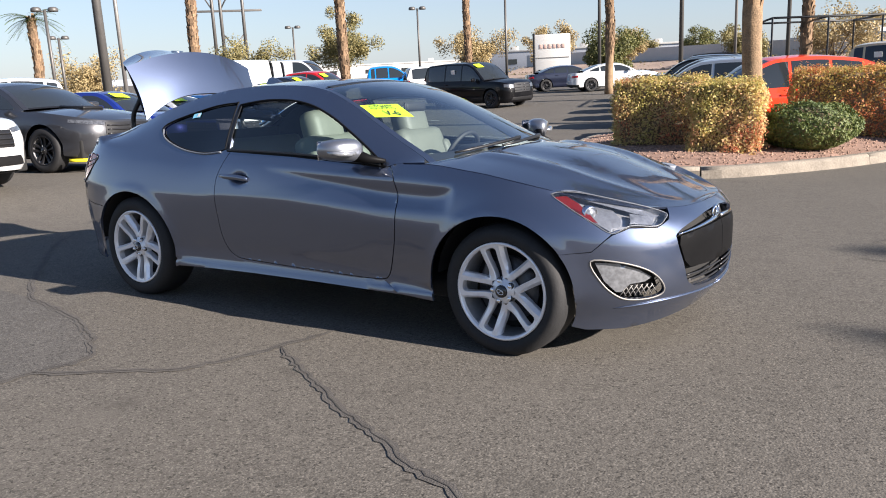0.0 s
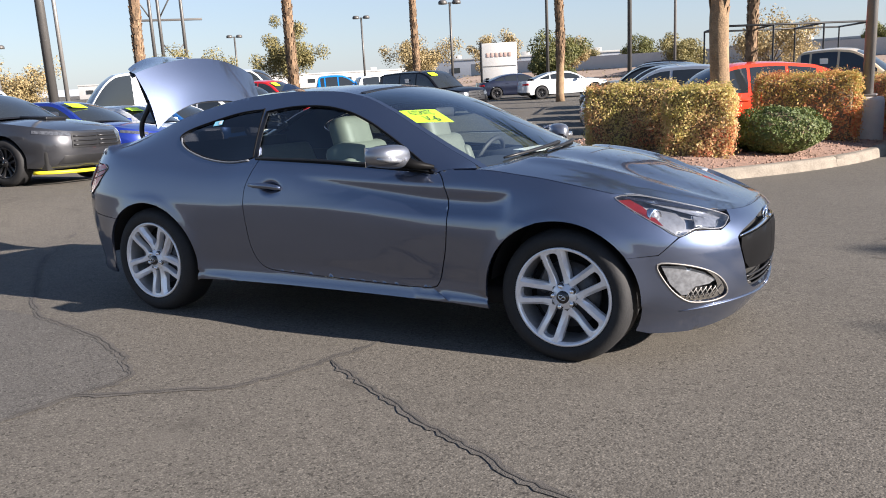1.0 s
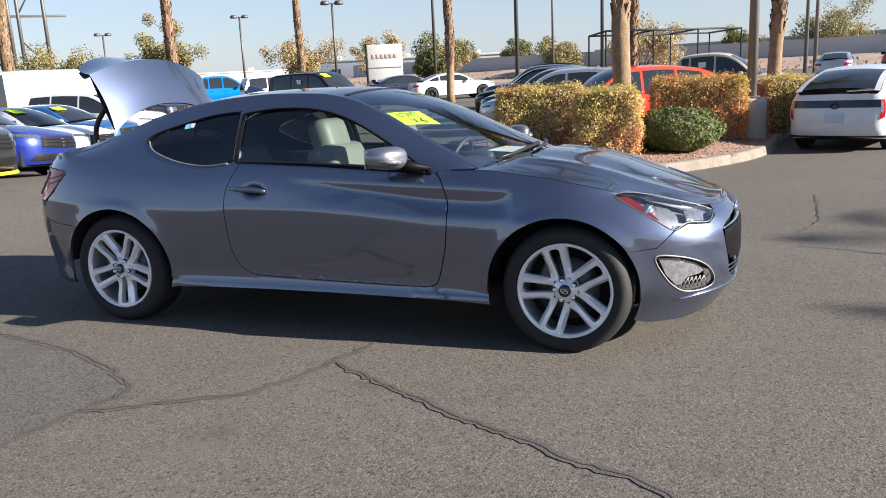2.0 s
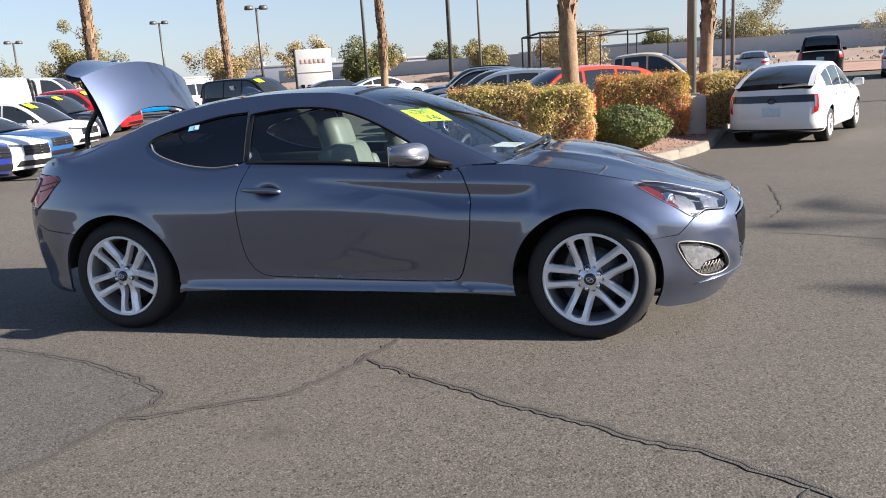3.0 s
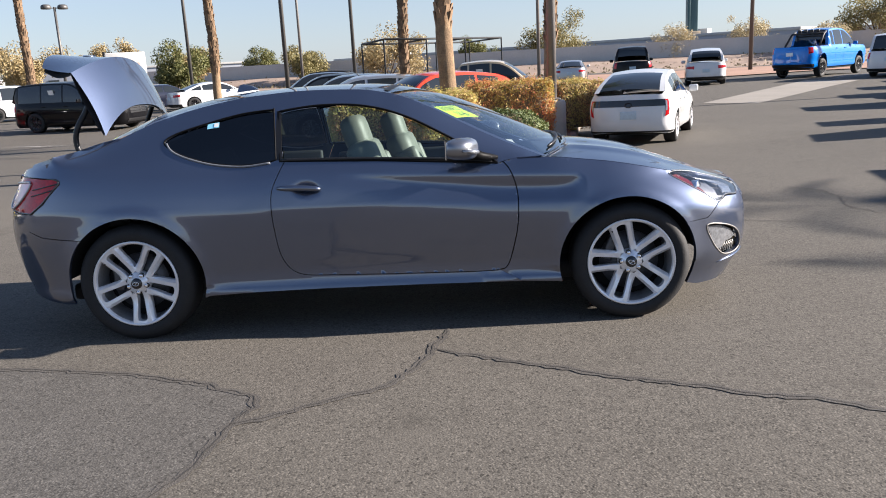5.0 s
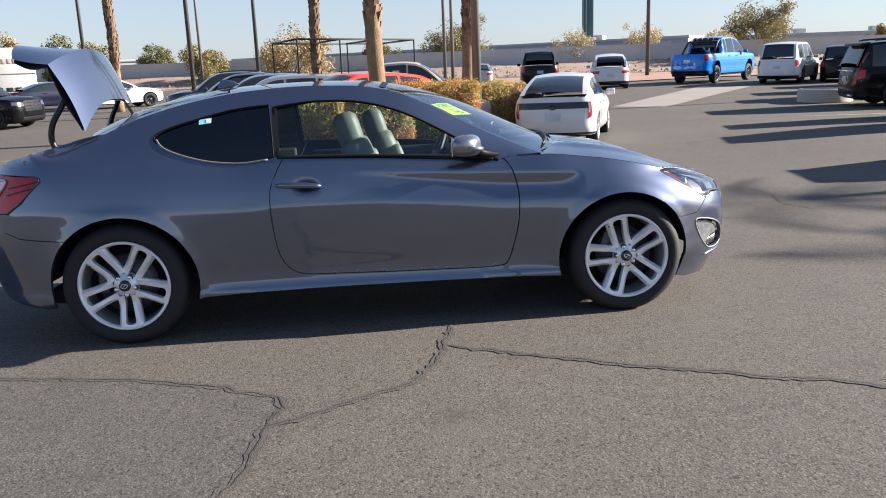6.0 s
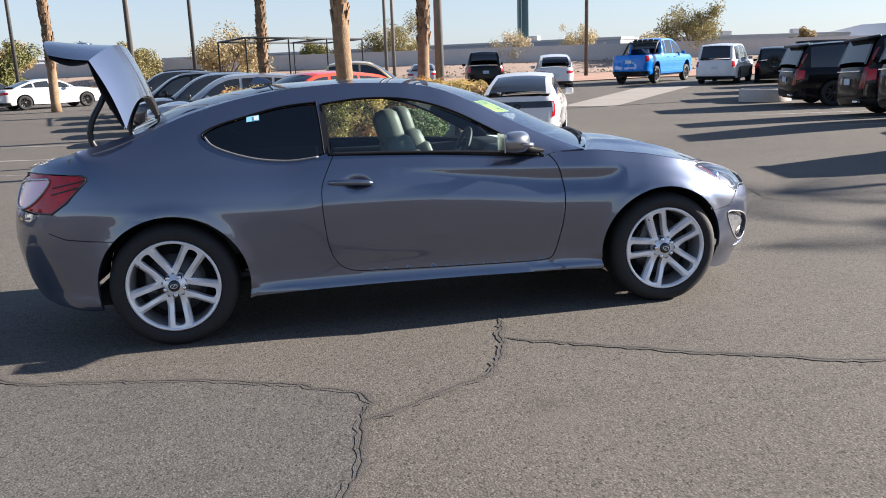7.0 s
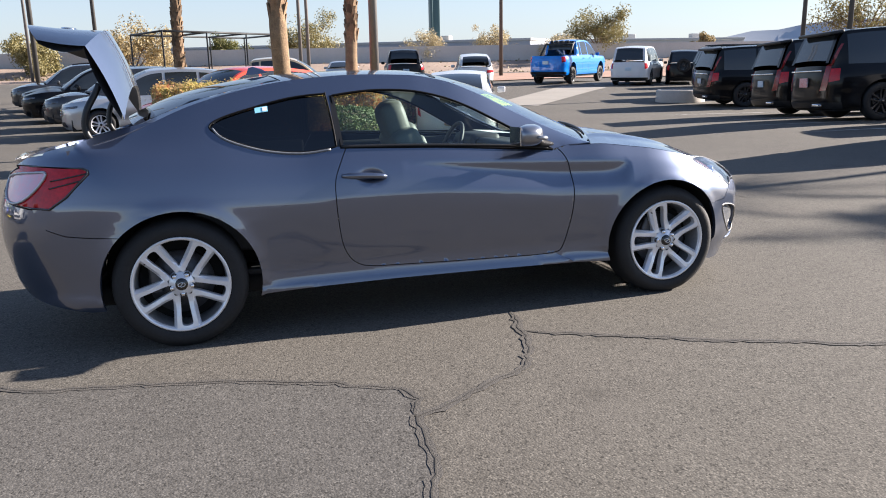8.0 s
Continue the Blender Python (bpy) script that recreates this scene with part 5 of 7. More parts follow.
# ---- other cars ----
TYPES = {
    # half length front/rear, half width, wheel places, tyre radius, belt, rail, rail half width, hood crown
    "sedan": dict(xf=2.48, xr=-2.56, w=0.95, wb=(1.52, -1.53), r=0.355, belt=[(-2.5, 1.00), (-1.6, 1.04), (0, 1.0), (1.0, 0.97), (1.6, 0.94), (2.2, 0.86), (2.45, 0.80)],
                  rail=[(-1.95, 1.06), (-1.5, 1.22), (-1.0, 1.37), (-0.4, 1.43), (0.1, 1.42), (0.5, 1.30), (1.05, 0.99)], ry=[(-1.95, 0.80), (-1.0, 0.64), (0.1, 0.62), (1.05, 0.80)], roof=(-1.05, 0.30), glass=(-1.85, 1.0), posts=(0.62, -0.22, -1.0, -1.62)),
    "suv": dict(xf=2.60, xr=-2.70, w=1.0, wb=(1.62, -1.50), r=0.40, belt=[(-2.6, 1.16), (0, 1.15), (1.1, 1.13), (1.8, 1.12), (2.3, 1.08), (2.55, 1.0)],
                rail=[(-2.62, 1.20), (-2.56, 1.36), (-2.50, 1.52), (-2.44, 1.68), (-2.36, 1.81), (-2.2, 1.87), (-1.0, 1.92), (0.0, 1.90), (0.4, 1.78), (1.15, 1.16)], ry=[(-2.62, 0.82), (-2.3, 0.74), (0.0, 0.73), (1.15, 0.88)], roof=(-2.34, 0.22), glass=(-2.60, 1.1), posts=(0.75, -0.15, -1.15, -2.30)),
    "crossover": dict(xf=2.32, xr=-2.38, w=0.93, wb=(1.40, -1.36), r=0.36, belt=[(-2.3, 1.05), (0, 1.02), (0.9, 0.99), (1.5, 0.98), (2.05, 0.92), (2.28, 0.85)],
                      rail=[(-2.25, 1.12), (-2.0, 1.45), (-1.6, 1.58), (-0.6, 1.66), (0.0, 1.64), (0.35, 1.54), (1.05, 1.01)], ry=[(-2.25, 0.78), (-1.6, 0.68), (0.0, 0.66), (1.05, 0.80)], roof=(-1.75, 0.20), glass=(-2.15, 1.0), posts=(0.66, -0.2, -1.05, -1.75)),
    "hatch": dict(xf=2.20, xr=-2.26, w=0.872, wb=(1.33, -1.37), r=0.315, belt=[(-2.2, 1.02), (-1.0, 0.99), (0.5, 0.95), (1.2, 0.92), (1.8, 0.84), (2.15, 0.74)],
                  rail=[(-2.17, 1.07), (-1.8, 1.23), (-1.2, 1.38), (-0.5, 1.46), (-0.1, 1.455), (0.4, 1.32), (1.25, 0.93)], ry=[(-2.17, 0.70), (-1.2, 0.61), (-0.1, 0.60), (1.25, 0.74)], roof=(-1.1, 0.15), glass=(-2.1, 1.2), posts=(0.75, -0.1, -0.95, -1.55)),
    "minivan": dict(xf=2.50, xr=-2.60, w=0.98, wb=(1.60, -1.45), r=0.345, belt=[(-2.5, 1.06), (0, 1.04), (1.2, 1.0), (1.7, 0.97), (2.2, 0.90), (2.45, 0.82)],
                    rail=[(-2.52, 1.12), (-2.4, 1.55), (-2.1, 1.68), (-0.8, 1.73), (0.3, 1.68), (0.7, 1.54), (1.5, 1.0)], ry=[(-2.52, 0.82), (-2.1, 0.72), (0.3, 0.70), (1.5, 0.84)], roof=(-2.2, 0.50), glass=(-2.45, 1.45), posts=(0.95, 0.05, -1.0, -2.15)),
    "pickup": dict(xf=2.90, xr=-2.95, w=1.01, wb=(1.86, -1.82), r=0.41, belt=[(-2.9, 1.16), (-1.0, 1.16), (0, 1.16), (1.3, 1.14), (2.2, 1.12), (2.6, 1.08), (2.85, 1.0)],
                   rail=[(-1.15, 1.17), (-1.02, 1.72), (-0.85, 1.87), (0.0, 1.92), (0.5, 1.88), (0.85, 1.74), (1.55, 1.16)], ry=[(-1.15, 0.86), (-0.85, 0.72), (0.5, 0.70), (1.55, 0.88)], roof=(-0.90, 0.70), glass=(-1.1, 1.5), posts=(1.1, 0.22, -0.62, -0.95)),
    "van": dict(xf=2.75, xr=-2.95, w=1.02, wb=(1.85, -1.75), r=0.36, belt=[(-2.9, 1.30), (1.0, 1.28), (1.7, 1.22), (2.3, 1.12), (2.7, 0.95)],
                rail=[(-2.92, 1.35), (-2.88, 2.35), (-2.75, 2.50), (0.0, 2.54), (0.9, 2.48), (1.3, 2.25), (2.1, 1.20)], ry=[(-2.92, 0.95), (-2.75, 0.86), (0.9, 0.84), (2.1, 0.88)], roof=(-2.8, 1.0), glass=(0.4, 2.0), posts=(1.35, 0.45)),
}


KEPT = {}
P_BASE = car_paint("plain paint", (0.5, 0.5, 0.5))


def far_car(kind, paint, label, x, y, heading, group="", wheels=DARK_ALLOY, scale=1.0, tag=False, lift=0.0, cat="car", name=None, dark_low=False, rails=False, spare=False, chrome=False, extra=None):
    """A parked car: each body style is built once and copied, then painted and fitted out."""
    z0 = ground_z(x, y)
    slope_x = (ground_z(x + 1, y) - ground_z(x - 1, y)) / 2
    slope_y = (ground_z(x, y + 1) - ground_z(x, y - 1)) / 2
    lean = Vector((-slope_x, -slope_y, 1)).normalized()
    m = Matrix.Translation((x, y, z0)) @ Vector((0, 0, 1)).rotation_difference(lean).to_matrix().to_4x4() @ pose(0, 0, 0, 0, 0, heading) @ Matrix.Diagonal((scale, scale, scale, 1))
    title = name or ("pickup_truck" if kind == "pickup" else "van" if kind == "van" else "parked_car")
    if (kind, lift) in KEPT:
        first, sh, size = KEPT[(kind, lift)]
        car = copy_thing(first, m @ Matrix.Diagonal((1 / size, 1 / size, 1 / size, 1)))
        for o in [c for c in car.children_recursive if c.name.split(".")[0] in FITTED]:
            bpy.data.objects.remove(o)
        car.name = title
        tagged(car, label, cat)
        car["group"] = group
        if not group:
            del car["group"]
    else:
        car, sh = car_body(kind, label, cat, m, group, title, lift)
        KEPT[(kind, lift)] = (car, sh, scale)
    for o in car.children_recursive:
        base = o.name.split(".")[0]
        use = paint if base in ("body_side", "door_mirror", "bonnet", "boot", "roof", "pillar", "tail_top") or (kind == "van" and base == "rear_window") else wheels if base in ("rim", "spokes") else (CHROME if chrome else DARK_ALLOY) if base == "grille_bar" else (CHROME if chrome else paint) if base == "door_handle" else None
        if use:
            o.material_slots[0].link = "OBJECT"
            o.material_slots[0].material = use
    fit_out(car, sh, kind, lift, tag, rails, spare, dark_low, wheels, extra or ())
    return car, sh


FITTED = ("price_card", "roof_rail", "spare_wheel", "arch_trim", "tall_tail_light", "rear_spoiler", "splitter_guard", "tow_plate", "light_bar", "bed_frame", "hood_scoop", "paper_sheet", "emblem", "chrome_strip", "exhaust_trim")


def fit_out(car, sh, kind, up, tag, rails, spare, dark_low, wheels, extra):
    t = TYPES[kind]
    w, r = t["w"], t["r"]
    fl0 = 0.24 + up
    b0 = t["belt"][len(t["belt"]) // 2][1] + up
    q0, q1 = t["roof"]
    gb = t["glass"][1]
    for fl in (1, -1):
        if dark_low:
            for c in t["wb"]:
                pts = [(sh.sx(a, b), max(b, fl0)) for a, b in arc(c, r, r + 0.07, r + 0.07, -5, 185, 14)]
                part("arch_trim", tube([(p[0], fl * (p[1] - 0.004), p[2]) for p in [sh.side(*q) for q in pts]], 0.035, 6), BLACK_TRIM, car, "black plastic arch trim")
        if rails:
            part("roof_rail", tube([(a, fl * (-sh.rail_y(a) + 0.05), sh.rail(a) + 0.06) for a in np.linspace(q0 + 0.2, q1 - 0.1, 8)], 0.022, 6), BLACK_TRIM, car)
        if "tall_lamps" in extra:
            X = t["xr"]
            pts = [(sh.sx(X + 0.05, 0.9), b0 - 0.48), (sh.sx(X + 0.11, 0.9), b0 - 0.46), (sh.sx(X + 0.18, b0), b0 + 0.03), (sh.sx(X + 0.12, b0), b0 + 0.03)]
            part("tall_tail_light", sheet(pts, 0.08, sh.side, 0.012, lift=0.012, mirror=fl < 0), TALL_RED, car, "tall upright red tail light")
            hi = [(sh.sx(X + 0.12, b0), b0 + 0.03), (sh.sx(X + 0.18, b0), b0 + 0.03), (sh.sx(X + 0.35), b0 + 0.48), (sh.sx(X + 0.30), b0 + 0.48)]
            part("tall_tail_light", sheet(hi, 0.08, sh.side, 0.012, lift=0.012, mirror=fl < 0), TALL_RED, car)
            if fl > 0:
                part("chrome_strip", box(0.03, 1.3, 0.03, (sh.side(sh.cr - 1, b0 - 0.06)[0] - 0.012, 0, b0 - 0.06), 0.008), CHROME, car, "chrome strip across the tailgate")
                part("exhaust_trim", box(0.10, 0.26, 0.06, (sh.side(sh.cr - 1, fl0 + 0.12)[0] - 0.01, -0.58, fl0 + 0.10), 0.015), CHROME, car, "chrome exhaust trim")
    if "spoiler" in extra:
        part("rear_spoiler", box(0.30, 2 * sh.rail_y(q0) - 0.06, 0.07, (q0 - 0.06, 0, sh.rail(q0) + 0.02), 0.025, (0, -8, 0)), BLACK_TRIM, car)
    if "red_plate" in extra:
        part("tow_plate", box(0.02, 0.34, 0.20, (sh.side(sh.cr - 1, b0 - 0.30)[0] - 0.03, 0, b0 - 0.30), 0.006), FADED_PLATE, car, "red and white dealer plate")
    if "paper" in extra:
        c = lerp(t["posts"][1], t["posts"][2], 0.5)
        p = Vector(sh.side(c, lerp(sh.belt(c), sh.rail(c), 0.45)))
        part("paper_sheet", box(0.24, 0.006, 0.32, (p.x, p.y - 0.012, p.z), 0.0, (14, 0, 0)), PAPER, car, "white price sheet on the window")
    if "guard" in extra:
        pts = [Vector(sh.side(s, fl0 + 0.015)) for s in np.linspace(sh.sx(t["xf"] - 0.45, 0.4), sh.cf + 1, 10)]
        line = [(p.x + 0.03, p.y - 0.02, p.z - 0.06) for p in pts] + [(p.x + 0.03, -p.y + 0.02, p.z - 0.06) for p in pts[::-1]]
        part("splitter_guard", tube(line, 0.03, 6), YELLOW, car, "yellow plastic splitter guard")
    if "scoop" in extra:
        part("hood_scoop", box(0.55, 0.42, 0.05, (t["xf"] - 1.05, 0, sh.belt(t["xf"] - 1.05) + 0.075), 0.02, (0, 3, 0)), BLACK_TRIM, car)
    if "light_bar" in extra:
        rb = bmesh.new()
        for sgn in (-1, 1):
            tube([(q0 - 0.95, sgn * 0.80, b0), (q0 - 0.45, sgn * 0.74, b0 + 0.55), (q0 - 0.15, sgn * 0.70, b0 + 0.66)], 0.045, 8, bm=rb)
        tube([(q0 - 0.42, -0.72, b0 + 0.58), (q0 - 0.42, 0.72, b0 + 0.58)], 0.045, 8, bm=rb)
        part("bed_frame", rb, BLACK_STEEL, car, "black steel sport bar over the bed")
        for k in range(4):
            part("light_bar", box(0.10, 0.17, 0.12, (q0 - 0.36, -0.42 + 0.28 * k, b0 + 0.70), 0.03), BLACK_TRIM, car)
    if "emblem" in extra:
        pz = b0 - 0.10
        part("emblem", tube([(sh.side(sh.cr - 1, pz)[0] - 0.012, 0.065 * math.cos(a), pz + 0.045 * math.sin(a)) for a in [2 * math.pi * k / 16 for k in range(17)]], 0.010, 6), BLACK_TRIM, car, "dark oval emblem")
    if tag:
        p, q = Vector(sh.roof(lerp(q1, gb, 0.12), -0.55)), Vector(sh.roof(lerp(q1, gb, 0.40), -0.55))
        d, c = q - p, (p + q) / 2
        part("price_card", box(d.length, 0.42, 0.006, (c.x + 0.02, c.y, c.z + 0.03), 0.0, (0, math.degrees(math.atan2(-d.z, d.x)), 0)), NEON, car, "fluorescent yellow sale card behind the windscreen")
    if spare:
        sp = wheel(car, (0, 0, 0), r, r * 0.6, 0.22, wheels, fine=False)
        sp.name = "spare_wheel"
        sp.matrix_basis = Matrix.Translation((t["xr"] - 0.02, 0, b0 - 0.02)) @ pose(0, 0, 0, 0, 0, -90)


FADED_PLATE = mat("dealer plate", (0.45, 0.06, 0.06), 0.5, vary=0.3, scale=30, second=(0.7, 0.6, 0.58))
YELLOW = mat("yellow plastic", (0.75, 0.62, 0.02), 0.5, vary=0.08)


def car_body(kind, label, cat, m, group, title, lift, step=0.09):
    t = TYPES[kind]
    paint = P_BASE
    wheels = DARK_ALLOY
    chrome = False
    bed = None
    car = thing(title, label, cat, m, group)
    xf, xr, w, r = t["xf"], t["xr"], t["w"], t["r"]
    up = lift
    fl0 = 0.24 + up
    b0 = t["belt"][len(t["belt"]) // 2][1] + up
    sh = Shell(front=[(0.2 + up, xf - 0.10), (0.4 + up, xf), (0.6 + up, xf), (b0 - 0.15, xf - 0.05), (b0, xf - 0.16)], rear=[(0.2 + up, xr + 0.10), (0.45 + up, xr), (b0 - 0.2, xr + 0.02), (b0 + 0.1, xr + 0.08)],
               corner_f=t["wb"][0] - 0.05 if kind in ("sedan", "hatch", "crossover") else t["wb"][0] + 0.2, corner_r=t["wb"][1] - 0.1,
               half=[(t["wb"][1], w), (0, w - 0.02), (t["wb"][0], w)],
               inset=[(0, 0.05), (0.08, 0.012), (0.3, 0.025), (0.6, 0.0), (0.8, 0.015), (0.92, 0.04), (1, 0.08)],
               belt=[(a, b + up) for a, b in t["belt"]], rail=[(a, b + up) for a, b in t["rail"]], rail_y=t["ry"],
               crown=[(xr, 0.01), (t["glass"][1], 0.03), (t["glass"][1] + 0.5, 0.07), (xf - 0.4, 0.05), (xf, 0.01)], roof_crown=[(xr, 0.03), (0, 0.05), (1.5, 0.03)],
               floor=fl0, nf=3.0 if kind in ("sedan", "hatch", "crossover") else 4.0, nr=4.5, bow=[(t["roof"][0], 0.0), (t["roof"][1], 0.02), (t["glass"][1], 0.15)], bulge=0.02)
    sh.zm = 0.6 + up
    tip, end = sh.cf + 1, sh.cr - 1
    r0, r1 = sh.r0, sh.r1
    arch_xz = [arc(c, r, r + 0.06, r + 0.06 + up * 0.9, -12 + (0 if up == 0 else 8), 192 - (0 if up == 0 else 8), 16) for c in t["wb"]]
    arch = [[(sh.sx(a, b), b) for a, b in line] for line in arch_xz]
    low = [(tip, fl0 + 0.02), (sh.cf + 0.5, fl0)] + [(a, max(b, fl0)) for a, b in arch[0]] + [(0.0, fl0)] + [(a, max(b, fl0)) for a, b in arch[1]] + [(sh.cr - 0.5, fl0), (end, fl0 + 0.04)]
    up_line = [(s, sh.belt(sh.xm(s)) - 0.001) for s in np.linspace(end, sh.sx(r0), 10)] + [(sh.sx(a), sh.rail(a) - 0.002) for a in np.linspace(r0 + 0.005, r1 - 0.005, 40)] + [(s, sh.belt(sh.xm(s)) - 0.001) for s in np.linspace(sh.sx(r1), tip, 14)]
    side_poly = low + up_line
    ga, gb = t["glass"]

    def win(a0, a1):
        lo = [(lerp(a0, a1, k / 8), sh.belt(lerp(a0, a1, k / 8)) + 0.03) for k in range(9)]
        hi = [(lerp(a1, a0, k / 8), sh.rail(lerp(a1, a0, k / 8)) - 0.07) for k in range(9)]
        return [p for p in lo if sh.rail(p[0]) - 0.07 > p[1] + 0.01] + [p for p in hi if p[1] > sh.belt(p[0]) + 0.04]
    posts = [gb - 0.1] + list(t["posts"][1:])
    for mir in (False, True):
        part("body_side", sheet(side_poly, step, sh.side, 0.02, mirror=mir), paint, car)
        for a, b in zip(posts[1:], posts):
            p = win(a + 0.035, b - 0.035)
            if len(p) >= 4:
                p = [(sh.sx(q[0]), q[1]) for q in p]
                part("side_window", sheet(p, 0.15, sh.side, 0.006, lift=0.005, mirror=mir), FAR_GLASS, car)
        for k, c in enumerate(posts[1:3] if kind != "van" else posts[1:2]):
            seam = [(c - 0.005, fl0 + 0.12), (c + 0.005, fl0 + 0.12), (c + 0.005, sh.belt(c)), (c - 0.005, sh.belt(c))]
            part("door_gap", sheet(seam, 0.2, sh.side, 0, lift=0.003, mirror=mir), SHADOW_GAP, car)
            hz = sh.belt(c) - 0.13
            hy = sh.side(c + 0.14, hz)[1]
            part("door_handle", box(0.20, 0.03, 0.035, (c + 0.14, (-1 if mir else 1) * (hy - 0.012), hz), 0.01), CHROME if chrome else paint, car)
        big = kind in ("suv", "pickup", "van")
        h0, h1 = b0 - (0.30 if big else 0.24), b0 - (0.12 if big else 0.14)
        sa, sb = sh.sy(w * 0.92, 0.6 + up), sh.sy(w * 0.52, 0.6 + up)
        part("headlight", sheet([(sa, h0 + 0.05), (sb, h0), (sb, h1 - 0.04), (sa, h1)], 0.1, sh.side, 0.01, lift=0.006, mirror=mir), DARK_LENS, car)
        if big:
            ta, tb, z1, z2 = sh.sx(xr + 0.28), sh.sy(w * 0.80, 0.7 + up, False), b0 - 0.30, b0 - 0.02
        else:
            ta, tb, z1, z2 = sh.sx(xr + 0.30), sh.sy(w * 0.58, 0.7 + up, False), b0 - 0.22, b0 - 0.08
        if kind == "hatch":
            ta, tb, z1, z2 = sh.sx(xr + 0.16), sh.sy(w * 0.83, 0.7 + up, False), b0 - 0.34, b0 + 0.0
            part("lower_window", sheet([(sh.sy(w * 0.80, 0.9, False), b0 - 0.13), (end, b0 - 0.13), (end, b0 + 0.0), (sh.sy(w * 0.80, 0.9, False), b0 + 0.0)], 0.1, sh.side, 0.01, lift=0.006, mirror=mir), GLOSS_BLACK, car, "black lower rear window")
            part("reversing_lamp", sheet([(sh.sx(xr + 0.10), b0 - 0.22), (sh.sx(xr + 0.10), b0 - 0.03), (sh.sy(w * 0.86, 0.7, False), b0 - 0.03), (sh.sy(w * 0.86, 0.7, False), b0 - 0.22)], 0.1, sh.side, 0.01, lift=0.014, mirror=mir), WHITE_LENS, car, "clear upper lamp section")
        part("tail_light", sheet([(ta, z1 + 0.04), (ta, z2), (tb, z2), (tb, z1)], 0.1, sh.side, 0.01, lift=0.006, mirror=mir), RED_LENS, car)
        g1, g0 = b0 - (0.10 if big else 0.2), b0 - (0.48 if big else 0.42)
        part("grille", sheet([(sh.sy(w * 0.50, 0.6 + up), g0), (tip, g0), (tip, g1), (sh.sy(w * 0.50, 0.6 + up), g1)], 0.1, sh.side, 0.01, lift=0.008, mirror=mir), BLACK_TRIM, car)
        for k in range(3):
            zz = lerp(g0, g1, (k + 0.7) / 3.4)
            pts = [Vector(sh.side(s, zz)) for s in np.linspace(sh.sy(w * 0.48, 0.6 + up), tip - 0.003, 5)]
            part("grille_bar", tube([(q.x + 0.012, (-1 if mir else 1) * q.y, q.z) for q in pts], 0.014, 6), CHROME if chrome else DARK_ALLOY, car)
        part("intake", sheet([(sh.sy(w * 0.70, 0.4 + up), fl0 + 0.08), (tip, fl0 + 0.08), (tip, fl0 + 0.20), (sh.sy(w * 0.62, 0.4 + up), fl0 + 0.20)], 0.1, sh.side, 0.01, lift=0.008, mirror=mir), BLACK_TRIM, car)
        va = 0.06 if kind == "hatch" else 0.16
        part("rear_valance", sheet([(sh.sx(xr + 0.35), fl0 + 0.02), (end, fl0 + 0.04), (end, fl0 + va), (sh.sx(xr + 0.35), fl0 + va)], 0.1, sh.side, 0.01, lift=0.008, mirror=mir), BLACK_TRIM, car)
        fl = -1 if mir else 1
        mb = box(0.10, 0.20, 0.15, (posts[0] - 0.28, fl * (-w - 0.07), b0 + 0.09), 0.045, seg=3)
        part("door_mirror", mb, paint, car)
        for c in t["wb"]:
            wheel(car, (c, fl * (-w + 0.02), r), r, r * 0.66, 0.25, wheels, mirror=mir, fine=False, turn=20 * c)
    part("bonnet", sheet([(r1 - 0.04, -1), (tip, -1), (tip, 1), (r1 - 0.04, 1)], step, sh.top, 0.01, step2=0.16), paint, car)
    if sh.xm(sh.sx(r0)) > xr + 0.35 and kind != "pickup":
        part("boot", sheet([(end, -1), (sh.sx(r0) + 0.03, -1), (sh.sx(r0) + 0.03, 1), (end, 1)], step, sh.top, 0.01, step2=0.16), paint, car)
    elif kind == "pickup":
        part("bed_cover", sheet([(end, -1), (sh.sx(r0) + 0.03, -1), (sh.sx(r0) + 0.03, 1), (end, 1)], step, lambda s, q: (lambda p: (p[0], p[1], p[2] - (0.0 if abs(q) > 0.92 else 0.12)))(sh.top(s, q)), 0.01, step2=0.04), bed or BLACK_TRIM, car)
    else:
        part("tail_top", sheet([(end, -1), (sh.sx(r0) + 0.03, -1), (sh.sx(r0) + 0.03, 1), (end, 1)], step, sh.top, 0.01, step2=0.16), paint, car)
    q0, q1 = t["roof"]
    part("roof", sheet([(q0, -1), (q1, -1), (q1, 1), (q0, 1)], 0.12, sh.roof, 0.004, step2=0.16), paint, car)
    part("windscreen", sheet([(q1, -0.9), (gb, -0.9), (gb, 0.9), (q1, 0.9)], 0.12, sh.roof, 0.0, lift=0.0, step2=0.16), FAR_GLASS, car)
    for s in (-1, 1):
        part("pillar", sheet([(q1, 0.9 * s), (r1 - 0.01, 0.9 * s), (r1 - 0.01, s), (q1, s)], 0.12, sh.roof, 0.0, step2=0.1), paint, car)
        part("pillar", sheet([(r0 + 0.005, 0.86 * s), (q0, 0.86 * s), (q0, s), (r0 + 0.005, s)], 0.03, sh.roof, 0.0, step2=0.1), paint, car)
    gl = max(r0 + 0.02, ga) if kind != "van" else r0 + 0.01
    part("rear_window", sheet([(gl, -0.86), (q0, -0.86), (q0, 0.86), (gl, 0.86)], 0.02 if kind in ("suv", "pickup", "van", "minivan", "crossover") else 0.1, sh.roof, 0.0, lift=0.0, step2=0.16), FAR_GLASS if kind != "van" else paint, car)
    part("scuttle", sheet([(gb, -0.9), (r1 - 0.01, -0.9), (r1 - 0.01, 0.9), (gb, 0.9)], 0.05, sh.roof, 0, step2=0.2), BLACK_TRIM, car)
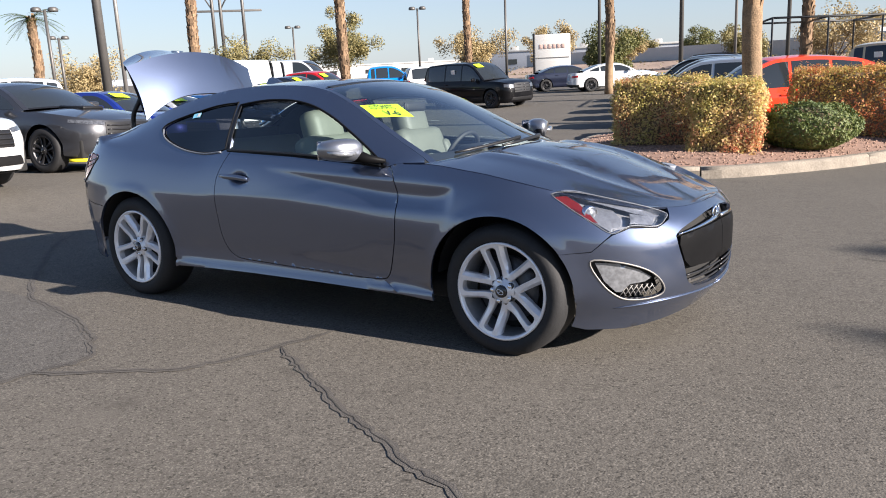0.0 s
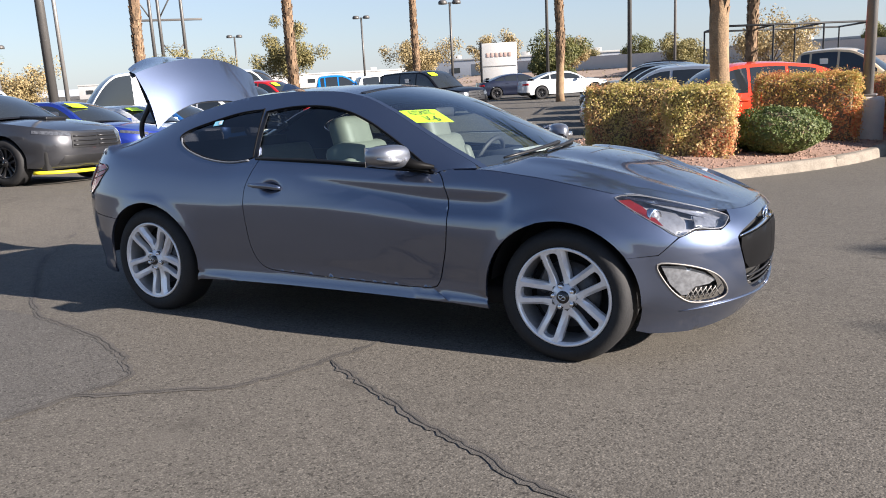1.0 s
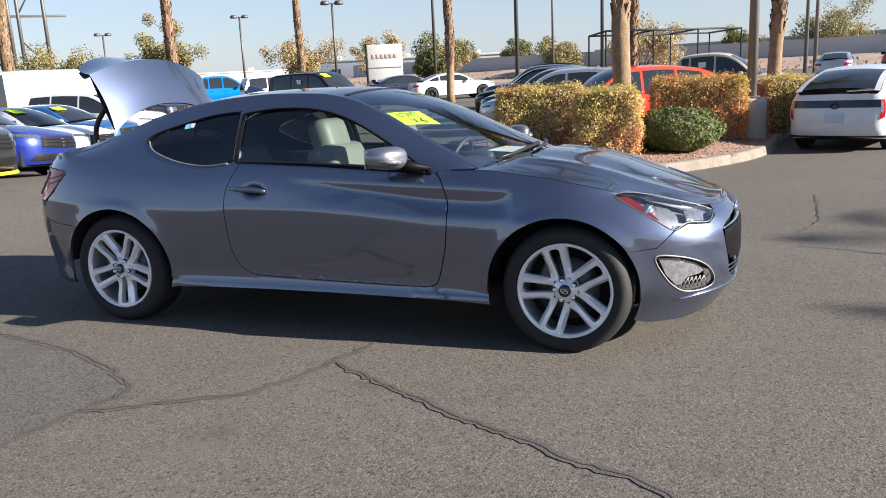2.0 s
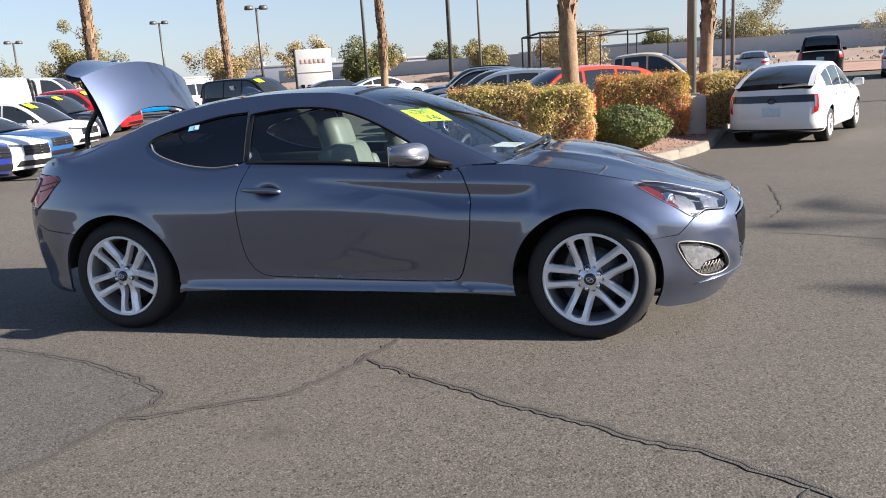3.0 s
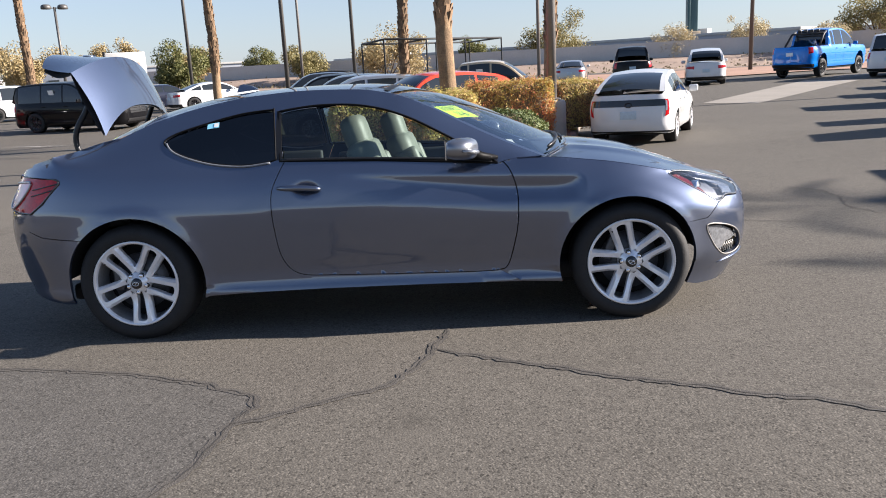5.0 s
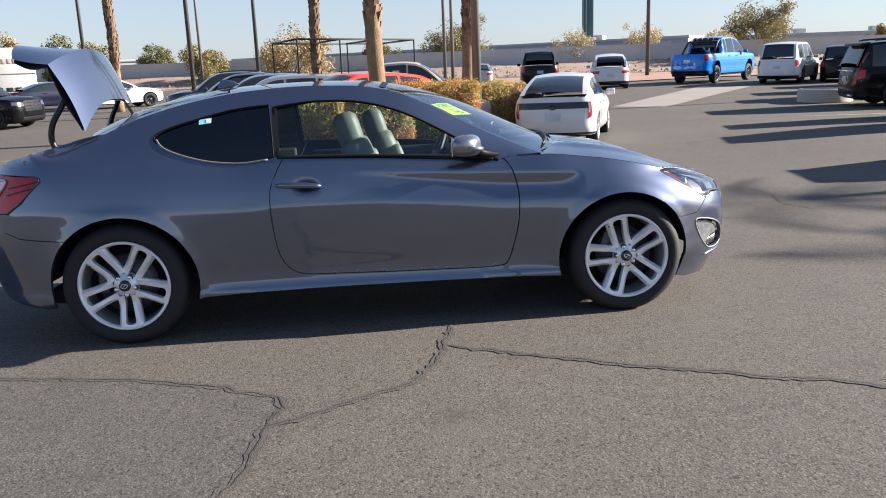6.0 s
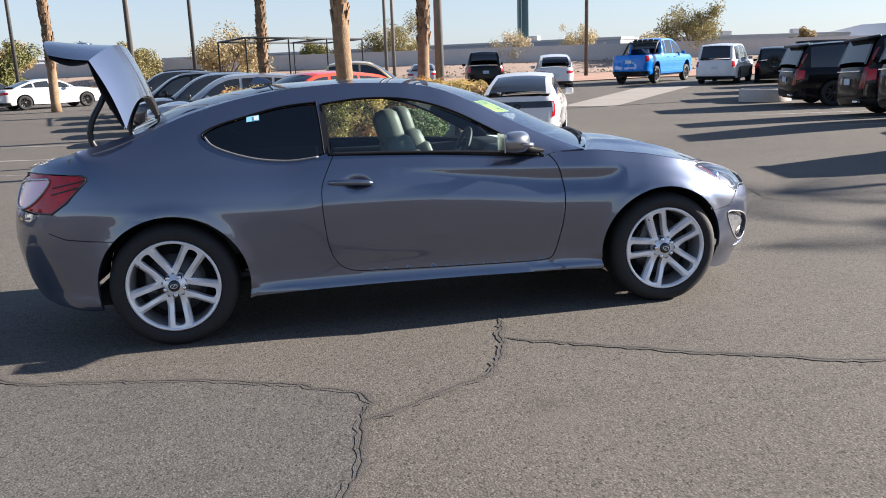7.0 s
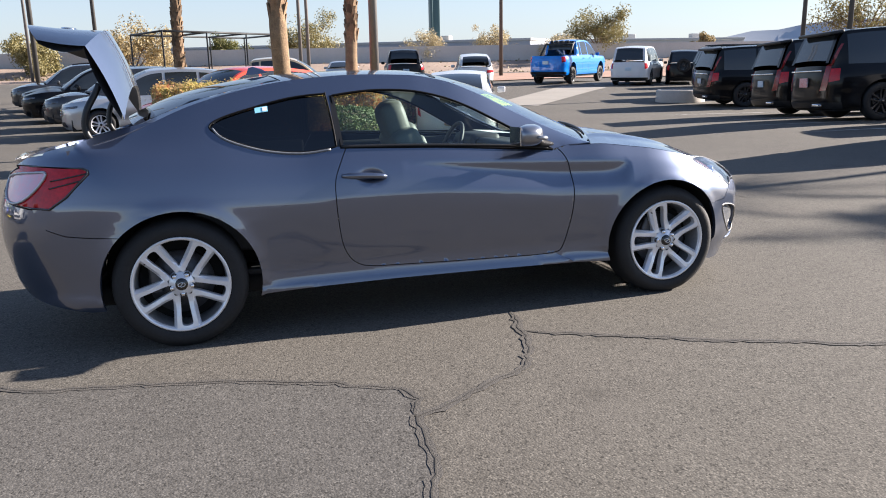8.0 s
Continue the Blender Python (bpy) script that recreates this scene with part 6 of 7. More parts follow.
    part("underbody", box(xf - xr - 0.5, 2 * w - 0.30, 0.30 + up * 0.7, ((xf + xr) / 2, 0, fl0 + 0.12), 0.03), SHADOW_GAP, car)
    pz = b0 - (0.30 if kind != "sedan" else 0.28)
    part("number_plate", box(0.012, 0.32, 0.16, (sh.side(end, pz)[0] - 0.012, 0, pz), 0.004), PLATE_MAT, car)
    return car, sh

the_coupe, coupe_shell = coupe()

P_WHITE = car_paint("white paint", (0.62, 0.63, 0.64))
P_GREY = car_paint("dark grey paint", (0.032, 0.033, 0.038), 0.4)
P_BLUE = car_paint("deep blue paint", (0.012, 0.03, 0.24), 0.4)
P_SKY = car_paint("bright blue paint", (0.0, 0.17, 0.60), 0.0)
P_TEAL = car_paint("mid blue paint", (0.015, 0.085, 0.26), 0.3)
P_NAVY = car_paint("navy paint", (0.012, 0.016, 0.035), 0.3)
P_BLACK = car_paint("black paint", (0.004, 0.004, 0.005), coat=0.4)
P_RED = car_paint("red paint", (0.45, 0.012, 0.015))
P_ORANGE = car_paint("orange red paint", (0.74, 0.05, 0.018))
P_SILVER = car_paint("silver paint", (0.45, 0.46, 0.47), 0.7)
P_TAN = car_paint("sand paint", (0.54, 0.43, 0.28))


def nose_at(kind, x, y, heading, scale=1.0):
    k = TYPES[kind]["xf"] * scale
    return x - k * math.cos(radians(heading)), y - k * math.sin(radians(heading)), heading


def tail_at(kind, x, y, heading, scale=1.0):
    k = -TYPES[kind]["xr"] * scale
    return x + k * math.cos(radians(heading)), y + k * math.sin(radians(heading)), heading


ROW = "row of cars for sale"
far_car("sedan", P_WHITE, "white saloon car in a row of parked cars", *nose_at("sedan", -6.85, 0.9, 10), ROW)
charger, charger_shell = far_car("sedan", P_GREY, "dark grey saloon with a yellow front splitter guard", *nose_at("sedan", -8.2, 3.95, 10), ROW, extra=("guard", "scoop"))
far_car("sedan", P_BLUE, "deep blue saloon with a yellow sale card", *nose_at("sedan", -10.2, 7.1, 10), ROW, tag=True)
far_car("sedan", P_WHITE, "white saloon with a yellow sale card", *nose_at("sedan", -11.75, 9.9, 10), ROW, tag=True)
far_car("sedan", P_TEAL, "mid blue saloon nose out in a row", *nose_at("sedan", -13.9, 13.2, 10), ROW, tag=True)
far_car("minivan", P_WHITE, "white minivan with a yellow sale card", *nose_at("minivan", -16.6, 17.6, 10), ROW, tag=True)
far_car("suv", P_NAVY, "dark navy sport utility car", *nose_at("suv", -19.3, 22.3, 10, 0.93), ROW, tag=True, scale=0.93)
far_car("pickup", P_RED, "red pickup truck with a chrome grille", *nose_at("pickup", -20.5, 25.4, 10), ROW, chrome=True, tag=True)
far_car("suv", P_BLACK, "black full-size sport utility car", -15.3, 26.9, -12, tag=True, extra=("paper",))
far_car("suv", P_WHITE, "white sport utility car seen from behind", -23.3, 36.4, 45, scale=0.93)
far_car("pickup", P_SKY, "light blue pickup truck in the distance", -29.0, 38.0, 40)
far_car("sedan", P_WHITE, "white saloon with dark windows across the lot", -13.6, 38.8, 38)
far_car("sedan", P_NAVY, "dark saloon beside a white one", -17.2, 40.6, 38)
far_car("van", P_WHITE, "white high-roof delivery van", -21.6, 16.4, 238, cat="van")
far_car("van", P_WHITE, "white high-roof delivery van", -26.5, 22.0, 238, cat="van")
far_car("van", P_WHITE, "white high-roof delivery van side on", -29.0, 29.4, 22, cat="van")
far_car("pickup", P_WHITE, "white crew cab pickup truck", -20.2, 8.8, 240, scale=1.08)

FRONTS = "row of cars facing the aisle"
far_car("crossover", P_ORANGE, "orange-red crossover behind clipped hedges", -0.60, 14.8, 212, FRONTS)
far_car("crossover", P_SILVER, "silver crossover with a chrome grille, nose out", *nose_at("crossover", -4.9, 17.3, 186), FRONTS, wheels=ALLOY, chrome=True)
far_car("crossover", P_GREY, "dark blue-grey crossover nose out in a row", *nose_at("crossover", -5.8, 20.1, 186), FRONTS)
far_car("crossover", P_BLACK, "black crossover with silver wheels", *nose_at("crossover", -6.9, 22.9, 186), FRONTS, wheels=ALLOY, chrome=True)
far_car("sedan", P_BLACK, "black saloon nose out in a row", *nose_at("sedan", -7.5, 25.8, 186), FRONTS)
far_car("crossover", P_GREY, "dark grey crossover nose out in a row", *nose_at("crossover", -8.4, 28.6, 186), FRONTS, rails=True)
far_car("pickup", P_TAN, "sand-coloured crew cab pickup truck", 1.1, 23.4, -6, scale=0.92, lift=0.06, extra=("paper",))

far_car("hatch", P_WHITE, "white hatchback with a dark rear spoiler window", 4.48, 13.15, 69, wheels=ALLOY, extra=("emblem",))
far_car("pickup", P_SKY, "bright blue lifted pickup truck with black wheels", 18.6, 37.6, 42, scale=1.10, lift=0.2, cat="pickup", extra=("light_bar",))
far_car("suv", P_WHITE, "white full-size sport utility car", 20.9, 33.9, 50, wheels=DARK_ALLOY)
far_car("suv", P_BLACK, "black boxy off-roader with a spare wheel behind", 23.2, 33.2, 58, scale=0.88, spare=True, name="off_road_car")
far_car("pickup", P_BLACK, "black pickup truck seen from behind", 9.3, 39.5, 80, lift=0.06)
far_car("crossover", P_WHITE, "white crossover seen from behind", 12.1, 35.5, 76)
far_car("sedan", P_SILVER, "silver saloon beyond the hedges", 6.9, 46.5, 80)
LUX = "row of black sport utility cars"
far_car("suv", P_BLACK, "black full-size sport utility car with tall tail lights", *tail_at("suv", 14.45, 18.5, -14), LUX, rails=True, chrome=True, extra=("spoiler", "tall_lamps"))
far_car("suv", P_BLACK, "black full-size sport utility car with tall tail lights", *tail_at("suv", 13.05, 13.5, -14, 1.04), LUX, scale=1.04, chrome=True, extra=("spoiler", "tall_lamps"))
far_car("suv", P_BLACK, "black full-size sport utility car with a red plate", *tail_at("suv", 11.85, 10.4, -14, 1.04), LUX, scale=1.04, chrome=True, extra=("spoiler", "tall_lamps", "red_plate"))
far_car("hatch", P_WHITE, "white hatchback at the end of a row of black cars", *tail_at("hatch", 12.2, 7.3, -14, 1.05), LUX, scale=1.05)
far_car("suv", P_BLACK, "black sport utility car that ends the row", *tail_at("suv", 10.35, 4.85, -14), LUX, chrome=True, extra=("spoiler", "tall_lamps"))
far_car("suv", P_BLACK, "black sport utility car with roof rails", *tail_at("suv", 16.9, 22.3, -14), LUX, rails=True)
far_car("suv", P_BLACK, "black sport utility car with roof rails", *tail_at("suv", 19.0, 25.6, -14), LUX, rails=True)
far_car("suv", P_SILVER, "silver sport utility car far down the row", *tail_at("suv", 21.6, 29.0, -14), LUX)


# ---- kerbed island ----
GRAVEL = mat("red brown gravel", (0.25, 0.155, 0.115), 0.95, vary=0.35, scale=4, fine=55, bump=0.9)
PEBBLE = mat("gravel stone", (0.27, 0.175, 0.13), 0.9, vary=0.3, scale=20, random_by="island", spread=0.4)
KERB = mat("kerb concrete", (0.22, 0.192, 0.155), 0.92, vary=0.25, scale=3.5, fine=45, bump=0.5, second=(0.125, 0.108, 0.088))
island = thing("kerbed_island", "planted island with a pale concrete kerb and red gravel", "island", kind="structure")
EDGE = [(-3.7, 13.4), (-3.5, 11.0), (-2.7, 8.6), (-1.4, 7.05), (0.15, 7.0), (1.15, 8.0), (1.95, 9.3), (2.45, 10.6), (2.75, 12.4), (3.0, 14.4), (3.5, 17.5), (3.9, 20.5), (2.7, 20.8), (2.1, 17.5), (1.6, 14.0), (-1.0, 13.6)]
edge = spl(EDGE, 5, True)


def mound(x, y):
    d = min((Vector((x, y)) - Vector(p)).length for p in edge)
    return ground_z(x, y) + 0.13 + 0.13 * min(1.0, d / 1.0) + 0.012 * noise.noise((x * 3, y * 3, 0))


bed = sheet(edge, 0.25, lambda a, b: (a, b, mound(a, b)))
bmesh.ops.recalc_face_normals(bed, faces=bed.faces)
part("gravel_bed", bed, GRAVEL, island, "red-brown gravel")
centre = Vector((0.5, 12.0))
for i in range(0, len(edge), 10):
    run = [Vector(edge[(i + k) % len(edge)]) for k in range(11)]
    run[0] = run[0].lerp(run[1], 0.02)
    kb = bmesh.new()
    rows = []
    for k, p in enumerate(run):
        d = (run[min(k + 1, 10)] - run[max(k - 1, 0)]).normalized()
        out = Vector((d.y, -d.x))
        if out.dot(p - centre) < 0 and p.y < 13:
            out = -out
        z = ground_z(p.x, p.y)
        prof = [(0.10, -0.03), (0.075, 0.115), (0.06, 0.145), (0.03, 0.16), (-0.07, 0.16), (-0.085, 0.15), (-0.09, 0.0)]
        rows.append([kb.verts.new((p.x + out.x * o, p.y + out.y * o, z + h)) for o, h in prof])
    for a, b in zip(rows, rows[1:]):
        for q in range(6):
            kb.faces.new((a[q], b[q], b[q + 1], a[q + 1])).smooth = q in (1, 2, 4)
    kb.faces.new(rows[0])
    kb.faces.new(rows[-1][::-1])
    bmesh.ops.recalc_face_normals(kb, faces=kb.faces)
    part("kerb_stone", kb, KERB, island)


def cloud(name, verts, faces, material, parent=None, label="", kind=""):
    me = bpy.data.meshes.new(name)
    me.from_pydata(verts, [], faces)
    me.materials.append(material)
    ob = new(name, me)
    ob.parent = parent
    return tagged(ob, label, kind=kind)


rnd = random.Random(5)
vs, fs = [], []
while len(fs) < 5200 * 8:
    x, y = rnd.uniform(-3.7, 3.6), rnd.uniform(6.8, 15)
    if not inside(edge, x, y):
        continue
    r = rnd.uniform(0.008, 0.024)
    z = mound(x, y) + r * 0.3
    n0 = len(vs)
    for d in ((1, 0, 0), (0, 1, 0), (-1, 0, 0), (0, -1, 0), (0, 0, 0.8), (0, 0, -0.8)):
        vs.append((x + d[0] * r * rnd.uniform(0.7, 1.3), y + d[1] * r * rnd.uniform(0.7, 1.3), z + d[2] * r))
    for a in range(4):
        fs.append((n0 + a, n0 + (a + 1) % 4, n0 + 4))
        fs.append((n0 + (a + 1) % 4, n0 + a, n0 + 5))
cloud("gravel_stones", vs, fs, PEBBLE, island, "loose red-brown stones", "stuff")


def leaf_cloud(points, size, seed, aspect=0.55):
    """Small pointed leaves at points of (x, y, z, nx, ny, nz)."""
    rg = random.Random(seed)
    vs, fs = [], []
    for x, y, z, nx, ny, nz in points:
        n = Vector((nx + rg.gauss(0, 0.6), ny + rg.gauss(0, 0.6), nz + rg.gauss(0, 0.6)))
        n = n.normalized() if n.length > 1e-3 else Vector((0, 0, 1))
        u = n.orthogonal().normalized()
        a = rg.uniform(0, 6.283)
        v = n.cross(u)
        d, e = u * math.cos(a) + v * math.sin(a), v * math.cos(a) - u * math.sin(a)
        s = size * rg.uniform(0.6, 1.3)
        p = Vector((x, y, z))
        k = len(vs)
        vs += [p - d * s * 0.5, p + e * s * aspect * 0.5 + n * s * 0.06, p + d * s * 0.5, p - e * s * aspect * 0.5 + n * s * 0.06]
        fs.append((k, k + 1, k + 2, k + 3))
    return vs, fs


TWIG = mat("inner_core", (0.19, 0.14, 0.085), 0.9, vary=0.4, scale=8, fine=60, bump=0.8)
HEDGE_LEAF = leaf_mat("hedge leaves", [(0.0, (0.26, 0.26, 0.06)), (0.25, (0.52, 0.45, 0.14)), (0.50, (0.60, 0.46, 0.20)), (0.70, (0.58, 0.33, 0.17)), (0.86, (0.58, 0.16, 0.09)), (1.0, (0.56, 0.47, 0.15))], through=0.4)
RED_HEDGE = leaf_mat("reddish hedge leaves", [(0.0, (0.26, 0.26, 0.06)), (0.25, (0.50, 0.40, 0.11)), (0.50, (0.56, 0.34, 0.13)), (0.72, (0.55, 0.15, 0.07)), (0.88, (0.62, 0.28, 0.10)), (1.0, (0.44, 0.38, 0.10))], through=0.4)
GREEN_LEAF = leaf_mat("green bush leaves", [(0.0, (0.028, 0.048, 0.010)), (0.5, (0.075, 0.108, 0.022)), (1.0, (0.20, 0.215, 0.055))], through=0.15)


def hedge(label, x, y, sx, sy, top, turn, material, seed, count):
    z0 = ground_z(x, y) + 0.20
    h = top - z0
    ob = thing("hedge", label, "hedge", Matrix.Translation((x, y, z0)) @ pose(0, 0, 0, 0, 0, turn), "clipped hedges on the island")
    core = box(sx * 0.84, sy * 0.84, h * 0.90, (0, 0, h * 0.48), 0.12, seg=3)
    part("inner_core", core, TWIG, ob, "bare inner twigs")
    rg = random.Random(seed)
    pts = []
    for _ in range(count):
        f = rg.random()
        areas = [sx * h, sx * h, sy * h, sy * h, sx * sy * 1.2]
        pick = rg.uniform(0, sum(areas))
        k = 0
        while pick > areas[k]:
            pick -= areas[k]
            k += 1
        u, v = rg.uniform(-0.5, 0.5), rg.uniform(0.0, 1.0)
        if k < 2:
            q, n = Vector((u * sx, (k - 0.5) * sy, v * h)), Vector((0, k * 2 - 1, 0))
        elif k < 4:
            q, n = Vector(((k - 2.5) * sx, u * sy, v * h)), Vector(((k - 2) * 2 - 1, 0, 0))
        else:
            q, n = Vector((u * sx, (v - 0.5) * sy, h)), Vector((0, 0, 1))
        # rounded corners and an uneven skin
        c = Vector((max(-sx / 2 + 0.16, min(sx / 2 - 0.16, q.x)), max(-sy / 2 + 0.16, min(sy / 2 - 0.16, q.y)), min(h - 0.14, q.z)))
        d = q - c
        if d.length > 0.16:
            q = c + d.normalized() * 0.16
        wob = 0.10 * noise.noise((q.x * 3.2 + seed, q.y * 3.2, q.z * 3.2)) + 0.03 * noise.noise((q.x * 9, q.y * 9, q.z * 9 + seed))
        q += (d.normalized() if d.length > 1e-4 else n) * wob - n * (abs(rg.gauss(0, 0.05)) if rg.random() < 0.9 else -abs(rg.gauss(0, 0.035)))
        if q.z < 0.10 and rg.random() < 0.5:
            continue
        if k == 4 or q.z > h - 0.1:
            n = n + Vector((0, 0, 0.6))
        pts.append((*q, *n))
    a, b = leaf_cloud(pts, 0.047, seed)
    cloud("leaves", a, b, material, ob)
    return ob


hedge("clipped box-shaped hedge with yellow-green and red leaves", 0.05, 8.85, 1.02, 1.25, 1.06, 8, HEDGE_LEAF, 1, 21000)
hedge("clipped square hedge with yellowing leaves beside a palm", -1.38, 9.95, 1.55, 1.30, 1.12, 12, HEDGE_LEAF, 2, 21000)
hedge("clipped hedge with many red and orange leaves", 1.32, 11.95, 1.75, 1.30, 1.14, 6, RED_HEDGE, 3, 21000)
hedge("clipped hedge with dull yellow-brown leaves behind a lamp post", 2.95, 14.30, 1.15, 1.50, 1.03, 15, HEDGE_LEAF, 4, 15000)


def bush(label, x, y, r, h, seed):
    z0 = mound(x, y)
    ob = thing("bush", label, "bush", Matrix.Translation((x, y, z0)))
    core = bmesh.new()
    bmesh.ops.create_icosphere(core, subdivisions=3, radius=1)
    for v in core.verts:
        v.co = Vector((v.co.x * r * 0.82, v.co.y * r * 0.82, max(0, v.co.z * 0.5 + 0.45) * h * 0.92))
    part("inner_core", core, TWIG, ob)
    rg = random.Random(seed)
    pts = []
    for _ in range(16000):
        d = Vector((rg.gauss(0, 1), rg.gauss(0, 1), rg.gauss(0, 1))).normalized()
        w = 1 + 0.12 * noise.noise(d * 2.5 + Vector((seed, 0, 0))) + 0.07 * noise.noise(d * 7) - abs(rg.gauss(0, 0.07))
        q = Vector((d.x * r * w, d.y * r * w, (d.z * 0.52 + 0.47) * h * w))
        if q.z < 0.0:
            continue
        pts.append((*q, *d))
    a, b = leaf_cloud(pts, 0.045, seed)
    cloud("leaves", a, b, GREEN_LEAF, ob)
    return ob


bush("low round bush with dense dark green leaves", 1.12, 9.45, 0.76, 0.72, 7)

# ---- palms ----
BARK = mat("palm trunk", (0.255, 0.172, 0.100), 0.95, vary=0.35, scale=5, fine=40, bump=1.0, second=(0.115, 0.076, 0.046))
BOOT = mat("old frond stubs", (0.185, 0.120, 0.072), 0.95, vary=0.4, scale=9, fine=50, bump=0.5, random_by="island", spread=0.45)
FROND = leaf_mat("palm fronds", [(0.0, (0.05, 0.09, 0.02)), (0.6, (0.09, 0.13, 0.03)), (1.0, (0.16, 0.15, 0.05))], through=0.2)


def palm(label, x, y, height, r, shaggy_from, seed, lean=0.0, stubs=260, fronds=34, reach=1.0):
    ob = thing("palm_tree", label, "palm tree", Matrix.Translation((x, y, ground_z(x, y) + (0.1 if y < 14 else 0.0))), "palms over the lot")
    rg = random.Random(seed)
    n = 22
    path = [Vector((lean * (k / n) ** 1.5 * height + 0.03 * math.sin(k * 0.5 + seed), 0.03 * math.cos(k * 0.4 + seed), height * k / n)) for k in range(n + 1)]
    rad = [r * (1.15 if k == 0 else 1.0 - 0.18 * k / n) * (1 + 0.04 * rg.uniform(-1, 1)) for k in range(n + 1)]
    part("trunk", tube(path, rad, 14), BARK, ob)
    vs, fs = [], []
    for k in range(stubs):
        t = shaggy_from + (1 - shaggy_from) * (k + rg.random()) / stubs
        c = path[0].lerp(path[-1], t)
        i = min(n - 1, int(t * n))
        c = path[i].lerp(path[i + 1], t * n - i)
        rr = lerp(rad[i], rad[i + 1], t * n - i)
        a = k * 2.4 + rg.uniform(-0.3, 0.3)
        d, e = Vector((math.cos(a), math.sin(a), 0)), Vector((-math.sin(a), math.cos(a), 0))
        w, l, o = r * rg.uniform(0.28, 0.45), r * rg.uniform(0.7, 1.3), r * rg.uniform(0.12, 0.42)
        p = c + d * rr * 0.92
        k0 = len(vs)
        vs += [p - e * w - Vector((0, 0, l * 0.3)), p + e * w - Vector((0, 0, l * 0.3)), p + e * w * 0.6 + d * o + Vector((0, 0, l)), p - e * w * 0.6 + d * o + Vector((0, 0, l)), p + Vector((0, 0, l * 0.7)) - d * rr * 0.2]
        fs += [(k0, k0 + 1, k0 + 2, k0 + 3), (k0 + 3, k0 + 2, k0 + 4), (k0 + 2, k0 + 1, k0 + 4), (k0, k0 + 3, k0 + 4)]
    cloud("stub_sheath", vs, fs, BOOT, ob)
    top = path[-1]
    vs, fs = [], []
    for k in range(fronds):
        a, up = k * 2.4, rg.uniform(-0.5, 1.1)
        d = Vector((math.cos(a), math.sin(a), 0))
        e = Vector((-math.sin(a), math.cos(a), 0))
        ln = rg.uniform(1.7, 2.4) * reach
        for q in range(22):
            t = (q + 1) / 22
            c = top + d * ln * t * math.cos(up * (1 - t)) + Vector((0, 0, ln * (math.sin(up) * t - 0.55 * t * t)))
            for sgn in (-1, 1):
                tip = c + e * sgn * 0.5 * math.sin(math.pi * min(0.97, t * 0.9 + 0.1)) + d * 0.22 + Vector((0, 0, -0.12))
                k0 = len(vs)
                vs += [c - d * 0.03, c + d * 0.03, tip]
                fs.append((k0, k0 + 1, k0 + 2))
    cloud("crown", vs, fs, FROND, ob)
    return ob


palm("tall palm with a smooth tan trunk, frond stubs higher up", 0.10, 10.15, 7.2, 0.165, 0.33, 1, stubs=200)
palm("slim palm trunk standing behind parked cars", -2.3, 29.9, 9.0, 0.21, 0.0, 2, stubs=420)
palm("palm trunk with shaggy frond stubs beside a lamp post", 2.9, 18.9, 7.6, 0.19, 0.30, 3, stubs=260)
palm("slim shaggy palm trunk with a pale lower part", -11.9, 33.9, 9.0, 0.21, 0.20, 4, stubs=420)
palm("shaggy palm trunk far across the lot", -31.4, 52.4, 12.0, 0.28, 0.0, 5, stubs=520)
palm("shaggy palm trunk behind the car row", -30.6, 35.9, 11.0, 0.30, 0.06, 6, stubs=480)
palm("shaggy palm trunk leaning slightly behind vans", -31.5, 24.9, 10.5, 0.27, 0.0, 7, stubs=460)
palm("distant palm with a green crown", -58.9, 32.1, 7.0, 0.36, 0.0, 8, stubs=200)
palm("slim palm whose crown shades the asphalt", 22.4, 3.75, 7.0, 0.10, 0.4, 9, stubs=100, fronds=9)
palm("slim palm whose crown shades the asphalt", 24.3, 1.0, 7.6, 0.10, 0.4, 10, stubs=100, fronds=34, reach=0.6)


DRY_SOIL = mat("dry soil", (0.26, 0.18, 0.13), 0.95, vary=0.3, scale=6, fine=40, bump=0.5)


# ---- lamp posts and steel ----
def post(label, x, y, height, r, heads=0, turn=0.0, material=POLE_METAL, base=0.0, square=False):
    ob = thing("lamp_post", label, "lamp post", Matrix.Translation((x, y, ground_z(x, y) + (0.15 if (x, y) == (2.3, 12.5) else 0))) @ pose(0, 0, 0, 0, 0, turn), "lamp posts of the lot")
    if base:
        part("concrete_base", lathe([(0.0, 0.80), (0.24, 0.80), (0.275, 0.78), (0.29, 0.72), (0.30, 0.0)], 28), CONCRETE, ob, "round concrete base")
        part("base_plate", box(0.32, 0.32, 0.05, (0, 0, 0.82), 0.01), POLE_GREY, ob)
    shaft = tube([(0, 0, base), (0, 0, height)], [r, r * 0.75], 14)
    part("shaft", shaft, material, ob)
    for k in range(heads):
        sgn = 1 if k % 2 else -1
        small = 0.5 if height < 6 else 1.0
        part("arm", tube([(0, 0, height - 0.1), (sgn * 0.7 * small, 0, height - 0.05)], 0.05 * small, 8), material, ob)
        hd = lathe([(0.0, 0.26), (0.30, 0.25), (0.44, 0.17), (0.50, 0.02), (0.50, -0.16), (0.46, -0.20), (0.0, -0.20)], 18)
        bmesh.ops.scale(hd, vec=(small, small, small), verts=hd.verts)
        bmesh.ops.translate(hd, vec=(sgn * 0.78 * small, 0, height), verts=hd.verts)
        part("lamp_head", hd, material, ob, "round flat lamp head")
    return ob


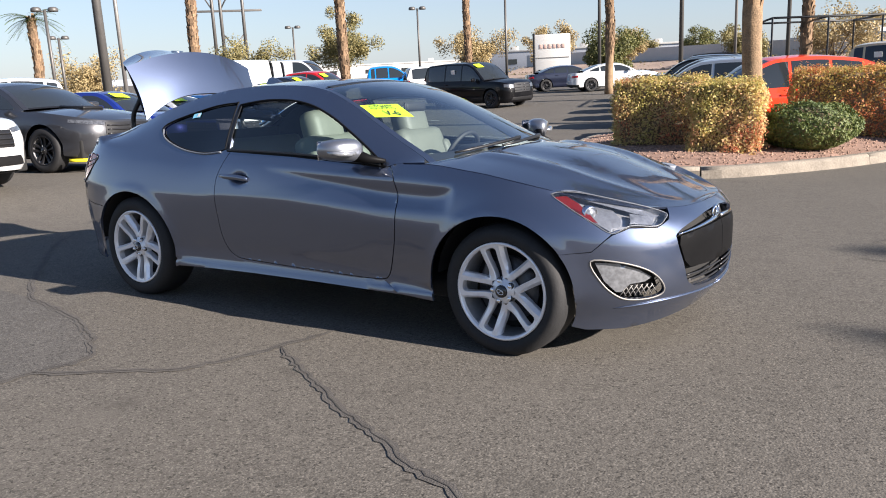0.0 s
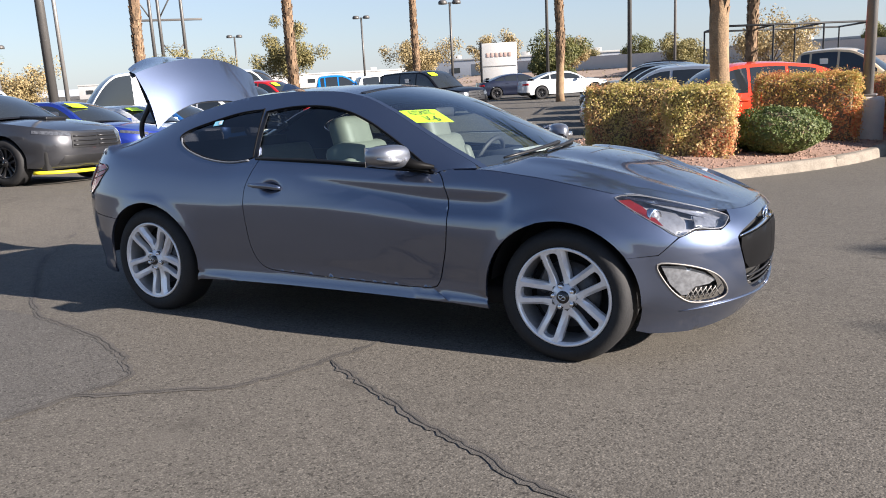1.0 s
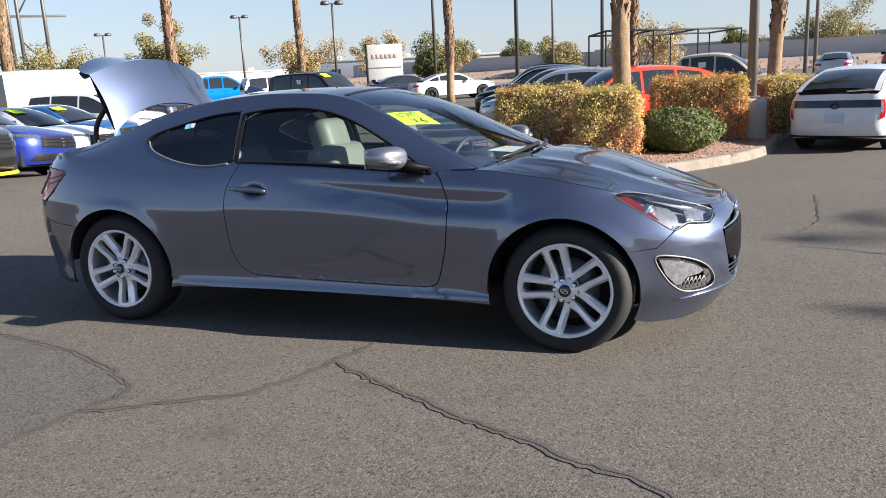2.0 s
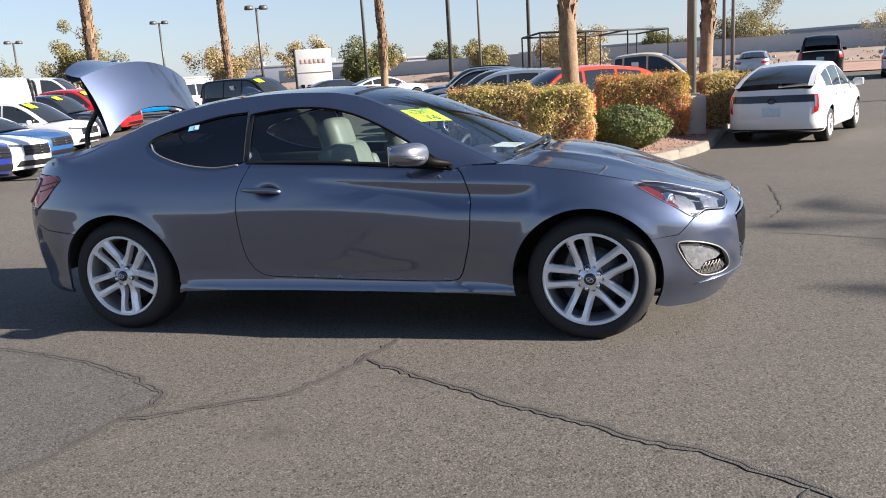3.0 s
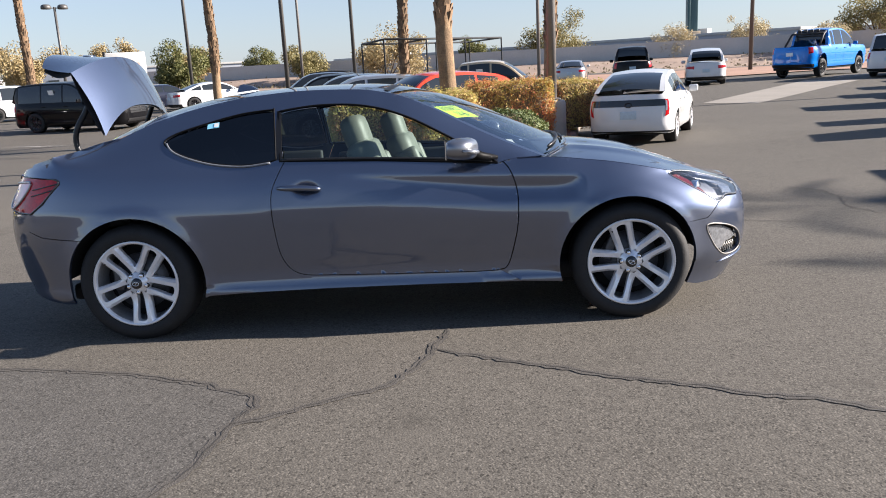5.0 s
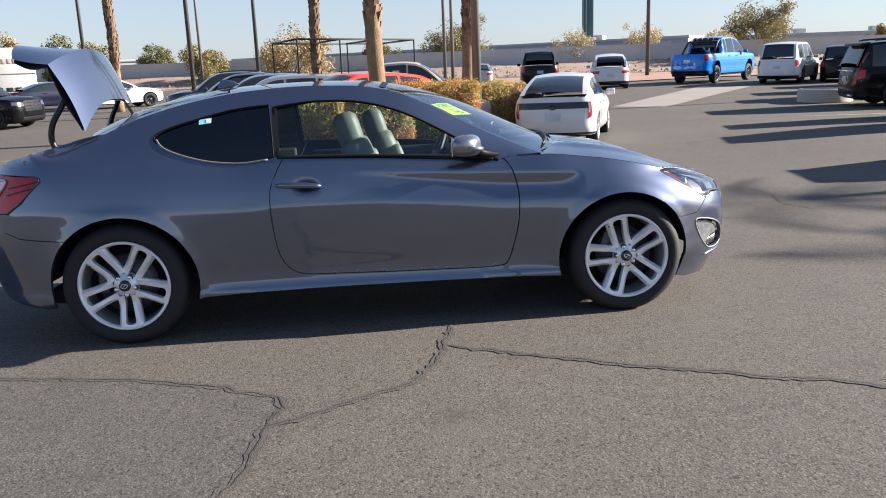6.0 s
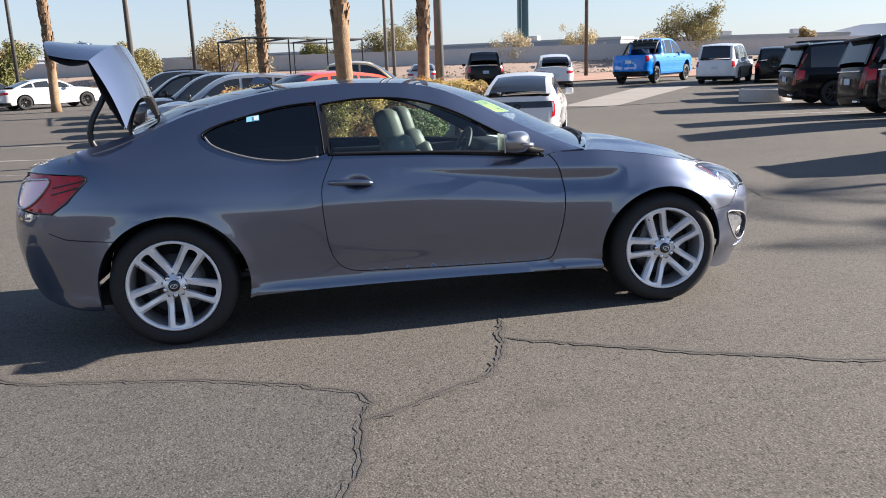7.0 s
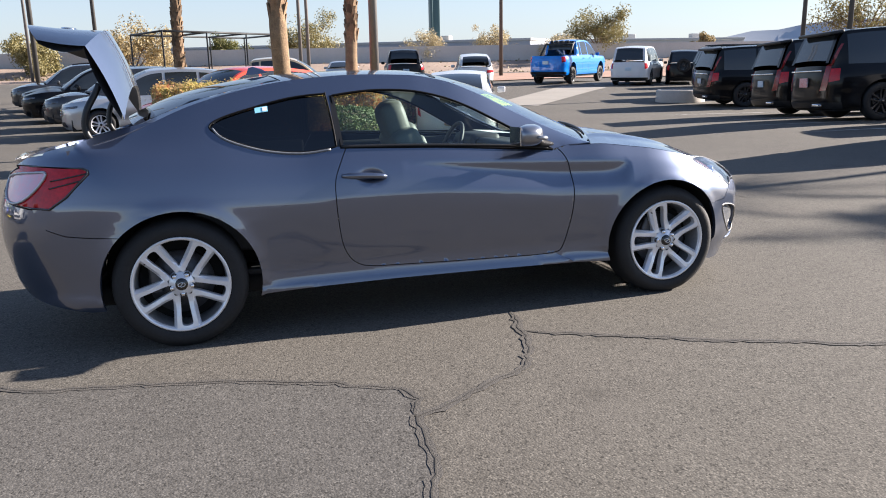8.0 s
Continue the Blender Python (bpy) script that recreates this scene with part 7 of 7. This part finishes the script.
post("grey steel lamp post on a round concrete base", 2.3, 12.5, 8.0, 0.10, base=0.8, material=POLE_GREY)
post("slim dark pole beyond the parked cars", -8.5, 34.3, 13.0, 0.11)
post("slim dark pole far across the lot", -10.1, 68.7, 20.0, 0.17)
post("slim grey pole beyond the fence", 6.3, 64.2, 18.0, 0.15, material=POLE_GREY)
post("slim grey pole beyond the fence", 7.0, 64.6, 18.0, 0.15, material=POLE_GREY)
post("dark lamp post on the verge", 22.2, 58.7, 16.0, 0.16)
post("dark pole behind the sale row", -22.6, 13.4, 12.0, 0.17, turn=4)
post("dark twin-headed lamp post", -41.5, 77.2, 9.6, 0.16, 2, 35)
post("dark twin-headed lamp post", -67.3, 96.9, 10.7, 0.18, 2, 35)
post("dark twin-headed lamp post far away", -92.0, 96.0, 9.6, 0.18, 2, 45)
post("dark twin-headed lamp post by the vans", -36.3, 19.7, 5.7, 0.10, 2, 60)
post("dark twin-headed lamp post beyond the vans", -47.3, 27.0, 4.9, 0.11, 2, 60)
post("grey pole with a traffic camera box", -36.0, 23.6, 12.0, 0.12, material=POLE_GREY)
post("slim dark pole across the lot", -17.0, 45.0, 14.0, 0.11)
post("slim pole across the road", -19.0, 88.0, 22.0, 0.16, material=POLE_GREY)
post("dark pole by the black cars", 33.0, 36.0, 12.0, 0.14)
post("dark pole by the black cars", 24.0, 22.5, 10.0, 0.11)

ring = thing("round_planter", "low round concrete planter ring on the asphalt", "planter", Matrix.Translation((15.1, 20.6, ground_z(15.1, 20.6))))
part("ring_wall", lathe([(0.86, 0.0), (0.85, 0.40), (0.82, 0.43), (0.72, 0.43), (0.70, 0.40), (0.70, 0.30)], 36), CONCRETE, ring)
part("soil", lathe([(0.0, 0.33), (0.4, 0.32), (0.70, 0.31)], 24), DRY_SOIL, ring, "dry soil")

carport = thing("carport_frame", "bare black steel frame of a canopy", "carport")
CP = [Vector((-2.7, 25.5)), Vector((1.9, 30.4))]
side = Vector((-1.4, 4.2))
gzc = ground_z(-1, 27)
ends = [CP[0], CP[0].lerp(CP[1], 0.33), CP[0].lerp(CP[1], 0.66), CP[1]]
for p in ends + [q + side for q in ends]:
    part("post", box(0.06, 0.06, 2.8, (p.x, p.y, gzc + 1.40), 0.008), BLACK_STEEL, carport)
for a, b in [(ends[0], ends[-1]), (ends[0] + side, ends[-1] + side)] + [(q, q + side) for q in ends]:
    part("beam", tube([(a.x, a.y, gzc + 2.78), (b.x, b.y, gzc + 2.78)], 0.038, 4), BLACK_STEEL, carport)

SIGN_WHITE = mat("sign panel", (0.72, 0.70, 0.66), 0.45, vary=0.04, scale=1.0)
FADED_RED = mat("faded red bars", (0.62, 0.44, 0.38), 0.6, vary=0.1)
pylon = thing("pylon_sign", "white pylon sign with faded red and dark bars", "sign", Matrix.Translation((-27.4, 59.8, ground_z(-27, 60))) @ pose(0, 0, 0, 0, 0, 18))
part("panel", box(3.0, 0.5, 4.1, (0, 0, 2.05), 0.05), SIGN_WHITE, pylon)
part("edge", box(0.16, 0.6, 4.2, (-1.58, 0, 2.1), 0.02), BLACK_TRIM, pylon, "black side edge")
part("band", box(3.0, 0.04, 0.06, (0, -0.26, 2.15), 0.0), POLE_GREY, pylon)
for k in range(6):
    part("red_bar", box(0.28, 0.03, 0.36, (-0.95 + k * 0.38, -0.26, 3.1), 0.03), FADED_RED, pylon)
part("dark_shape", box(0.34, 0.03, 0.42, (-1.05, -0.26, 0.95), 0.1), INK, pylon)
for k in range(3):
    part("dark_bar", box(0.45, 0.03, 0.36, (-0.4 + k * 0.6, -0.26, 0.95), 0.03), INK, pylon)

tower = thing("power_pylon", "steel H-frame power line pylon", "power pylon", Matrix.Translation((-101.6, 90.8, -0.4)) @ pose(0, 0, 0, 0, 0, 48))
for x in (-2.3, -1.0, 2.6):
    part("leg", tube([(x, 0, 0), (x, 0, 26)], [0.32, 0.24], 10), POLE_METAL, tower)
part("crossarm", box(11.0, 0.3, 0.35, (0.2, 0, 13.1), 0.05), POLE_METAL, tower)
for a, b in (((-1.0, 0, 5.0), (2.6, 0, 9.5)), ((2.6, 0, 5.0), (-1.0, 0, 9.5)), ((-2.3, 0, 13.3), (-5.6, 0, 19)), ((-1.0, 0, 13.3), (2.4, 0, 19))):
    part("brace", tube([a, b], 0.13, 6), POLE_METAL, tower)

TEAL = mat("dark teal cladding", (0.05, 0.11, 0.12), 0.5, vary=0.15)
TANPAINT = mat("tan plaster", (0.48, 0.38, 0.27), 0.85, vary=0.1)
ts = thing("tower_sign", "tall teal sign tower on a tan base", "sign tower", Matrix.Translation((46.5, 166.0, -0.3)))
part("base", box(2.6, 2.4, 6.6, (0, 0, 3.3), 0.1), TANPAINT, ts)
part("shaft", box(1.7, 1.6, 20.0, (0, 0, 15.0), 0.1), TEAL, ts)
part("fin", box(0.5, 1.9, 18.0, (-1.0, 0, 16.0), 0.1), TEAL, ts)

# ---- far walls, bank, buildings ----
BANK = mat("dry gravel bank", (0.30, 0.22, 0.17), 0.95, vary=0.35, scale=0.25, fine=5, bump=0.5)
BLOCK = mat("pale block wall", (0.50, 0.49, 0.47), 0.9, vary=0.12, scale=0.4, fine=8)
WARE = mat("grey warehouse wall", (0.36, 0.38, 0.42), 0.8, vary=0.10, scale=0.15, fine=3)
DIRT = mat("red dirt verge", (0.34, 0.20, 0.14), 0.95, vary=0.3, scale=0.4, fine=12, bump=0.4)
SCRUB = leaf_mat("dry scrub", [(0.0, (0.10, 0.09, 0.04)), (0.5, (0.20, 0.16, 0.09)), (1.0, (0.28, 0.23, 0.13))])
LINE = [(-60, 118), (-20, 106), (20, 92), (60, 84), (110, 82), (170, 70)]
bk = bmesh.new()
rows = []
for (x, y) in spl(LINE, 5):
    rows.append([bk.verts.new((x, y - 24, -0.08)), bk.verts.new((x, y - 10, 0.15 + 0.12 * math.sin(x))), bk.verts.new((x, y - 3, 1.2 + 0.1 * math.sin(x * 1.7))), bk.verts.new((x, y + 0.5, 1.4)), bk.verts.new((x, y + 30, 1.2))])
for a, b in zip(rows, rows[1:]):
    for q in range(4):
        bk.faces.new((a[q], b[q], b[q + 1], a[q + 1])).smooth = True
bmesh.ops.recalc_face_normals(bk, faces=bk.faces)
tagged(finish("bank", bk, BANK), "dry brown gravel bank below a wall", "bank", kind="structure")
wl = bmesh.new()
pts = spl(LINE, 3)
for (x0, y0), (x1, y1) in zip(pts, pts[1:]):
    d = Vector((x1 - x0, y1 - y0))
    box(d.length + 0.02, 0.25, 2.0, ((x0 + x1) / 2, (y0 + y1) / 2, 2.2), 0.0, (0, 0, math.degrees(math.atan2(d.y, d.x))), bm=wl)
tagged(finish("block_wall", wl, BLOCK), "pale grey block wall on a bank", "wall", kind="structure")
vg = bmesh.new()
vpts = [(9, 44), (16, 43), (22, 46), (36, 42), (70, 42), (70, 70), (8, 72)]
f = vg.faces.new([vg.verts.new((x, y, ground_z(x, y) + 0.06)) for x, y in vpts])
if f.normal.z < 0:
    f.normal_flip()
tagged(finish("verge", vg, DIRT), "red dirt verge behind the parked cars", "verge", kind="structure")


def warehouse(label, x0, y0, x1, y1, height, n, material=WARE, depth=30, windows=True):
    d = Vector((x1 - x0, y1 - y0))
    ob = thing("warehouse", label, "building", Matrix.Translation(((x0 + x1) / 2, (y0 + y1) / 2, -0.4)) @ pose(0, 0, 0, 0, 0, math.degrees(math.atan2(d.y, d.x))))
    part("wall", box(d.length, depth, height, (0, depth / 2, height / 2), 0.05), material, ob)
    part("parapet", box(d.length + 0.4, depth + 0.4, 0.5, (0, depth / 2, height + 0.25), 0.05), BLOCK, ob)
    if windows:
        for k in range(n):
            x = lerp(-d.length / 2 + 4, d.length / 2 - 4, k / max(1, n - 1))
            w = part("window", box(2.6, 0.2, 1.4, (x, -0.05, height * 0.55), 0.0), FAR_GLASS, ob)
    for k in range(3):
        part("roof_unit", box(2.2, 2.0, 1.3, (lerp(-d.length / 3, d.length / 3, k / 2), 8, height + 1.0), 0.1), BLOCK, ob, "rooftop air unit")
    return ob


warehouse("long grey flat-roofed warehouse behind trees", -40, 235, 62, 150, 5.6, 9)
warehouse("low grey building with dark windows", -120, 200, -60, 215, 6.0, 8)
warehouse("low tan building across the road", 70, 165, 120, 160, 5.6, 5, BLOCK)
warehouse("long low white building in the distance", -260, 190, -150, 260, 5.0, 10, BLOCK)

# distant hills
HILL = mat("hazy blue hills", (0.42, 0.45, 0.49), 1.0, vary=0.08, scale=0.002, fine=0.02)
hb = bmesh.new()
rows = []
for k in range(90):
    a = radians(10 + k * 1.6)
    r = 2600
    low = 34 + 14 * noise.noise((k * 0.23, 0, 0)) + 7 * noise.noise((k * 0.7, 3, 0))
    h = low + 62 * ease(33, 22, k) * (1 - 0.35 * ease(14, 6, k)) + 9 * noise.noise((k * 0.9, 7, 0)) * ease(34, 24, k)
    h *= 0.55 if k > 40 else 1.0
    x, y = r * math.cos(a), r * math.sin(a)
    rows.append([hb.verts.new((x * 0.93, y * 0.93, -2)), hb.verts.new((x * 0.97, y * 0.97, h * 0.55)), hb.verts.new((x, y, max(4, h)))])
for a, b in zip(rows, rows[1:]):
    for q in range(2):
        hb.faces.new((a[q], b[q], b[q + 1], a[q + 1])).smooth = True
tagged(finish("backdrop", hb, HILL), "hazy blue hills on the horizon", "hills", kind="structure")

# ---- trees ----
BARK2 = mat("grey brown bark", (0.15, 0.11, 0.08), 0.95, vary=0.35, scale=4, fine=30, bump=0.5)
OLIVE = leaf_mat("olive leaves", [(0.0, (0.12, 0.112, 0.036)), (0.5, (0.22, 0.19, 0.075)), (1.0, (0.34, 0.28, 0.125))])
GOLD = leaf_mat("golden autumn leaves", [(0.0, (0.20, 0.155, 0.07)), (0.5, (0.35, 0.265, 0.125)), (1.0, (0.46, 0.37, 0.20))])
DEEP = leaf_mat("deep green leaves", [(0.0, (0.065, 0.072, 0.020)), (0.5, (0.125, 0.130, 0.038)), (1.0, (0.23, 0.205, 0.07))])
PALE = leaf_mat("sparse pale leaves", [(0.0, (0.30, 0.24, 0.12)), (0.5, (0.45, 0.37, 0.22)), (1.0, (0.52, 0.46, 0.28))])


def tree(label, x, y, height, width, material, seed, density=1.0, low=0.25, leaf=0.30, base=None):
    z0 = ground_z(x, y) if base is None else base
    ob = thing("tree", label, "tree", Matrix.Translation((x, y, z0)), "trees beyond the lot")
    rg = random.Random(seed)
    tk = bmesh.new()
    fork = height * low
    tube([(0, 0, -0.1), (0.03 * height * rg.uniform(-1, 1), 0.02 * height, fork * 0.6), (0, 0, fork)], [0.028 * height, 0.022 * height, 0.02 * height], 8, bm=tk)
    tips = []
    for k in range(11):
        a = k * 2.4 + rg.uniform(-0.4, 0.4)
        rr = width * 0.5 * rg.uniform(0.35, 0.9)
        hz = lerp(fork + 0.15 * height, height * 0.92, rg.random())
        hz -= (rr / width) ** 2 * height * 0.35
        end = Vector((math.cos(a) * rr, math.sin(a) * rr, max(fork * 1.1, hz)))
        mid = Vector((end.x * 0.45, end.y * 0.45, lerp(fork, end.z, 0.6)))
        tube([(0, 0, fork * 0.9), mid, end], [0.015 * height, 0.009 * height, 0.003 * height], 6, bm=tk)
        tips += [end, mid.lerp(end, 0.55)]
        for q in range(3):
            e2 = end + Vector((rg.gauss(0, 1), rg.gauss(0, 1), rg.gauss(0.2, 0.7))) * width * 0.13
            tube([mid.lerp(end, 0.6), e2], [0.006 * height, 0.002 * height], 5, bm=tk, cap=False)
            tips.append(e2)
    part("trunk", tk, BARK2, ob)
    pts = []
    per = int(190 * density)
    for c in tips:
        r = width * rg.uniform(0.10, 0.20)
        for _ in range(per):
            d = Vector((rg.gauss(0, 1), rg.gauss(0, 1), rg.gauss(0, 1))).normalized()
            q = c + d * r * rg.random() ** 0.4 * Vector((1, 1, 0.8)).length / 1.7
            pts.append((*q, *d))
    a, b = leaf_cloud(pts, leaf * 0.85, seed)
    cloud("crown", a, b, material, ob)
    return ob


tree("tall olive-green tree with a ragged crown", -57.0, 67.0, 8.6, 6.8, OLIVE, 1, 1.2)
tree("spreading golden autumn tree", -50.0, 84.0, 5.8, 7.4, GOLD, 2)
tree("golden olive autumn tree", -42.5, 92.0, 6.6, 6.0, GOLD, 3)
tree("pale autumn tree by the sign", -34.0, 94.0, 5.6, 5.0, GOLD, 4)
tree("dense dark green round tree", -29.8, 78.2, 4.3, 6.0, DEEP, 5, 1.3, 0.15)
tree("grey-green tree by the road", -33.0, 124.0, 6.2, 6.0, DEEP, 6)
tree("olive shrub-like tree by the road", -25.5, 118.0, 5.0, 6.2, OLIVE, 7, 1.0, 0.1)
tree("yellow olive tree by the fence", -21.0, 100.0, 4.6, 6.0, OLIVE, 8, 1.0, 0.1)
tree("wide yellowish tree behind the canopy", -9.0, 88.0, 5.2, 9.0, GOLD, 9, 1.0, 0.12)
tree("light green tree behind the palm", 12.0, 108.0, 7.4, 9.0, OLIVE, 10, 0.9, 0.2)
tree("small green tree along the road", 1.0, 102.0, 4.6, 5.0, DEEP, 11, 1.0, 0.15)
tree("dense olive tree at the lot edge", -66.0, 60.0, 5.6, 8.0, OLIVE, 12, 1.0, 0.12)
tree("sparse blossoming tree on the bank", 33.0, 92.0, 4.6, 5.4, PALE, 13, 0.55, 0.3, 0.22, base=0.6)
tree("sparse pale tree on the bank", 24.5, 92.0, 4.0, 5.0, PALE, 14, 0.5, 0.3, 0.22, base=0.6)
tree("bare-branched pale tree on the bank", 39.0, 84.0, 3.6, 4.4, PALE, 15, 0.4, 0.3, 0.20, base=0.6)
tree("olive tree with fine leaves behind the blue truck", 46.0, 88.0, 6.8, 7.6, OLIVE, 16, 0.8, 0.3, base=0.6)
tree("airy olive tree behind the black cars", 62.0, 62.0, 8.6, 9.5, OLIVE, 17, 0.7, 0.25)
tree("small round yellow-green tree on the bank", 66.0, 96.0, 3.6, 3.4, GOLD, 18, 1.0, 0.15, base=0.8)
tree("green tree beside the grey warehouse", -45.0, 130.0, 5.6, 7.0, OLIVE, 19, 1.0, 0.15)
tree("low golden tree beyond the vans", -78.0, 48.0, 3.6, 9.0, GOLD, 20, 1.0, 0.1)
vs, fs = [], []
pts = []
rg = random.Random(9)
line = spl(LINE, 12)
for _ in range(9000):
    p = rg.choice(line)
    d = rg.uniform(-12, -1)
    pts.append((p[0] + rg.uniform(-2, 2), p[1] + d, (0.05 if d < -10 else lerp(-0.1, 1.1, (d + 10) / 9)) + abs(rg.gauss(0, 0.18)), 0, -1, 0.5))
a, b = leaf_cloud(pts, 0.35, 3)
cloud("dry_scrub", a, b, SCRUB, None, "dry scrub on the bank", "stuff")
